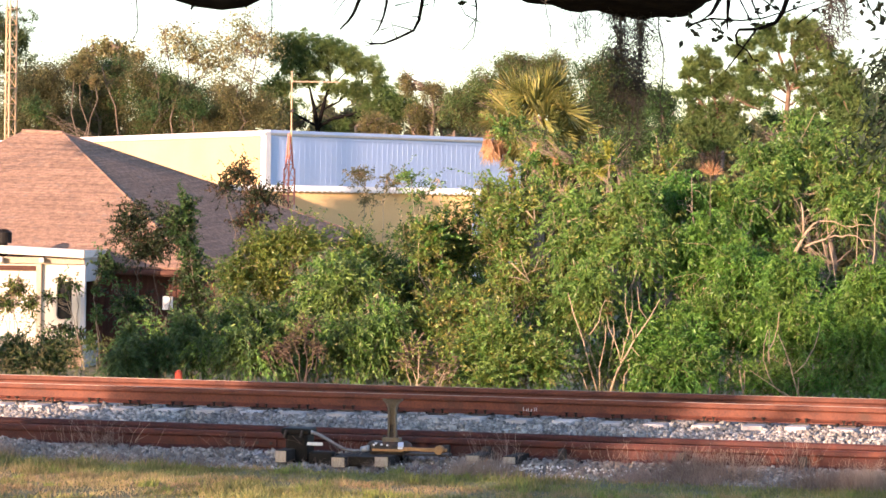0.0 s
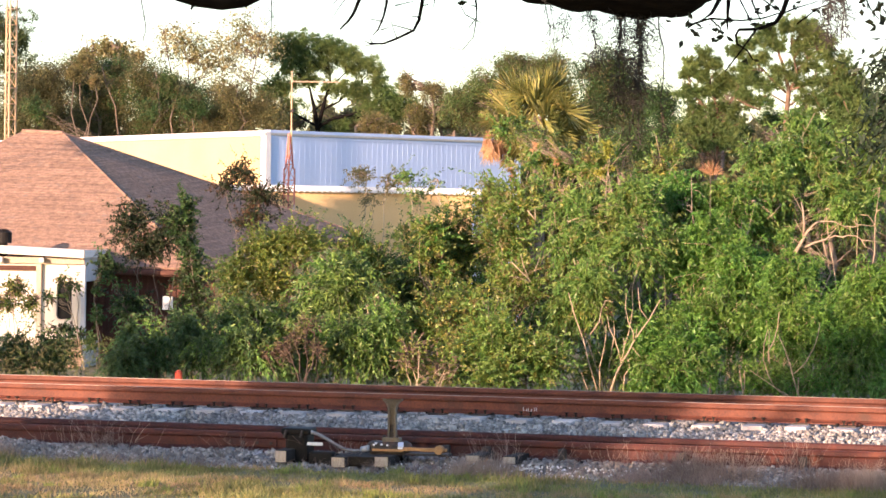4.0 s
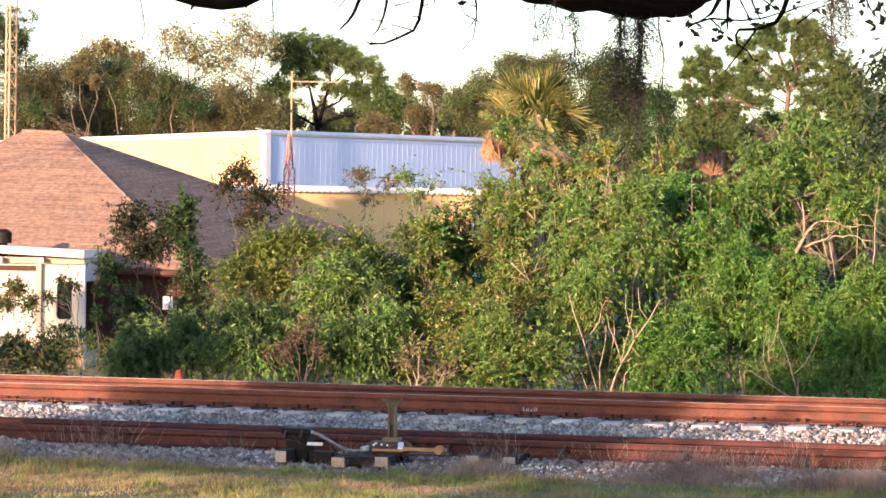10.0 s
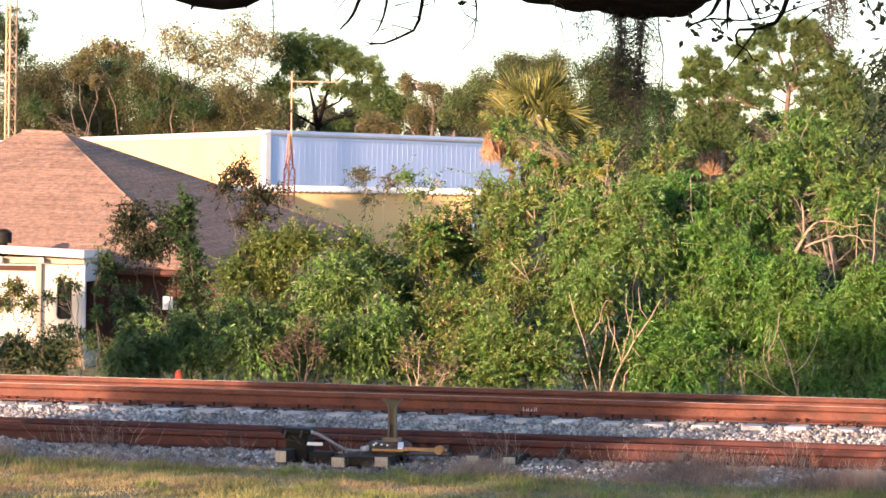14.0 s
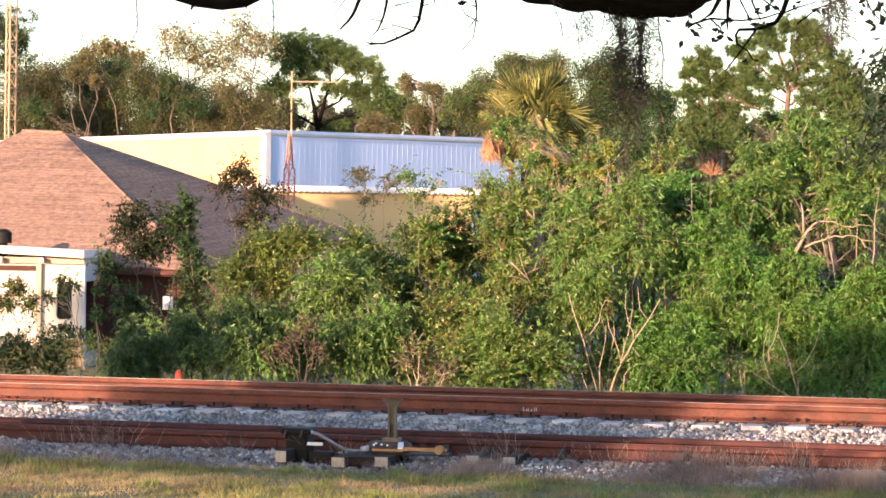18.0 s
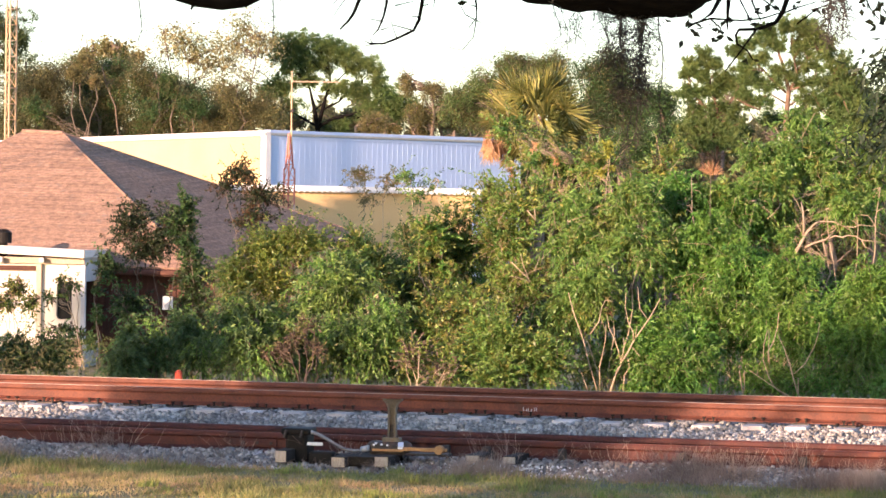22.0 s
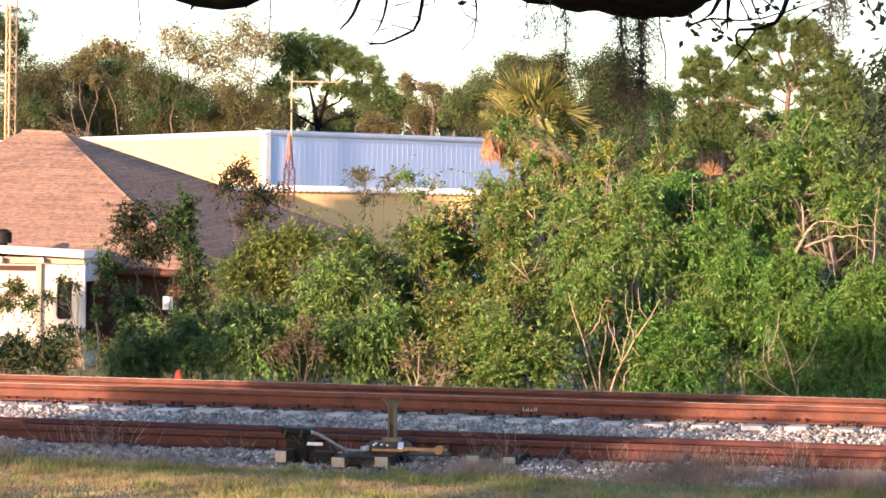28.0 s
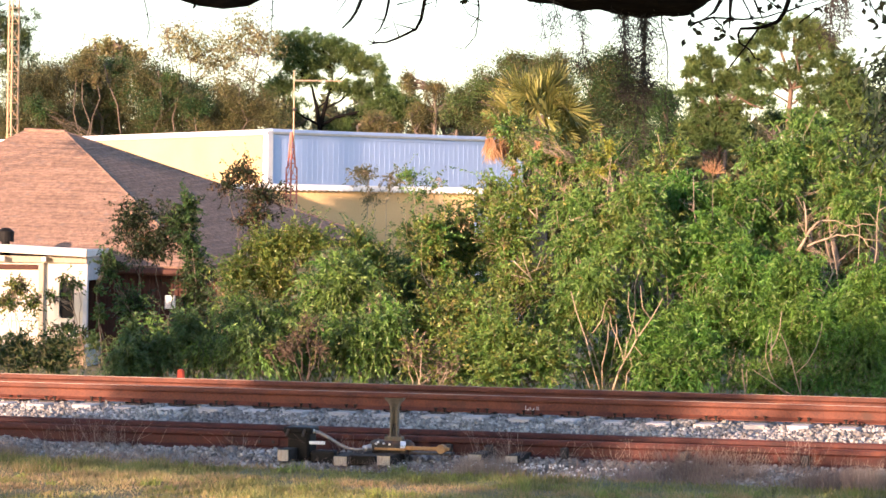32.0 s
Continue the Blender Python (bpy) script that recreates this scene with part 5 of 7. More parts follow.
    bush("slender_shrub", "slender twiggy shrub against the pale wall", "shrub", (-1.45, 60.00, -0.19), [(-1.62, 60.00, 3.47, 0.33, 0.31, 0.31), (-1.06, 60.00, 3.37, 0.28, 0.22, 0.22), (-1.45, 60.00, 3.05, 0.35, 0.20, 0.20)], LEAF_OAK_HAZE, 34, 85, per=24, spread=0.09, length=0.065, width=0.02, n_stems=3, twigs=70)
    bush("slender_shrub", "slender leafy shrub against the pale wall", "shrub", (-0.39, 58.00, -0.09), [(-0.71, 58.00, 3.39, 0.26, 0.26, 0.27), (-0.22, 58.00, 3.29, 0.27, 0.27, 0.27), (-0.45, 58.00, 3.0, 0.25, 0.2, 0.25)], LEAF_WILLOW, 35, 75, per=24, spread=0.09, length=0.065, width=0.026, mixed=(LEAF_DARK, 0.35), n_stems=3, twigs=60)
    bush("vine", "yellow-leaved vine climbing through the shrubs", "vine", (2.45, 46.3, 0.0), [(2.49, 46.30, 3.69, 0.06, 0.06, 0.19), (2.48, 46.30, 3.45, 0.08, 0.08, 0.09), (2.35, 46.30, 3.36, 0.14, 0.07, 0.05)], LEAF_LEMON, 39, 60, per=30, spread=0.07, length=0.05, width=0.026, n_stems=2, twigs=30, mixed=(LEAF_YELLOW, 0.3))
    bush("vine", "withered orange vine leaves among the shrubs", "vine", (1.40, 46.6, 0.0), [(1.01, 46.00, 3.34, 0.05, 0.05, 0.04), (1.69, 46.00, 3.53, 0.07, 0.07, 0.05), (1.35, 46.00, 3.72, 0.05, 0.05, 0.04), (2.20, 46.00, 3.18, 0.05, 0.05, 0.05), (1.55, 46.00, 1.60, 0.06, 0.06, 0.06), (1.20, 46.00, 2.15, 0.05, 0.05, 0.05), (2.53, 46.00, 1.27, 0.06, 0.06, 0.06)], FROND_DEAD, 40, 34, per=14, spread=0.05, length=0.055, width=0.03, n_stems=2, twigs=24, mixed=(LEAF_YELLOW, 0.3))
    # dark shrub added to fill a see-through gap where only shade lies
    bush("shrub", "dark filler shrub added in place of shade behind the tall ones", "shrub", (0.60, 50.0, 0.0), [(0.61, 50.00, 1.98, 0.37, 0.37, 0.37), (0.90, 50.00, 1.57, 0.37, 0.37, 0.37), (0.34, 50.00, 1.47, 0.33, 0.33, 0.33), (-0.77, 50.00, 1.73, 0.33, 0.33, 0.28)], LEAF_DARK, 41, 300, per=46, bark=BARK)
    bush("tall_shrub", "tall loose willow filling the thicket", "shrub", (4.30, 46.2, 0.0), [(3.46, 46.20, 2.82, 0.43, 0.40, 0.31), (4.31, 46.20, 3.05, 0.46, 0.44, 0.34), (4.99, 46.20, 3.23, 0.39, 0.39, 0.34), (4.83, 46.20, 2.54, 0.34, 0.34, 0.29), (3.89, 46.20, 2.36, 0.43, 0.40, 0.31), (5.93, 46.20, 3.07, 0.39, 0.39, 0.31)], LEAF_WILLOW, 42, 760, n_stems=4, twigs=90, mixed=(LEAF_YELLOW, 0.25), **W_)
    bush("tall_shrub", "slender willow before the forked trunk", "shrub", (6.05, 45.3, 0.0), [(5.99, 45.30, 2.94, 0.34, 0.22, 0.17), (5.65, 45.30, 2.81, 0.17, 0.15, 0.12), (6.36, 45.30, 3.07, 0.20, 0.20, 0.22), (5.50, 45.30, 2.09, 0.20, 0.15, 0.12), (5.07, 45.30, 2.46, 0.13, 0.13, 0.18)], LEAF_WILLOW, 43, 170, n_stems=3, twigs=50, mixed=(LEAF_GREEN, 0.3), **W_)
    bush("shrub", "upright yellow-green shrub beside a dark hollow", "shrub", (0.15, 45.4, 0.0), [(-0.12, 45.40, 2.30, 0.18, 0.18, 0.22), (-0.33, 45.40, 2.00, 0.17, 0.17, 0.18), (0.06, 45.40, 1.80, 0.18, 0.18, 0.22), (0.31, 45.40, 1.47, 0.15, 0.15, 0.25), (-0.25, 45.40, 2.47, 0.13, 0.13, 0.13), (0.65, 45.40, 1.30, 0.17, 0.17, 0.22)], LEAF_YELLOW, 44, 300, per=46, length=0.058, width=0.026, mixed=[(LEAF_GREEN, 0.35), (LEAF_OCHRE, 0.1)], twigs=110)


shrubs()


def thicket():
    """The tangled second row of shrubs behind the first."""
    rng = random.Random(9)
    for i in range(9):
        x = -4.2 + i * 1.32 + rng.uniform(-0.2, 0.2)
        y = 47.3 + rng.uniform(-0.5, 0.8)
        h = 1.3 + rng.uniform(-0.1, 0.3) + (0.5 if i > 3 else 0)
        lobes = [(x, y, h - 0.5, 0.8, 0.6, 0.6), (x - 0.5, y + 0.2, h - 0.9, 0.7, 0.5, 0.6), (x + 0.5, y - 0.1, h - 1.1, 0.8, 0.5, 0.6)]
        bush("shrub", "tangled green shrub in the thicket's second row", "shrub", (x, y, 0), lobes, LEAF_DARK, 130 + i, 180, per=46, length=0.08, width=0.026, bark=BARK, mixed=(LEAF_WILLOW, 0.4), spread=0.14)


thicket()


# ---- trees on the skyline ----
def pine(label, base, lobes, leaf, seed, n, trunk_r=0.1, bark=PINEBARK, length=0.2, branches=(), puff=0.15):
    """A pine: trunk and limbs, and tufts of needles that stand apart from one another."""
    rng = np.random.default_rng(seed)
    bx, by = base[:2]
    bz = ground_height((Vector((bx, by, 0)) - ORIGIN).dot(ACROSS))
    t = thing("pine_tree", pose(bx, by, bz), label, "tree")
    lb = np.array(lobes)
    wt = lb[:, 3] * lb[:, 5]
    pick = rng.choice(len(lb), n, p=wt / wt.sum())
    mid = lb[pick, :3] + unit(rng.normal(size=(n, 3))) * rng.uniform(0.2, 1.15, (n, 1)) * lb[pick, 3:6] * np.array([1.15, 1.3, 1.55]) - np.array([bx, by, bz])
    size = puff * rng.uniform(0.6, 1.35, n)
    per = 40
    d = unit(rng.normal(size=(n, per, 3)) + np.array([0, 0, 0.3]))
    c = mid[:, None] + d * (size[:, None] * rng.uniform(0.05, 0.5, (n, per)))[..., None]
    v = leaf_tris(c.reshape(-1, 3), d.reshape(-1, 3), length, 0.022, rng)
    quads("crown", v, leaf, t)
    foot = [(x - bx, y - by, z - bz) for x, y, z in branches[0][0]] if branches else [(0, 0, mid[:, 2].min())]
    put("trunk", *tubes([([(0, 0, -0.1), (foot[0][0] * 0.5, 0, foot[0][2] * 0.5), foot[0]], trunk_r * 1.25, trunk_r)], 8), bark, t, smooth=True)
    heads = []
    for pts, r0, r1 in branches:
        rel = [(x - bx, y - by, z - bz) for x, y, z in pts]
        heads += rel
        put("limb", *tubes([(rel, r0, r1)], 6), bark, t, smooth=True)
    if not heads:
        heads = [(0, 0, z) for z in np.linspace(mid[:, 2].min(), mid[:, 2].max(), 6)]
        put("limb", *tubes([(heads, trunk_r, trunk_r * 0.4)], 6), bark, t, smooth=True)
    hd = np.array(heads)
    tw = []
    for q in mid[:: max(1, n // 110)]:
        p = hd[np.argmin(np.linalg.norm(hd - q - np.array([0, 0, -0.2]), axis=1))]
        tw.append((wander(p, q, rng, 4, 0.07), 0.016, 0.006))
    tagged(put("twig", *tubes(tw, 4), bark, t, smooth=True), kind="stuff")
    return t


def oak(label, base, lobes, leaf, seed, n, mixed=None, per=80, bark=BARK, length=0.061, width=0.031, spread=0.27, twigs=60, stray=0.1, size=0.34, bole=0.14):
    return bush("oak_tree", label, "tree", base, lobes, leaf, seed, n, per, spread, length, width, 0.1, bark, bole, 3, twigs, 0.2, trunk_name="trunk", crown="crown", mixed=mixed, far=True, limb=0.22, billows=14, billow_size=size, stray=stray)


PINE_LEFT = [(-5.57, 106.00, 8.61, 0.51, 0.46, 0.35), (-4.99, 106.00, 8.86, 0.43, 0.41, 0.31), (-4.20, 106.00, 8.71, 0.51, 0.36, 0.27), (-3.55, 106.00, 8.45, 0.47, 0.41, 0.31), (-2.72, 106.00, 8.15, 0.47, 0.31, 0.24), (-2.36, 106.00, 7.64, 0.31, 0.31, 0.31), (-5.23, 106.00, 8.15, 0.59, 0.41, 0.31), (-4.45, 106.00, 8.08, 0.51, 0.36, 0.27), (-4.77, 106.00, 7.61, 0.47, 0.25, 0.20), (-3.69, 106.00, 7.31, 0.59, 0.25, 0.20), (-2.90, 106.00, 7.20, 0.67, 0.25, 0.20)]
PINE_LEFT_LOW = [(-2.04, 106.00, 6.98, 0.51, 0.46, 0.35), (-1.49, 106.00, 6.68, 0.47, 0.41, 0.31), (-1.01, 106.00, 6.45, 0.27, 0.25, 0.20), (-5.65, 106.00, 7.36, 0.47, 0.31, 0.24), (-6.19, 106.00, 6.96, 0.39, 0.31, 0.24), (-5.21, 106.00, 6.66, 0.35, 0.20, 0.16), (-3.21, 106.00, 7.87, 0.31, 0.18, 0.14), (-2.60, 106.00, 6.54, 0.43, 0.20, 0.16), (-3.44, 106.00, 6.02, 0.59, 0.20, 0.16), (-1.91, 106.00, 6.38, 0.55, 0.31, 0.24), (-6.03, 106.00, 6.31, 0.43, 0.36, 0.27)]
PINE_MID = [(7.09, 84.00, 7.34, 0.25, 0.20, 0.16), (6.77, 84.00, 7.02, 0.25, 0.20, 0.16), (7.35, 84.00, 7.12, 0.28, 0.18, 0.14), (6.57, 84.00, 6.80, 0.22, 0.16, 0.12), (7.09, 84.00, 6.76, 0.34, 0.20, 0.16), (7.71, 84.00, 6.70, 0.34, 0.20, 0.16), (6.74, 84.00, 6.29, 0.37, 0.20, 0.16), (7.36, 84.00, 6.41, 0.40, 0.18, 0.14), (7.95, 84.00, 6.51, 0.31, 0.18, 0.14), (6.95, 84.00, 5.83, 0.43, 0.20, 0.16), (7.64, 84.00, 5.89, 0.37, 0.18, 0.14)]
PINE_MID_LOW = [(6.75, 84.00, 5.36, 0.40, 0.24, 0.19), (7.42, 84.00, 5.42, 0.40, 0.24, 0.19), (7.96, 84.00, 5.69, 0.28, 0.16, 0.12), (7.04, 84.00, 4.98, 0.47, 0.28, 0.22), (7.74, 84.00, 4.99, 0.37, 0.28, 0.22), (8.26, 84.00, 6.08, 0.31, 0.16, 0.12)]
PINE_TALL = [(9.25, 82.00, 8.01, 0.52, 0.24, 0.18), (8.64, 82.00, 7.85, 0.33, 0.20, 0.15), (9.78, 82.00, 7.84, 0.39, 0.28, 0.21), (8.19, 82.00, 7.51, 0.39, 0.20, 0.15), (7.74, 82.00, 7.32, 0.24, 0.16, 0.12), (8.80, 82.00, 7.49, 0.36, 0.18, 0.14), (9.56, 82.00, 7.41, 0.39, 0.20, 0.15), (10.20, 82.00, 7.47, 0.36, 0.28, 0.21), (8.05, 82.00, 6.98, 0.27, 0.24, 0.18), (8.50, 82.00, 7.14, 0.30, 0.18, 0.14)]
PINE_TALL_MID = [(9.87, 82.00, 6.96, 0.52, 0.24, 0.18), (10.63, 82.00, 6.94, 0.39, 0.35, 0.27), (9.04, 82.00, 6.77, 0.42, 0.20, 0.15), (8.21, 82.00, 6.60, 0.36, 0.18, 0.14), (9.65, 82.00, 6.55, 0.52, 0.20, 0.15), (10.48, 82.00, 6.41, 0.52, 0.32, 0.24), (11.02, 82.00, 6.27, 0.30, 0.30, 0.33), (8.67, 82.00, 6.43, 0.36, 0.18, 0.14), (9.88, 82.00, 6.05, 0.45, 0.24, 0.18), (10.65, 82.00, 5.81, 0.52, 0.35, 0.27)]
PINE_TALL_LOW = [(11.26, 82.00, 5.51, 0.36, 0.36, 0.36), (10.35, 82.00, 5.35, 0.52, 0.28, 0.21), (10.96, 82.00, 5.05, 0.45, 0.35, 0.27), (8.52, 82.00, 5.92, 0.33, 0.16, 0.12), (9.74, 82.00, 5.64, 0.33, 0.18, 0.14), (8.03, 82.00, 6.18, 0.30, 0.14, 0.11)]
PINE_LEFT_LIMBS = limbs(106.0, [
    ([(-4.39, 5.69), (-4.46, 6.14), (-4.52, 6.53), (-4.62, 6.92), (-4.71, 7.31)], 0.1, 0.04),
    ([(-4.39, 6.00), (-4.23, 6.63), (-4.14, 6.99), (-3.98, 7.42), (-4.03, 7.91)], 0.08, 0.03),
    ([(-4.39, 5.95), (-3.87, 6.25), (-3.28, 6.39), (-2.70, 6.54), (-2.27, 6.86)], 0.07, 0.03),
    ([(-4.23, 6.54), (-3.68, 6.84), (-3.34, 7.24), (-2.91, 7.44)], 0.04, 0.02),
    ([(-4.49, 6.00), (-4.95, 6.23), (-5.34, 6.50)], 0.05, 0.03),
    ([(-3.75, 6.31), (-3.18, 6.22), (-2.79, 6.36)], 0.03, 0.02),
    ([(-3.98, 7.42), (-3.69, 7.62), (-3.46, 7.86)], 0.03, 0.015),
    ([(-4.52, 6.53), (-4.17, 6.83)], 0.03, 0.02),
])
PINE_MID_LIMBS = limbs(84.0, [
    ([(7.48, 4.36), (7.53, 5.14), (7.46, 5.92), (7.29, 6.53), (7.16, 7.08)], 0.05, 0.02),
    ([(7.49, 5.68), (7.95, 6.20), (8.26, 6.39)], 0.03, 0.015),
    ([(7.50, 5.53), (7.02, 6.06), (6.71, 6.29)], 0.03, 0.012),
    ([(7.36, 6.30), (7.71, 6.62)], 0.02, 0.01),
])
PINE_TALL_LIMBS = limbs(82.0, [
    ([(9.13, 3.89), (9.14, 5.10), (9.16, 5.71), (9.21, 6.24), (9.15, 6.62), (9.04, 6.99), (8.93, 7.29)], 0.085, 0.04),
    ([(9.15, 6.24), (8.82, 6.54), (8.54, 6.83), (8.28, 7.06)], 0.035, 0.02),
    ([(9.20, 6.19), (9.42, 6.77), (9.34, 7.15), (9.26, 7.53)], 0.035, 0.02),
    ([(9.19, 5.93), (8.74, 6.19), (8.37, 6.08), (7.99, 5.99)], 0.025, 0.012),
    ([(8.45, 5.77), (8.07, 5.92), (7.76, 6.11)], 0.03, 0.02),
    ([(9.24, 6.32), (9.73, 6.47), (10.33, 6.51)], 0.03, 0.015),
    ([(9.16, 5.86), (9.51, 6.09), (9.81, 6.25)], 0.03, 0.012),
    ([(9.42, 6.85), (9.72, 7.16), (9.94, 7.39)], 0.02, 0.01),
])


def woods():
    oak("dark olive oak at the wood's edge", (-13.23, 100.00, 3.67), [(-13.46, 100.00, 6.62, 1.11, 1.11, 1.29), (-14.00, 100.00, 5.69, 0.92, 0.92, 1.11), (-12.53, 100.00, 6.08, 1.11, 1.11, 1.11), (-12.91, 100.00, 7.18, 0.92, 0.74, 0.74)], LEAF_OAK_HAZE, 41, 560, [(LEAF_UMBER_HAZE, 0.35), (LEAF_OCHRE, 0.08)], twigs=110, stray=0.2)
    oak("olive oak with a thin ochre top", (-11.80, 102.00, 3.72), [(-12.04, 102.00, 7.20, 1.13, 1.04, 1.04), (-11.09, 102.00, 7.12, 1.13, 1.04, 1.04), (-11.64, 102.00, 5.98, 1.32, 0.94, 0.94), (-11.28, 101.50, 6.53, 0.84, 0.84, 1.22)], LEAF_OAK_HAZE, 42, 640, [(LEAF_OCHRE, 0.24), (LEAF_DARK, 0.25)], twigs=130, stray=0.2)
    oak("olive oak with a thin ochre top", (-9.63, 101.00, 3.73), [(-9.87, 101.00, 7.19, 1.12, 1.03, 1.03), (-8.93, 101.00, 6.83, 1.03, 1.03, 1.12), (-9.66, 101.00, 5.98, 1.49, 0.93, 0.93), (-8.17, 101.00, 6.18, 0.93, 0.93, 0.93)], LEAF_OAK_HAZE, 43, 600, [(LEAF_OCHRE, 0.16), (LEAF_DARK, 0.3)], twigs=60, stray=0.2, bole=0.07)
    oak("thin ochre tree top over the oaks", (-11.34, 103.00, 3.74), [(-11.41, 103.00, 8.31, 1.14, 0.42, 0.42), (-12.17, 103.00, 8.01, 0.76, 0.38, 0.38), (-10.55, 103.00, 8.04, 0.76, 0.38, 0.38)], LEAF_OCHRE, 55, 200, (LEAF_PALE, 0.3), per=14, length=0.12, width=0.055, twigs=110, stray=0.3)
    oak("thin ochre tree at the wood's edge", (-11.45, 97.00, 0.0), [(-11.46, 97.00, 7.63, 0.36, 0.33, 0.25), (-11.78, 97.00, 7.20, 0.29, 0.29, 0.25), (-11.18, 97.00, 7.03, 0.25, 0.25, 0.25)], LEAF_OCHRE, 59, 170, (LEAF_OAK_HAZE, 0.3), per=30, twigs=24, stray=0.25, bole=0.035)
    oak("dark green oak in the middle of the wood", (-9.02, 98.00, 0.0), [(-10.67, 98.00, 7.48, 0.47, 0.47, 0.36), (-8.85, 98.00, 6.96, 0.51, 0.51, 0.40), (-8.11, 98.00, 6.25, 0.62, 0.57, 0.43), (-9.47, 98.00, 6.23, 0.43, 0.43, 0.36), (-13.19, 98.00, 6.17, 0.54, 0.54, 0.47)], LEAF_DARK, 60, 300, (LEAF_OAK_HAZE, 0.4), per=60, twigs=24, stray=0.2, bole=0.05)
    oak("oak in pale new leaf, sunlit", (-7.99, 104.00, 3.80), [(-8.83, 104.00, 8.50, 1.06, 0.77, 0.77), (-7.10, 104.00, 8.72, 0.96, 0.87, 0.87), (-9.41, 104.00, 8.88, 0.48, 0.42, 0.42), (-6.24, 104.00, 8.54, 0.96, 0.96, 0.96), (-8.05, 104.00, 8.03, 1.54, 0.58, 0.58), (-6.92, 104.00, 9.40, 0.48, 0.48, 0.48)], LEAF_PALE, 44, 520, (LEAF_OCHRE, 0.4), per=13, bole=0.05, length=0.095, width=0.045, twigs=170, stray=0.3, size=0.5)
    oak("ochre and olive oak", (-6.51, 99.00, 3.75), [(-6.74, 99.00, 6.68, 1.10, 0.92, 0.92), (-5.81, 99.00, 6.14, 0.92, 0.73, 0.73), (-7.09, 99.00, 5.85, 1.10, 0.64, 0.64)], LEAF_OCHRE, 45, 480, (LEAF_OAK_HAZE, 0.6), twigs=60, bole=0.06, per=50)
    oak("low ochre tree before the pine", (-2.27, 103.00, 0.0), [(-2.33, 103.00, 6.01, 0.57, 0.35, 0.27), (-2.80, 103.00, 5.81, 0.46, 0.25, 0.19), (-1.85, 103.00, 5.83, 0.46, 0.22, 0.17)], LEAF_OCHRE, 56, 330, (LEAF_OAK_HAZE, 0.4), per=40, twigs=100, stray=0.3, bark=PALEBARK)
    oak("ochre and olive tree beside the pine", (-0.24, 102.00, 0.0), [(-0.52, 102.00, 6.06, 0.64, 0.54, 0.42), (-0.05, 102.00, 6.44, 0.49, 0.44, 0.34), (-0.80, 102.00, 5.73, 0.45, 0.25, 0.19), (0.35, 102.00, 6.07, 0.49, 0.49, 0.42)], LEAF_OCHRE, 57, 420, (LEAF_OAK_HAZE, 0.45), per=40, twigs=110, stray=0.3)
    oak("dark low growth under the pine", (-3.76, 108.50, 0.0), [(-3.76, 108.50, 6.14, 0.90, 0.42, 0.32), (-2.96, 108.50, 6.46, 0.80, 0.42, 0.32), (-5.37, 108.50, 6.28, 0.80, 0.47, 0.36), (-1.96, 108.50, 6.33, 0.80, 0.47, 0.36)], LEAF_DARK, 58, 380, (LEAF_OAK_HAZE, 0.5), per=50, twigs=30, bole=0.05)
    oak("dim green growth between the pines", (8.99, 88.00, 0.0), [(9.56, 88.00, 5.75, 0.59, 0.30, 0.23), (8.34, 88.00, 5.47, 0.65, 0.38, 0.29), (10.46, 88.00, 5.72, 0.59, 0.38, 0.29)], LEAF_DARK, 61, 220, (NEEDLE, 0.4), per=60, twigs=30, bole=0.05)
    # this pine's limbs get the near-black bark, standing in for their crown's shade
    pine("broad-crowned dark green pine with twisted limbs", (-4.39, 106.00, 3.89), PINE_LEFT + PINE_LEFT_LOW, NEEDLE, 46, 1250, 0.11, SHADEBARK, branches=PINE_LEFT_LIMBS, puff=0.17, length=0.17)
    oak("thin ochre tree among the pines", (-0.48, 101.00, 3.87), [(-0.70, 101.00, 6.20, 0.93, 0.56, 0.56), (-0.24, 101.00, 6.86, 0.75, 0.41, 0.41), (-2.38, 101.00, 5.86, 0.75, 0.37, 0.37), (-1.28, 101.00, 7.22, 0.30, 0.30, 0.52)], LEAF_OCHRE, 47, 460, (LEAF_OAK_HAZE, 0.5), per=30, twigs=100, stray=0.3)
    oak("green rounded oak behind the palm", (2.07, 98.00, 3.87), [(1.12, 98.00, 6.93, 0.91, 0.72, 0.72), (2.38, 98.00, 7.58, 1.27, 0.69, 0.69), (3.47, 98.00, 7.51, 0.91, 0.72, 0.72), (0.58, 98.00, 6.38, 0.82, 0.82, 0.82), (2.03, 98.00, 6.40, 1.45, 0.91, 0.91)], LEAF_OAK_HAZE, 48, 860, (NEEDLE, 0.5))
    oak("grey-green oak with pale twig tips", (5.40, 96.00, 3.89), [(5.36, 96.00, 6.90, 0.98, 0.89, 0.89), (4.83, 96.00, 6.36, 0.89, 0.89, 0.89), (6.08, 96.00, 6.20, 0.89, 0.89, 0.89), (5.17, 96.00, 7.70, 0.89, 0.50, 0.50), (4.46, 96.00, 7.42, 0.53, 0.44, 0.44)], LEAF_DARK, 49, 680, [(LEAF_OCHRE, 0.06), (LEAF_UMBER_HAZE, 0.4)], twigs=120, stray=0.25, per=60)
    oak("small dark green oak tree", (6.77, 94.00, 3.88), [(6.64, 94.00, 6.48, 0.61, 0.56, 0.56), (6.83, 94.00, 5.44, 0.87, 0.87, 0.87), (5.79, 94.00, 4.99, 1.04, 0.70, 0.70)], LEAF_DARK, 50, 380)
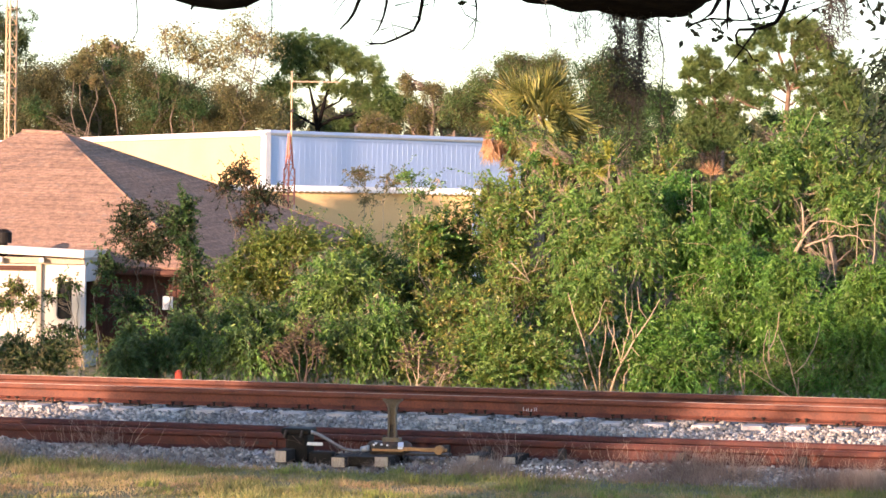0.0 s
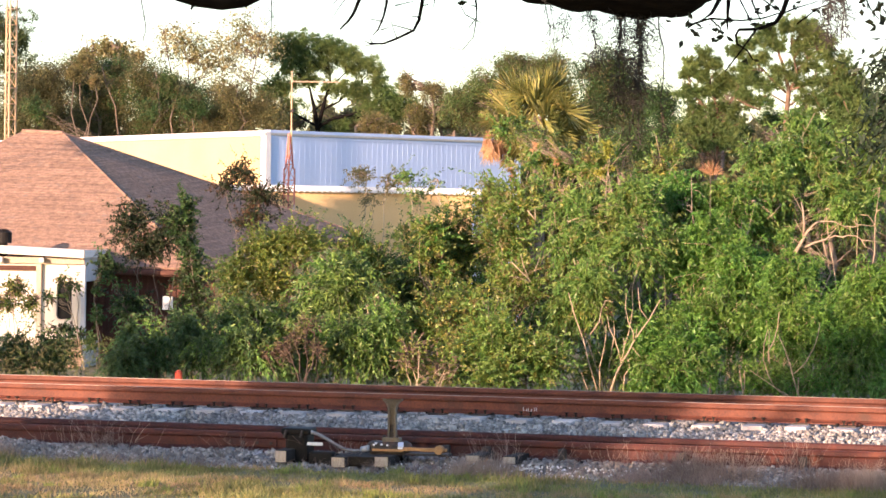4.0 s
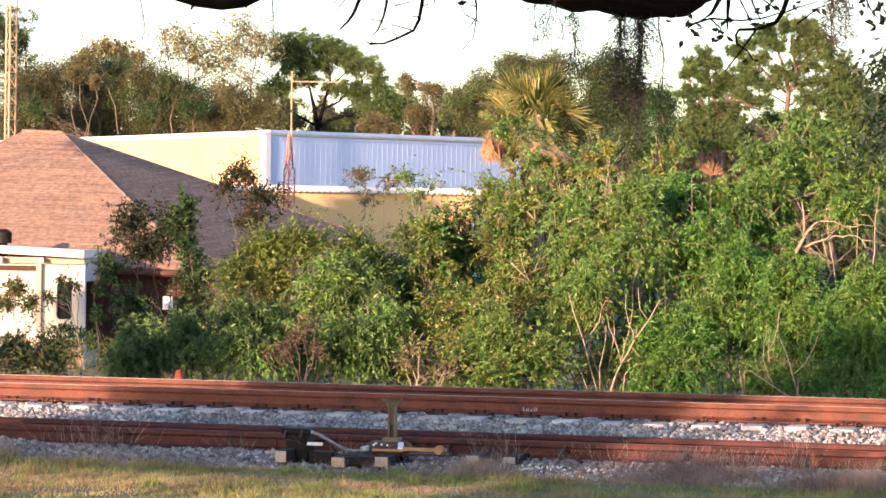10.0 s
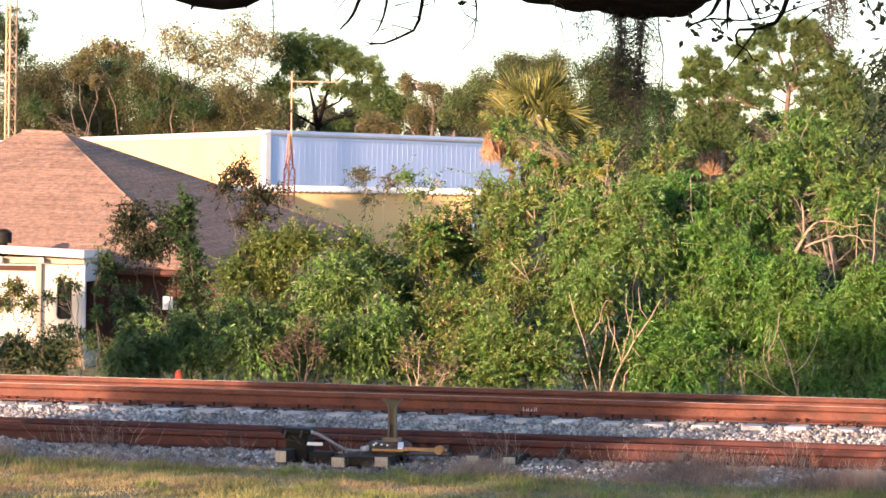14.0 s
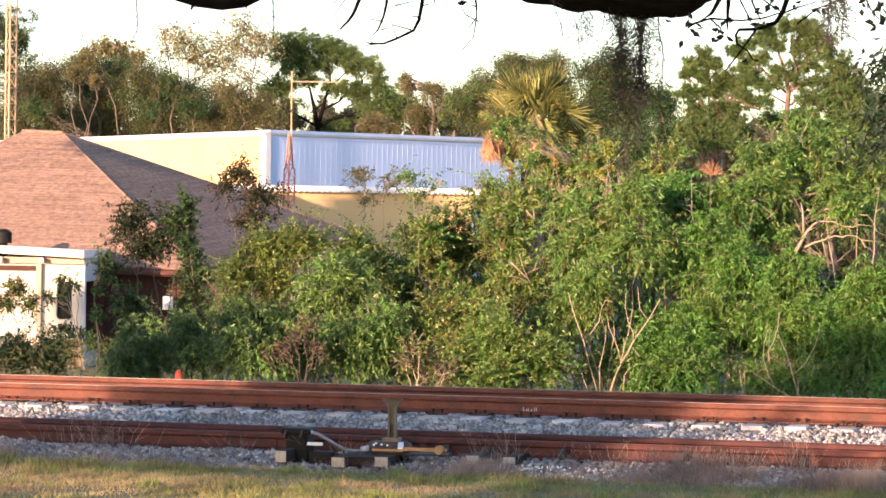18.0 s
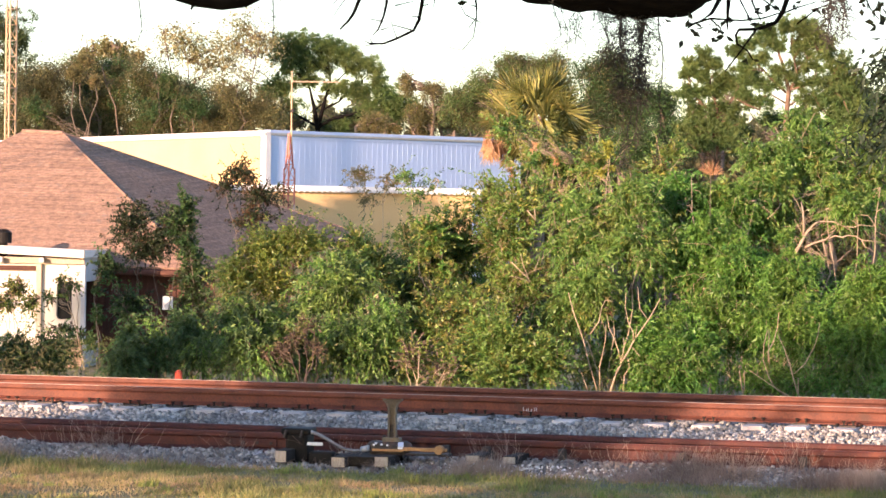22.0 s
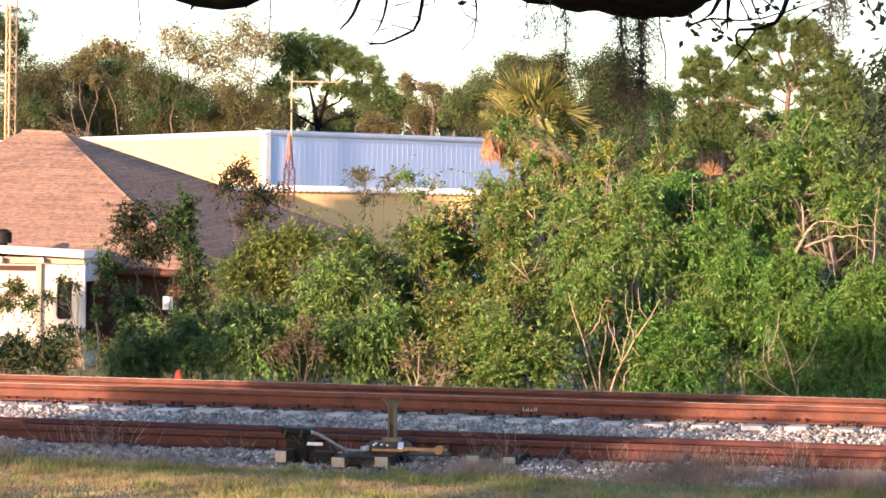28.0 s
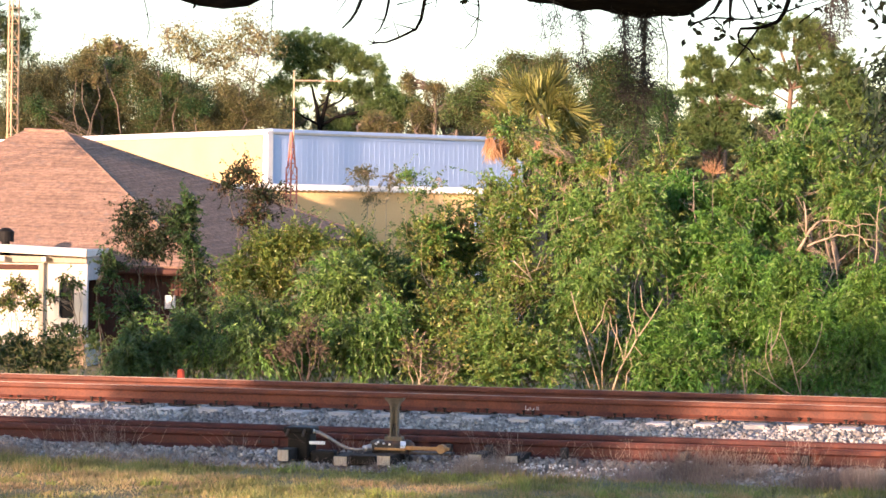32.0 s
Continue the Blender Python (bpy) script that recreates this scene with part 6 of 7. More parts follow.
    pine("open-crowned pine with sunlit limbs", (7.52, 84.00, 3.74), PINE_MID + PINE_MID_LOW, NEEDLE, 51, 620, 0.055, branches=PINE_MID_LIMBS, puff=0.13, length=0.15)
    pine("tall pine with an orange sunlit trunk", (9.15, 82.00, 3.74), PINE_TALL + PINE_TALL_MID + PINE_TALL_LOW, NEEDLE, 52, 1150, 0.085, branches=PINE_TALL_LIMBS, puff=0.13, length=0.15)
    pine("tall pine behind the radio mast", (-16.89, 108.00, 3.73), [(-15.57, 108.00, 9.34, 1.10, 0.50, 0.50), (-16.36, 108.00, 8.93, 1.00, 0.80, 0.80), (-14.96, 108.00, 8.85, 0.50, 0.30, 0.30), (-15.35, 108.00, 8.15, 0.80, 0.60, 0.60)], NEEDLE_DARK, 53, 260, 0.14, BARK, puff=0.25)
    oak("dark oak closing the wood", (12.89, 90.00, 3.91), [(12.85, 90.00, 5.91, 1.00, 1.00, 1.00), (13.84, 90.00, 6.42, 1.00, 1.00, 1.33)], LEAF_DARK, 54, 320)


woods()


def back_row():
    """The second row of trees, standing deeper in the wood."""
    rng = random.Random(5)
    for i in range(13):
        x = -21.0 + i * 3.1 + rng.uniform(-0.5, 0.5)
        y = 108 + rng.uniform(-2, 4)
        h = 7.7 + rng.uniform(-0.4, 0.6) - (0.9 if -2.4 < x < 1.6 else 0) - (1.2 if 6.2 < x < 9.8 else 0)
        lobes = [(x + rng.uniform(-0.8, 0.8), y, h - 0.6, 1.5, 1.3, 1.3), (x - 1.2, y + 0.5, h - 2.0, 1.5, 1.2, 1.3), (x + 1.2, y + 0.3, h - 2.2, 1.5, 1.2, 1.4), (x, y - 0.4, h - 3.6, 1.9, 1.2, 1.5), (x + 0.8, y, h - 5.2, 1.9, 1.2, 1.3)]
        oak("olive oak standing deep in the wood", (x, y, 0.0), lobes, LEAF_OAK_HAZE, 110 + i, 230, (LEAF_UMBER_HAZE, 0.5) if i % 2 else [(LEAF_OCHRE, 0.1), (LEAF_UMBER_HAZE, 0.25)], per=46)


back_row()


def far_wood():
    """The dim wood that closes the gaps below the crowns."""
    rng = np.random.default_rng(60)
    n = 90000
    c = np.stack([rng.uniform(-24, 22, n), rng.uniform(112, 122, n), rng.uniform(-0.3, 7.6, n)], -1)
    c[:, 2] *= 0.85 + 0.12 * np.sin(c[:, 0] * 1.3) + 0.08 * np.sin(c[:, 0] * 3.7)
    d = unit(rng.normal(size=(n, 3)))
    tagged(quads("far_woodland", leaf_tris(c, d, 0.34, 0.16, rng), LEAF_OAK_HAZE), "dim distant woodland undergrowth", "woodland", kind="stuff")


far_wood()


# ---- the cabbage palm ----
def fan(rng, rad, droop, n=20, spread_=105):
    """One fan leaf: pleated blades spread round the end of a stalk, stalk along +x, tips hanging."""
    out = []
    for i in range(n):
        a = radians(-spread_ + 2 * spread_ * i / (n - 1)) + rng.normal() * 0.04
        ln = rad * (0.70 + 0.30 * math.cos(a * 0.6)) * rng.uniform(0.88, 1.08)
        d = np.array([math.cos(a), math.sin(a), 0.18 * abs(math.sin(a))])
        s = np.array([-math.sin(a), math.cos(a), 0])
        z = np.array([0, 0, 0.012 * (1 if i % 2 else -1)])
        m = d * ln * 0.5 + np.array([0, 0, -droop * ln * 0.08]) + z
        e = d * ln * 0.82 + np.array([0, 0, -droop * ln * 0.26])
        tip = d * ln + np.array([0, 0, -droop * ln * 0.5])
        w = max(0.021 * rad, 0.011)
        out.append([s * 0.006, m + s * w, e + s * w * 0.6, tip])
        out.append([-s * 0.006, tip, e - s * w * 0.6, m - s * w])
    return np.array(out)


def palm_leaf(parent, origin, way, stalk, rad, droop, material, rng, label="", wide=105, roll=None, bend=0.0):
    """A stalk along way, and a fan at its end that is bent down from the stalk and rolled about it."""
    x = Vector(way).normalized()
    side = x.cross(Vector((0, 0, 1)))
    side = side.normalized() if side.length > 0.05 else Vector((1, 0, 0))
    up = side.cross(x)
    roll = rng.uniform(0.7, 1.55) * rng.choice([-1, 1]) if roll is None else roll
    hub = np.array(origin) + np.array(x[:]) * stalk
    sd = np.array(side[:]) * 0.012
    o = np.array(origin)
    st = np.array([[o + sd, o - sd, hub - sd * 0.6, hub + sd * 0.6]])
    x = (x * math.cos(bend) - up * math.sin(bend)).normalized()
    up = side.cross(x)
    y = side * math.cos(roll) + up * math.sin(roll)
    z = x.cross(y)
    r = np.array([x[:], y[:], z[:]])
    v = fan(rng, rad, droop, 20, wide) @ r + hub
    quads("palm_leaf", np.concatenate([v, st]), material, parent, label)


def palm():
    rng = np.random.default_rng(71)
    x, y, z = 2.34, 76.00, 5.28
    t = thing("cabbage_palm", pose(x, y, -0.35), "cabbage palm with a round yellow-olive crown and dead skirt", "palm tree")
    h = z + 0.35
    bm = bmesh.new()
    rod(bm, (0, 0, 0), (0, 0, h), 0.19, 0.17, 12)
    part("trunk", bm, BARK, t)
    for i in range(74):
        a = i * 2.4 + rng.uniform(-0.3, 0.3)
        el = radians(72 - i * 1.55 + rng.uniform(-8, 8))
        w = (math.cos(a) * math.cos(el), math.sin(a) * math.cos(el), math.sin(el))
        palm_leaf(t, (0, 0, h - 0.15), w, 0.88 * rng.uniform(0.6, 1.15), 0.70 * rng.uniform(0.8, 1.15), 0.4, FROND, rng, bend=rng.uniform(0.1, 0.6))
    for i in range(12):
        a = rng.uniform(0, 6.28)
        o = (0.35 * math.cos(a), 0.35 * math.sin(a), h - 0.3)
        palm_leaf(t, o, (math.cos(a) * 0.45, math.sin(a) * 0.45, -1), 0.3, 0.6, 0.2, FROND, rng, "", 50)
    xd, yd, zd = 1.05, 75.60, 4.75
    for i in range(13):
        o = (xd - x + rng.uniform(-0.12, 0.35), yd - y + rng.uniform(-0.2, 0.2), zd + 0.35 + rng.uniform(-0.1, 0.3))
        palm_leaf(t, o, (rng.uniform(-0.35, 0.45), rng.uniform(-0.2, 0.1), -1), 0.1, 0.6 * rng.uniform(0.7, 1.1), 0.1, FROND_DEAD, rng, "dead orange-brown hanging palm leaf", 34)
    palm_leaf(t, (xd - x + 0.3, yd - y, zd + 0.75), (-1, -0.2, 0.05), 0.1, 0.5, 0.3, FROND, rng, "", 60, 0.9)
    x2, y2, z2 = 3.90, 44.70, 3.30
    p = thing("dead_palm_leaf", pose(x2, y2, z2), "single dead orange palm leaf caught among the willows", "palm leaf")
    bm = bmesh.new()
    rod(bm, (0, 0, 0), (0, 0, -z2 - 0.25), 0.004, 0.008, 6)
    part("stalk", bm, BARK, p)
    palm_leaf(p, (0, 0, -0.05), (0.05, -0.3, 1), 0.02, 0.24, 0.05, FROND_DEAD, rng, "", 72, 0.35)


palm()


# ---- grass and dry weeds ----
def grass():
    rng = np.random.default_rng(81)
    n = 230000
    u, q = rng.uniform(-8, 7.5, n), rng.uniform(-9.5, -4.9, n)
    patch = np.array([0.6 * noise.noise(Vector((a * 0.55, b * 0.8, 3))) + 0.6 * noise.noise(Vector((a * 3.1, b * 3.1, 8))) for a, b in zip(u, q)])
    tan_patch = np.array([noise.noise(Vector((a * 0.5, b * 1.3, 11))) + 0.45 * noise.noise(Vector((a * 2.3, b * 2.9, 5))) for a, b in zip(u, q)])
    rank = np.where(u < -1.4, 0.75, 0.25) * np.array([0.4 + noise.noise(Vector((a * 0.9, 7, 2))) for a in u]) * np.clip(1.2 - np.abs(q + 5.35) * 2.2, 0, 1)
    edge = np.clip((np.interp(u, [-1.8, -1.2, 1.6, 2.4], [-5.06, -5.02, -5.02, -5.14]) - q) / 0.4, 0.0, 1.0)
    keep = rng.random(n) < np.clip(0.75 + patch * 0.8, 0.4, 1) * (0.15 + 0.85 * edge)
    u, q, patch, tan_patch, rank = u[keep], q[keep], patch[keep], tan_patch[keep], rank[keep]
    k = len(u)
    p = np.array(ORIGIN)[None] + u[:, None] * np.array(ALONG)[None] + q[:, None] * np.array(ACROSS)[None]
    p[:, 2] = np.array([ground_at(a, b) for a, b in zip(p, q)]) - 0.012
    d = unit(np.stack([rng.normal(0, 0.6, k), rng.normal(0, 0.6, k), np.ones(k)], -1))
    ln = (0.03 + 0.075 * np.clip(patch + 0.2, 0, 1) + 0.14 * np.clip(rank, 0, 1)) * rng.uniform(0.5, 1.5, k)
    side = unit(np.cross(d, rng.normal(size=(k, 3)))) * 0.0062
    v = np.stack([p - side, p + side, p + d * ln[:, None]], axis=1)
    # tan blades gather in patches that stand in for sunlight on the lawn
    dry = tan_patch + rng.normal(0, 0.16, k) > -0.04 + 0.6 * np.clip(rank, 0, 1) + 0.22 * np.clip(u, 0, 1)
    tagged(quads("grass", v[~dry], GRASS), "short patchy green grass before the tracks", "grass", kind="stuff")
    tagged(quads("parched_grass", v[dry], GRASS_SUNLIT), "dry tan and yellow grass before the tracks, sunlit patches in its colour", "grass", kind="stuff")
    # yellow-green tufts stand here and there in the lawn
    m = 70
    for i in range(m):
        u0, q0 = rng.uniform(-7, 7), rng.uniform(-7.6, -5.1)
        c = np.array(ORIGIN + ALONG * u0 + ACROSS * q0)
        c[2] = ground_at(c, q0) - 0.01
        n0 = int(rng.integers(18, 46))
        f = np.repeat(c[None], n0, axis=0) + rng.normal(size=(n0, 3)) * np.array([0.035, 0.035, 0.0])
        w = unit(np.stack([rng.normal(0, 0.35, n0), rng.normal(0, 0.35, n0), np.ones(n0)], -1))
        t = thing("grass_tuft", pose(0, 0, 0), "upright yellow-green tuft of grass in the lawn", "grass tuft", "tufts in the lawn")
        t.location = c
        tagged(quads("tuft", leaf_quads(f - c, w, rng.uniform(0.05, 0.11), 0.009, rng, 0.05), GRASS_TUFT, t), kind="stuff")


grass()


def undergrowth():
    """Low weeds and grass at the foot of the shrubs."""
    rng = np.random.default_rng(83)
    n = 75000
    u, q = rng.uniform(-11, 11, n), rng.uniform(3.6, 9.0, n)
    p = np.array(ORIGIN)[None] + u[:, None] * np.array(ALONG)[None] + q[:, None] * np.array(ACROSS)[None]
    p[:, 2] = np.array([ground_height(b) for b in q]) + rng.uniform(0, 0.42, n) * (0.7 + 0.3 * np.sin(u * 2.3)) * np.clip((q - 3.2) / 1.5, 0.2, 1)
    d = unit(np.stack([rng.normal(0, 0.6, n), rng.normal(0, 0.6, n), np.ones(n) * 0.9], -1))
    m = 32000
    u, q = rng.uniform(-12, 13, m), rng.uniform(9.0, 12.5, m)
    p2 = np.array(ORIGIN)[None] + u[:, None] * np.array(ALONG)[None] + q[:, None] * np.array(ACROSS)[None]
    p2[:, 2] = -0.3 + rng.uniform(0, 1.0, m)
    p, d = np.concatenate([p, p2]), np.concatenate([d, unit(rng.normal(size=(m, 3)))])
    tagged(quads("undergrowth", leaf_tris(p, d, 0.10, 0.008, rng), GRASS_TALL), "low tangled weeds and grass at the foot of the shrubs", "undergrowth", kind="stuff")


undergrowth()


def fringe():
    """Dry grass gone to seed between the ballast and the lawn."""
    rng = np.random.default_rng(84)
    n = 110000
    u, q = rng.uniform(-7.5, 7, n), -5.04 + rng.normal(0, 0.15, n)
    thick = np.array([noise.noise(Vector((a * 0.8, 5, 1))) + 0.5 * noise.noise(Vector((a * 2.7, 2, 4))) for a in u])
    keep = rng.random(n) < np.clip(0.35 + thick * 1.3, 0.03, 1) * np.where(u > -1.6, np.where(u < 2.0, 0.05, 0.6), 1.5)
    u, q, thick = u[keep], q[keep], thick[keep]
    k = len(u)
    p = np.array(ORIGIN)[None] + u[:, None] * np.array(ALONG)[None] + q[:, None] * np.array(ACROSS)[None]
    p[:, 2] = np.array([ground_at(a, b) for a, b in zip(p, q)]) - 0.012
    d = unit(np.stack([rng.normal(0, 0.5, k), rng.normal(0, 0.4, k), np.ones(k)], -1))
    ln = (0.08 + 0.13 * np.clip(thick + 0.4, 0, 1)) * rng.uniform(0.5, 1.4, k)
    side = unit(np.cross(d, rng.normal(size=(k, 3)))) * 0.003
    v = np.stack([p - side, p + side, p + d * ln[:, None]], axis=1)
    tagged(quads("dry_grass", v, STRAW), "fringe of dry purplish-brown grass along the ballast", "dry grass", kind="stuff")


fringe()


def blossoms():
    """Tiny white flowers scattered in the dry grass."""
    rng = np.random.default_rng(85)
    n = 240
    u, q = rng.normal(2.6, 0.55, n), rng.uniform(-5.15, -4.6, n)
    p = np.array(ORIGIN)[None] + u[:, None] * np.array(ALONG)[None] + q[:, None] * np.array(ACROSS)[None]
    p[:, 2] = np.array([ground_at(a, b) for a, b in zip(p, q)]) + rng.uniform(0.02, 0.12, n)
    c = np.repeat(p, 5, axis=0)
    tagged(quads("wildflower", leaf_tris(c, unit(rng.normal(size=c.shape)), 0.013, 0.014, rng), WHITE), "tiny white wildflowers in the dry grass", "wildflowers", kind="stuff")


blossoms()


def weeds():
    rng = np.random.default_rng(82)
    spots = [(-1.87, -4.25, 0.40, 75, 0.36), (-3.0, -4.9, 0.9, 120, 0.2), (-0.35, -4.35, 0.14, 14, 0.28), (0.75, -4.5, 0.16, 26, 0.3), (2.17, -4.4, 0.22, 40, 0.38), (2.79, -4.3, 0.16, 14, 0.3),
             (3.22, -4.35, 0.2, 16, 0.32), (4.2, -4.75, 0.62, 380, 0.30), (3.3, -4.9, 1.1, 90, 0.16), (4.99, -4.4, 0.1, 26, 0.42), (5.5, -4.6, 0.7, 70, 0.26), (-1.5, -5.05, 1.4, 140, 0.14), (-4.4, -5.0, 0.8, 120, 0.18), (1.2, -5.1, 1.2, 70, 0.1)]
    for i, (u, q, wide, n, tall) in enumerate(spots):
        base = ORIGIN + ALONG * u + ACROSS * q
        t = thing("weed_clump", pose(base.x, base.y, ground_height(q) - 0.02), "dry straw-coloured weeds growing beside the siding", "weeds", "dry weeds along the siding")
        lines = []
        for _ in range(n):
            o = ALONG * rng.normal() * wide * 0.5 + ACROSS * rng.normal() * 0.12
            h = tall * rng.uniform(0.5, 1.25)
            tip = (o.x + rng.normal() * h * 0.35, o.y + rng.normal() * h * 0.3, h)
            ln = wander((o.x, o.y, 0), tip, rng, 4, 0.05)
            lines.append((ln, 0.0026, 0.0013))
            for _ in range(3):
                p = ln[rng.integers(1, 4)]
                lines.append((wander(p, (p[0] + rng.normal() * 0.06, p[1] + rng.normal() * 0.06, p[2] + rng.uniform(0.02, 0.1)), rng, 2, 0.05), 0.0015, 0.0008))
        tagged(put("dry_straw", *tubes(lines, 3), STRAW, t), kind="stuff")


weeds()


# ---- the oak that overhangs the camera's view ----
def oak_near():
    rng = np.random.default_rng(91)
    bx, by = 5.6, 11.6
    t = thing("live_oak", pose(bx, by, 0.0), "old live oak with a low dark bough reaching across", "tree")
    off = np.array([bx, by, 0.0])

    def rel(*p):
        return tuple(np.array(p) - off)
    put("trunk", *tubes([([(0, 0, -0.1), (0.05, 0, 1.2), (-0.1, 0, 2.6), (-0.3, 0.1, 4.0), (-0.2, 0.2, 6.5)], 0.55, 0.3)], 12), SHADEBARK, t, smooth=True)
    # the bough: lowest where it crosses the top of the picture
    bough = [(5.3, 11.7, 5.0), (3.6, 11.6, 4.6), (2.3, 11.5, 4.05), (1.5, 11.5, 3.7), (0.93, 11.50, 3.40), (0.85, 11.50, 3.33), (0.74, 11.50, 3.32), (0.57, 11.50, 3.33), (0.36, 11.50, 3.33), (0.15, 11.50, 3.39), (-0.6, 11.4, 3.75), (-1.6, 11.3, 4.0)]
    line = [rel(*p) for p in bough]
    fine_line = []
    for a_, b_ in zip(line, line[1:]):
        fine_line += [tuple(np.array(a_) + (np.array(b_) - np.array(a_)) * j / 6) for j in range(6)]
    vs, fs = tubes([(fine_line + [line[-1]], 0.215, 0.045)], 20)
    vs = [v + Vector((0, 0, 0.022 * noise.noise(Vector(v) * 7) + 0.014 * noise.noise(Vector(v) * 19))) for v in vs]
    put("bough", vs, fs, SHADEBARK, t, "dark thick bough", True)
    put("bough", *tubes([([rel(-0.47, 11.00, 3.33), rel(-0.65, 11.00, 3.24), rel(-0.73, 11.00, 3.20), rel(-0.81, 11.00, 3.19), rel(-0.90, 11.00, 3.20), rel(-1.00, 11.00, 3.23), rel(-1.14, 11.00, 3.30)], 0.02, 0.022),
                      ([rel(-0.90, 11.00, 3.20), rel(-0.91, 11.00, 3.19), rel(-0.92, 11.00, 3.17)], 0.009, 0.004)], 8), SHADEBARK, t, "dark curved branch", True)
    # bare hanging twigs
    tw = [[(-0.31, 11.20, 3.27), (-0.32, 11.20, 3.23), (-0.34, 11.20, 3.18), (-0.36, 11.20, 3.15), (-0.39, 11.20, 3.12)],
          [(-0.22, 11.20, 3.27), (-0.22, 11.20, 3.22), (-0.23, 11.20, 3.17), (-0.25, 11.20, 3.12), (-0.27, 11.20, 3.10)],
          [(-0.08, 11.20, 3.27), (-0.09, 11.20, 3.22), (-0.10, 11.20, 3.16), (-0.12, 11.20, 3.12), (-0.18, 11.20, 3.09), (-0.23, 11.20, 3.07), (-0.28, 11.20, 3.07)],
          [(0.10, 11.20, 3.27), (0.11, 11.20, 3.21), (0.11, 11.20, 3.17), (0.08, 11.20, 3.13)]]
    rad = [(0.0085, 0.0035), (0.0065, 0.002), (0.0078, 0.0032), (0.0045, 0.0018)]
    fine = [[(-0.35, 11.20, 3.25), (-0.38, 11.20, 3.22), (-0.42, 11.20, 3.16)], [(-0.38, 11.20, 3.25), (-0.42, 11.20, 3.21)], [(-0.23, 11.20, 3.15), (-0.28, 11.20, 3.16)], [(-0.24, 11.20, 3.12), (-0.21, 11.20, 3.13)],
            [(-0.12, 11.20, 3.12), (-0.20, 11.20, 3.14), (-0.21, 11.20, 3.18)], [(-0.18, 11.20, 3.09), (-0.20, 11.20, 3.14)], [(-0.28, 11.20, 3.07), (-0.30, 11.20, 3.08)], [(-0.27, 11.20, 3.07), (-0.28, 11.20, 3.09)], [(-0.25, 11.20, 3.07), (-0.30, 11.20, 3.06)],
            [(-0.10, 11.20, 3.17), (-0.13, 11.20, 3.17)], [(-0.09, 11.20, 3.21), (-0.06, 11.20, 3.22)], [(-0.19, 11.20, 3.21), (-0.11, 11.20, 3.23)], [(-0.04, 11.20, 3.25), (-0.05, 11.20, 3.20)],
            [(0.11, 11.20, 3.17), (0.10, 11.20, 3.10), (0.06, 11.20, 3.05), (0.01, 11.20, 3.06)], [(0.11, 11.20, 3.16), (0.07, 11.20, 3.18), (0.04, 11.20, 3.23)], [(0.11, 11.20, 3.16), (0.13, 11.20, 3.15)], [(0.11, 11.20, 3.21), (0.08, 11.20, 3.22)]]
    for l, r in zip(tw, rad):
        put("hanging_twig", *tubes([([rel(*p) for p in l], *r)], 7), SHADEBARK, t, "bare hanging twig", True)
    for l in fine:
        put("fine_twig", *tubes([([rel(*p) for p in l], 0.0027, 0.0012)], 4), SHADEBARK, t)
    # leafy spray right of the bough
    sp = [[(1.232, 11.00, 3.262), (1.209, 11.00, 3.192), (1.185, 11.00, 3.155), (1.145, 11.00, 3.138), (1.113, 11.00, 3.130), (1.052, 11.00, 3.127), (1.042, 11.00, 3.106), (1.048, 11.00, 3.076), (1.085, 11.00, 3.052), (1.106, 11.00, 3.018)],
          [(1.113, 11.00, 3.126), (1.065, 11.00, 3.056), (1.005, 11.00, 2.976)],
          [(1.015, 11.00, 3.250), (1.012, 11.00, 3.193), (1.011, 11.00, 3.126)],
          [(0.989, 11.00, 3.250), (0.955, 11.00, 3.186), (0.929, 11.00, 3.166)],
          [(0.860, 11.00, 3.136), (0.949, 11.00, 3.166), (1.063, 11.00, 3.160), (1.144, 11.00, 3.171), (1.199, 11.00, 3.190)],
          [(1.090, 11.00, 3.252), (1.111, 11.00, 3.201), (1.132, 11.00, 3.161)]]
    sp_fine = [[(1.213, 11.00, 3.190), (1.266, 11.00, 3.211), (1.335, 11.00, 3.233)],
               [(1.261, 11.00, 3.150), (1.335, 11.00, 3.208), (1.402, 11.00, 3.236)],
               [(1.050, 11.00, 3.245), (1.077, 11.00, 3.194), (1.092, 11.00, 3.168)],
               [(0.929, 11.00, 3.166), (0.885, 11.00, 3.141), (0.864, 11.00, 3.126)],
               [(1.117, 11.00, 3.252), (1.168, 11.00, 3.216), (1.209, 11.00, 3.192)],
               [(0.949, 11.00, 3.166), (0.986, 11.00, 3.132), (0.993, 11.00, 3.108)],
               [(1.503, 11.00, 3.258), (1.524, 11.00, 3.211), (1.557, 11.00, 3.171)],
               [(1.401, 11.00, 3.256), (1.432, 11.00, 3.230)]]
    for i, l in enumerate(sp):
        put("leafy_twig", *tubes([([rel(*p) for p in l], 0.0095 if i in (0, 2, 3) else 0.0045, 0.0024)], 6), SHADEBARK, t, "", True)
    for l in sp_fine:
        put("leafy_twig", *tubes([([rel(*p) for p in l], 0.0035, 0.0018)], 5), SHADEBARK, t, "", True)
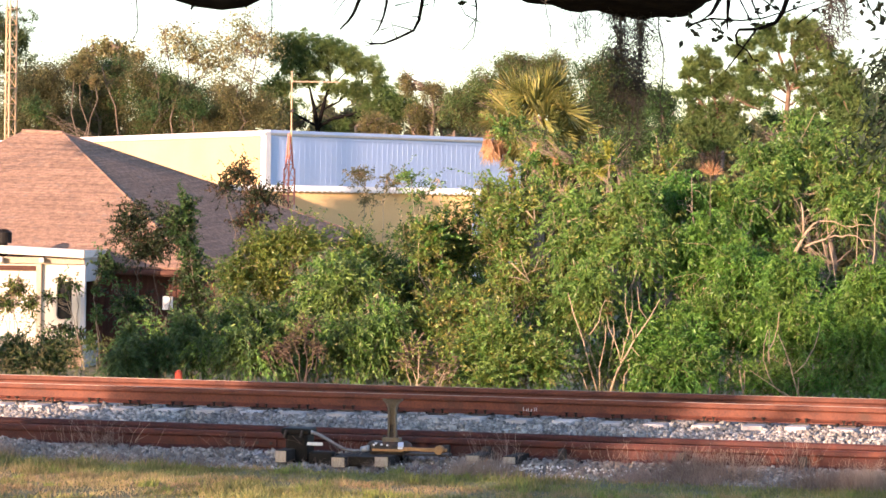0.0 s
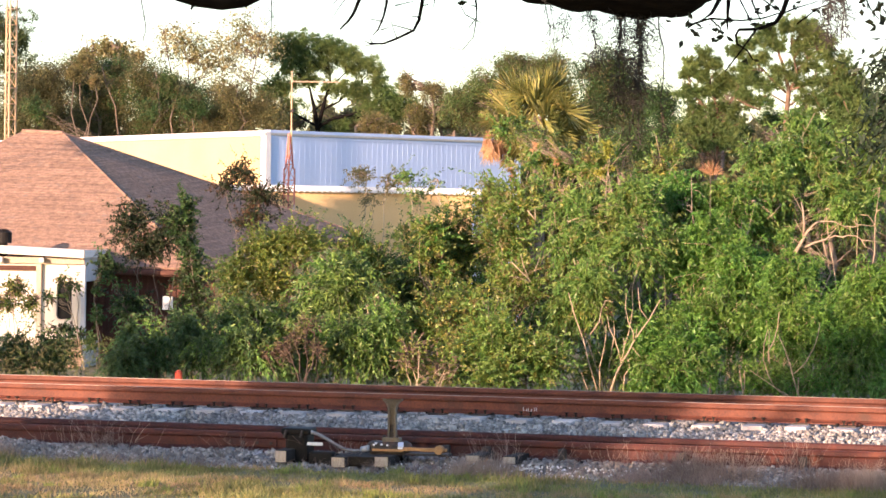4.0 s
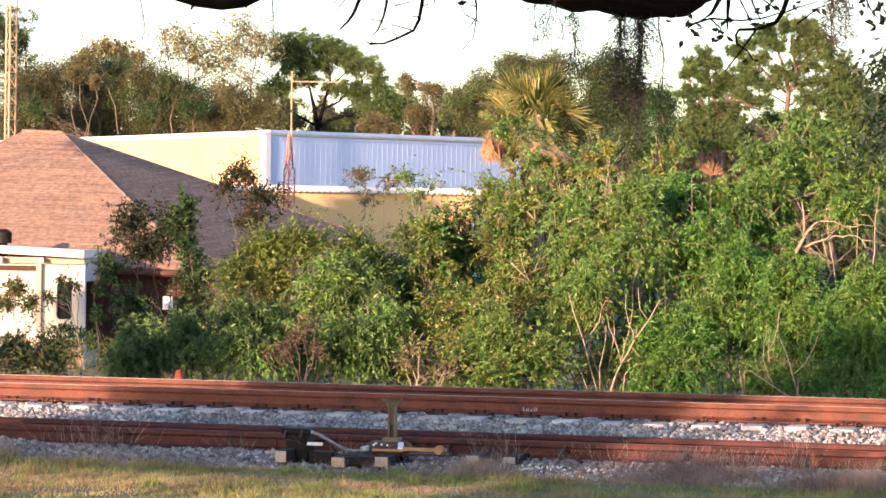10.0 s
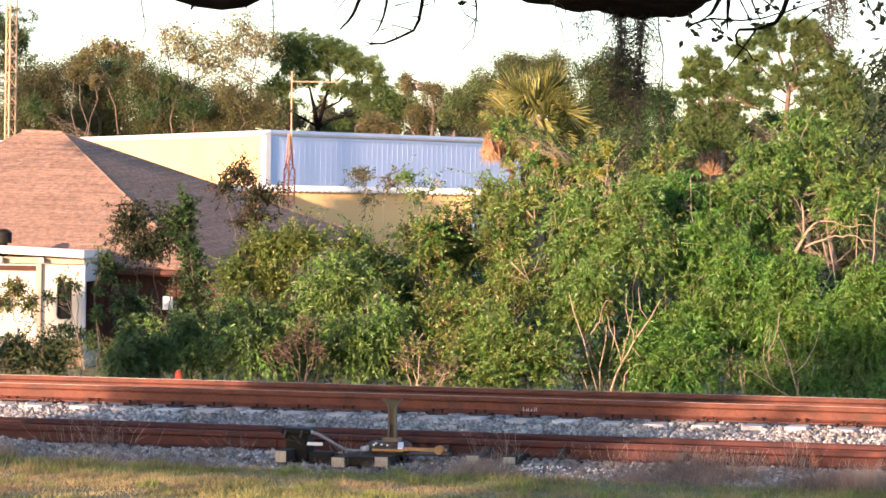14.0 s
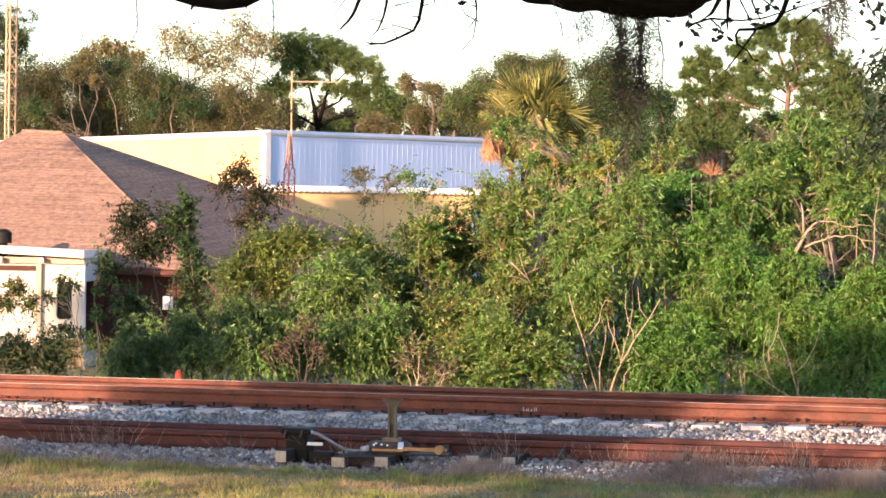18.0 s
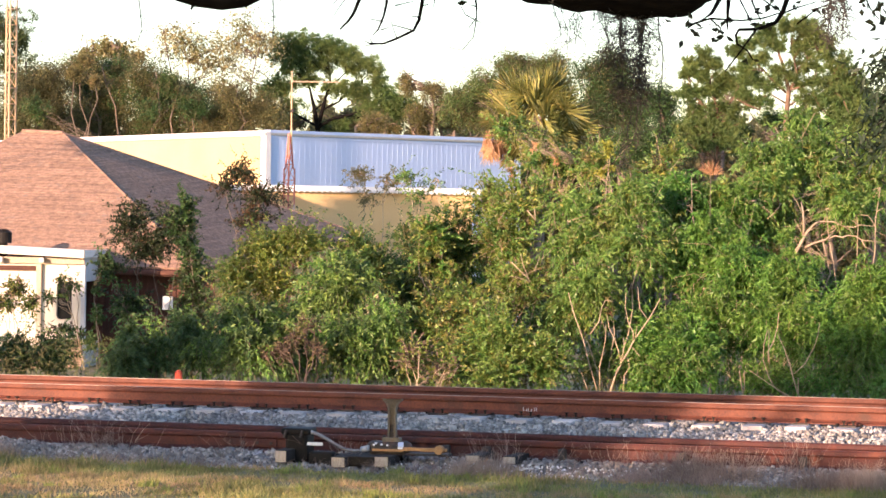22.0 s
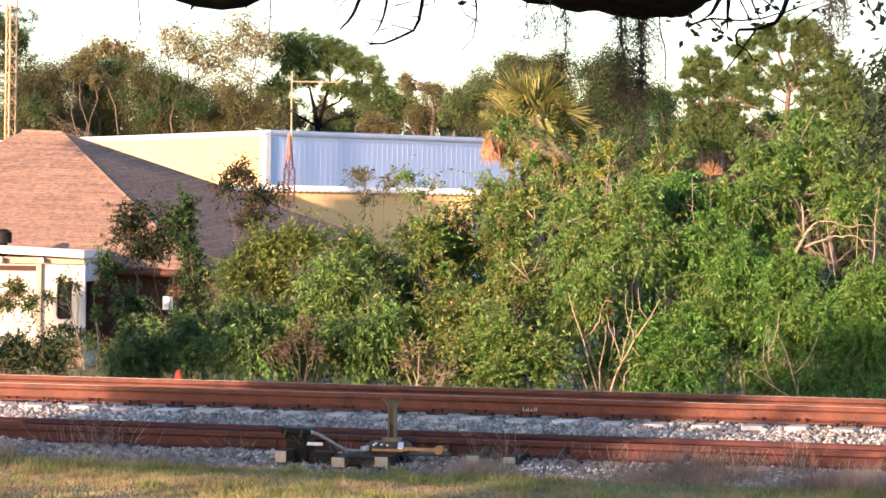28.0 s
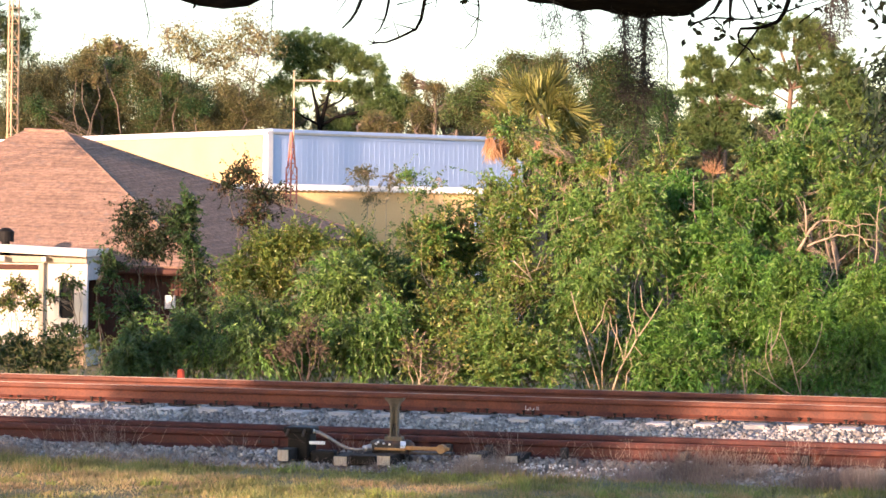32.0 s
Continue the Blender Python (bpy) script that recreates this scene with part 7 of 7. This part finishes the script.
    pts = [(1.168, 11.00, 3.226), (1.101, 11.00, 3.164), (1.122, 11.00, 3.141), (0.996, 11.00, 3.156), (0.936, 11.00, 3.128), (0.875, 11.00, 3.110), (0.987, 11.00, 3.108), (0.997, 11.00, 3.098), (0.980, 11.00, 3.118), (1.086, 11.00, 3.025), (1.334, 11.00, 3.198), (1.253, 11.00, 3.211), (1.152, 11.00, 3.168), (0.888, 11.00, 3.144), (0.827, 11.00, 3.143), (0.080, 11.00, 3.216)] + [(1.483, 10.80, 3.216), (1.510, 10.80, 3.206), (1.524, 10.80, 3.160), (1.534, 10.80, 3.130), (1.480, 10.80, 3.186), (1.543, 10.80, 3.180), (1.503, 10.80, 3.220), (1.403, 10.80, 3.211), (1.536, 10.80, 3.213), (1.463, 10.80, 3.222), (1.363, 10.80, 3.221)]
    c = np.repeat(np.array([rel(*p) for p in pts]), 3, axis=0) + rng.normal(size=(len(pts) * 3, 3)) * 0.012
    d = unit(rng.normal(size=c.shape) * np.array([1, 0.5, 1]) + np.array([0, 0, -0.3]))
    quads("leaves", leaf_quads(c, d, 0.036, 0.022, rng, 0.1), LEAF_BLACK, t, "dark oak leaves against the sky")
    # slender-leaved spray hanging in at the right
    lb = [(1.35, 9.50, 2.88, 0.06, 0.20, 0.08), (1.34, 9.50, 2.71, 0.08, 0.20, 0.09), (1.39, 9.50, 2.93, 0.05, 0.20, 0.07), (1.44, 9.50, 2.78, 0.09, 0.30, 0.19)]
    lb = [tuple(np.array(l) - np.array([bx, by, 0, 0, 0, 0])) for l in lb]
    mid, c, out, offs = clumps(lb, 130, 8, 0.035, rng, 0.2)
    d = unit(rng.normal(size=c.shape) * 0.8 + np.array([-0.35, 0, -0.7]))
    quads("slender_leaves", leaf_quads(c, d, 0.044, 0.010, rng), LEAF_SHADE, t, "slender blue-green leaves in shade")
    for m_ in mid[::3]:
        put("leafy_twig", *tubes([(wander(rel(2.2, 9.6, 3.4), tuple(m_), rng, 4, 0.03), 0.006, 0.002)], 4), SHADEBARK, t)
    # the crown, above and beside the picture: unseen leaf masses placed to cast shade
    crown = [(-14.9, 14.0, 4.5, 2.8, 2.8, 1.4), (-11.4, 14.05, 3.3, 1.9, 1.9, 0.45), (-12.5, 14.0, 2.1, 3.0, 1.4, 0.22), (-5.7, 12.95, 2.8, 1.6, 1.3, 0.34), (-9.0, 11.9, 3.05, 1.6, 1.0, 0.38), (-2.0, 7.5, 4.4, 2.6, 2.0, 0.8), (1.5, 7.5, 4.4, 2.6, 2.0, 0.8),
             (-0.5, 11.5, 5.6, 3.0, 3.0, 0.9), (4.5, 11.0, 5.6, 3.2, 3.0, 1.2), (-5.5, 7.5, 4.4, 2.2, 2.2, 0.9), (-16.6, 12.1, 6.5, 1.2, 0.9, 0.6)]
    crown = [crown[0], crown[0], crown[1]] + crown
    crown = [(x - bx, y - by, z, a, b, c_) for x, y, z, a, b, c_ in crown]
    mid, c, out, offs = clumps(crown, 4000, 34, 0.16, rng, 0.2)
    quads("crown", leaf_tris(c, unit(rng.normal(size=c.shape)), 0.13, 0.07, rng), LEAF_DARK, t, "dense dark green crown, unseen, placed for its shade")
    for l in crown:
        top_ = max(l[2] + 0.8, 5.8)
        put("limb", *tubes([([(-0.2, 0.2, 6.3), (l[0] * 0.35, l[1] * 0.35, top_ + 0.5), (l[0] * 0.75, l[1] * 0.75, top_ + 0.3), (l[0], l[1], l[2])], 0.12, 0.03)], 8), SHADEBARK, t, smooth=True)


oak_near()


# out of view: leaf masses added to block sun from shrubs and board wall
oak("unseen oak added beside the line to shade the near shrubs", (-22.5, 21.5, 0.0), [(-21.3, 19.0, 5.4, 1.0, 1.0, 0.6), (-25.8, 25.0, 6.2, 1.2, 1.2, 0.9), (-23.3, 24.6, 4.9, 1.2, 1.2, 0.7), (-29.0, 27.0, 6.8, 1.1, 1.1, 0.6), (-22.8, 21.5, 7.6, 1.8, 1.8, 0.8), (-26.1, 20.6, 5.6, 1.5, 1.5, 0.45)], LEAF_OAK_HAZE, 95, 420, length=0.13, width=0.07, stray=0.0)
# another unseen tree, added only to throw shade on the annexe wall
bush("oak_tree", "unseen oak added beyond the porch to shade the annexe", "tree", (-36.0, 48.0, 0.0), [(-19.4, 46.8, 7.65, 0.95, 0.95, 0.36)], LEAF_OAK_HAZE, 96, 160, 76, 0.24, 0.13, 0.07, 0.1, BARK, 0.06, 2, 0, 0.2, trunk_name="trunk", crown="crown", far=True, billow_size=0.34, stray=0.0)


# ---- hanging moss, stirred by the wind ----
def moss(name, origin, strands, seed, label, density=1.0):
    """Beard of moss hanging from a pivot: wiry strands with curling threads."""
    rng = np.random.default_rng(seed)
    t = thing(name, pose(*origin), label, "hanging moss", "moss on the oak")
    for dx, drop, thick, n in strands:
        lines = []
        p = np.array([dx, 0, 0.0])
        core = [tuple(p)]
        steps = max(6, int(drop / 0.04))
        lean = rng.normal() * 0.004
        for i in range(steps):
            p = p + np.array([rng.normal() * 0.006 + lean, rng.normal() * 0.01, -drop / steps])
            core.append(tuple(p))
        lines.append((core, 0.0036, 0.0014))
        for i in range(int(n * density * 1.6)):
            k = int((len(core) - 1) * rng.random() ** 0.9)
            a = np.array(core[k]) + rng.normal(size=3) * thick * 0.25
            q = [tuple(a)]
            dr = np.array([rng.normal(), rng.normal(), -0.4])
            for _ in range(6):
                # wiry threads that curl as they hang
                dr = dr * 0.7 + np.array([rng.normal() * 0.85, rng.normal() * 0.85, rng.normal() * 0.6 - 0.28])
                a = a + unit(dr) * thick * rng.uniform(0.14, 0.36)
                q.append(tuple(a))
            lines.append((q, 0.0014, 0.0006))
        tagged(put("strand", *tubes(lines, 3), MOSS, t), kind="stuff")
    return t


MOSS_FIXED = moss("hanging_moss", (0.69, 11.50, 3.25), [(-0.02, 0.38, 0.06, 100), (0.026, 0.40, 0.06, 130), (0.047, 0.33, 0.06, 110), (-0.06, 0.22, 0.06, 50)], 101, "thick grey-brown hanging moss under the bough")
MOSS_LONG = moss("hanging_moss", (0.72, 11.62, 3.30), [(0.0, 0.60, 0.05, 60), (0.035, 0.68, 0.055, 80), (0.07, 0.64, 0.05, 60), (-0.04, 0.48, 0.055, 40)], 107, "long dim beard of hanging moss behind the thicker one")
MOSS_SWING = moss("hanging_moss", (0.45, 11.90, 3.87), [(0.0, 0.858, 0.055, 260), (0.040, 0.748, 0.055, 160), (-0.066, 0.770, 0.06, 80)], 102, "loose grey hanging moss swinging in the wind")
MOSS_THIN = moss("hanging_moss", (0.36, 10.60, 3.43), [(0.0, 0.372, 0.05, 14)], 103, "thin trailing thread of hanging moss")
MOSS_LEFT = moss("hanging_moss", (-0.64, 11.00, 3.33), [(0.0, 0.264, 0.035, 16)], 104, "thin trailing thread of hanging moss")
MOSS_LEFT2 = moss("hanging_moss", (-1.12, 11.00, 3.32), [(0.0, 0.264, 0.04, 10)], 105, "thin trailing thread of hanging moss")
MOSS_RIGHT = moss("hanging_moss", (1.13, 9.00, 3.18), [(0.0, 0.24, 0.045, 90), (0.025, 0.22, 0.04, 80), (-0.02, 0.12, 0.04, 40)], 106, "grey hanging moss before the pine")


# ---- what the wind moves ----
def motions():
    def swing(t_ob, rows):
        o = Vector(t_ob.location)
        walk(t_ob, [(s, pose(o.x, o.y, o.z, rx, ry, 0)) for s, rx, ry in rows])

    # where the swinging beard's tip hangs, in metres from its rest
    tip = [(0, 0.16), (1, 0.19), (2, 0.15), (3, 0.13), (4.5, 0.02), (6, -0.055), (6.4, -0.03), (6.8, 0.035), (7.0, 0.045), (7.4, -0.02), (7.8, -0.10), (8.2, -0.14), (8.6, -0.14), (9.0, -0.01), (9.5, 0.0), (10, -0.02), (11, -0.19),
           (12, 0.15), (13, 0.13), (14, 0.17), (15.5, 0.19), (17, 0.19), (18, 0.17), (19, 0.19), (20, 0.19), (21, 0.18), (22, 0.12), (23, 0.055), (24, 0.03), (25, -0.17), (26.3, -0.12), (27.5, -0.09), (28, -0.06), (29, -0.11), (30, -0.10), (31, -0.02), (31.5, 0.02), (32, 0.0)]
    swing(MOSS_SWING, [(s, 3 * math.sin(s * 2.1), -math.degrees(math.atan(x / 0.8))) for s, x in tip])
    steps = [i * 0.8 for i in range(41)]
    swing(MOSS_FIXED, [(s, 1.5 * math.sin(s * 1.7), 1.6 * math.sin(s * 1.9 + 1) + 0.8 * math.sin(s * 0.7)) for s in steps])
    swing(MOSS_LONG, [(s, 1.2 * math.sin(s * 1.2 + 2), 1.2 * math.sin(s * 1.5 + 0.4)) for s in steps])
    swing(MOSS_THIN, [(s, 3 * math.sin(s * 1.3), 4 * math.sin(s * 1.5 + 2)) for s in steps])
    swing(MOSS_LEFT, [(s, 2 * math.sin(s * 1.4), 3 * math.sin(s * 1.6)) for s in steps])
    swing(MOSS_LEFT2, [(s, 2 * math.sin(s * 1.2), 5 * math.sin(s * 1.1 + 1)) for s in steps])
    swing(MOSS_RIGHT, [(s, 2 * math.sin(s * 1.5), 2.5 * math.sin(s * 1.8 + 0.5)) for s in steps])
    # shrubs rock gently on their roots
    for i, ob in enumerate(o for o in scene.objects if o.parent is None and o.name.split(".")[0] in ("shrub", "tall_shrub", "small_tree", "slender_shrub", "vine")):
        a = 0.35 if ob.name.startswith("slender") else 0.22
        swing(ob, [(s, a * 0.6 * math.sin(s * 1.3 + i), a * math.sin(s * 1.1 + i * 1.7) * (0.6 + 0.4 * math.sin(s * 0.37 + i))) for s in steps])


motions()
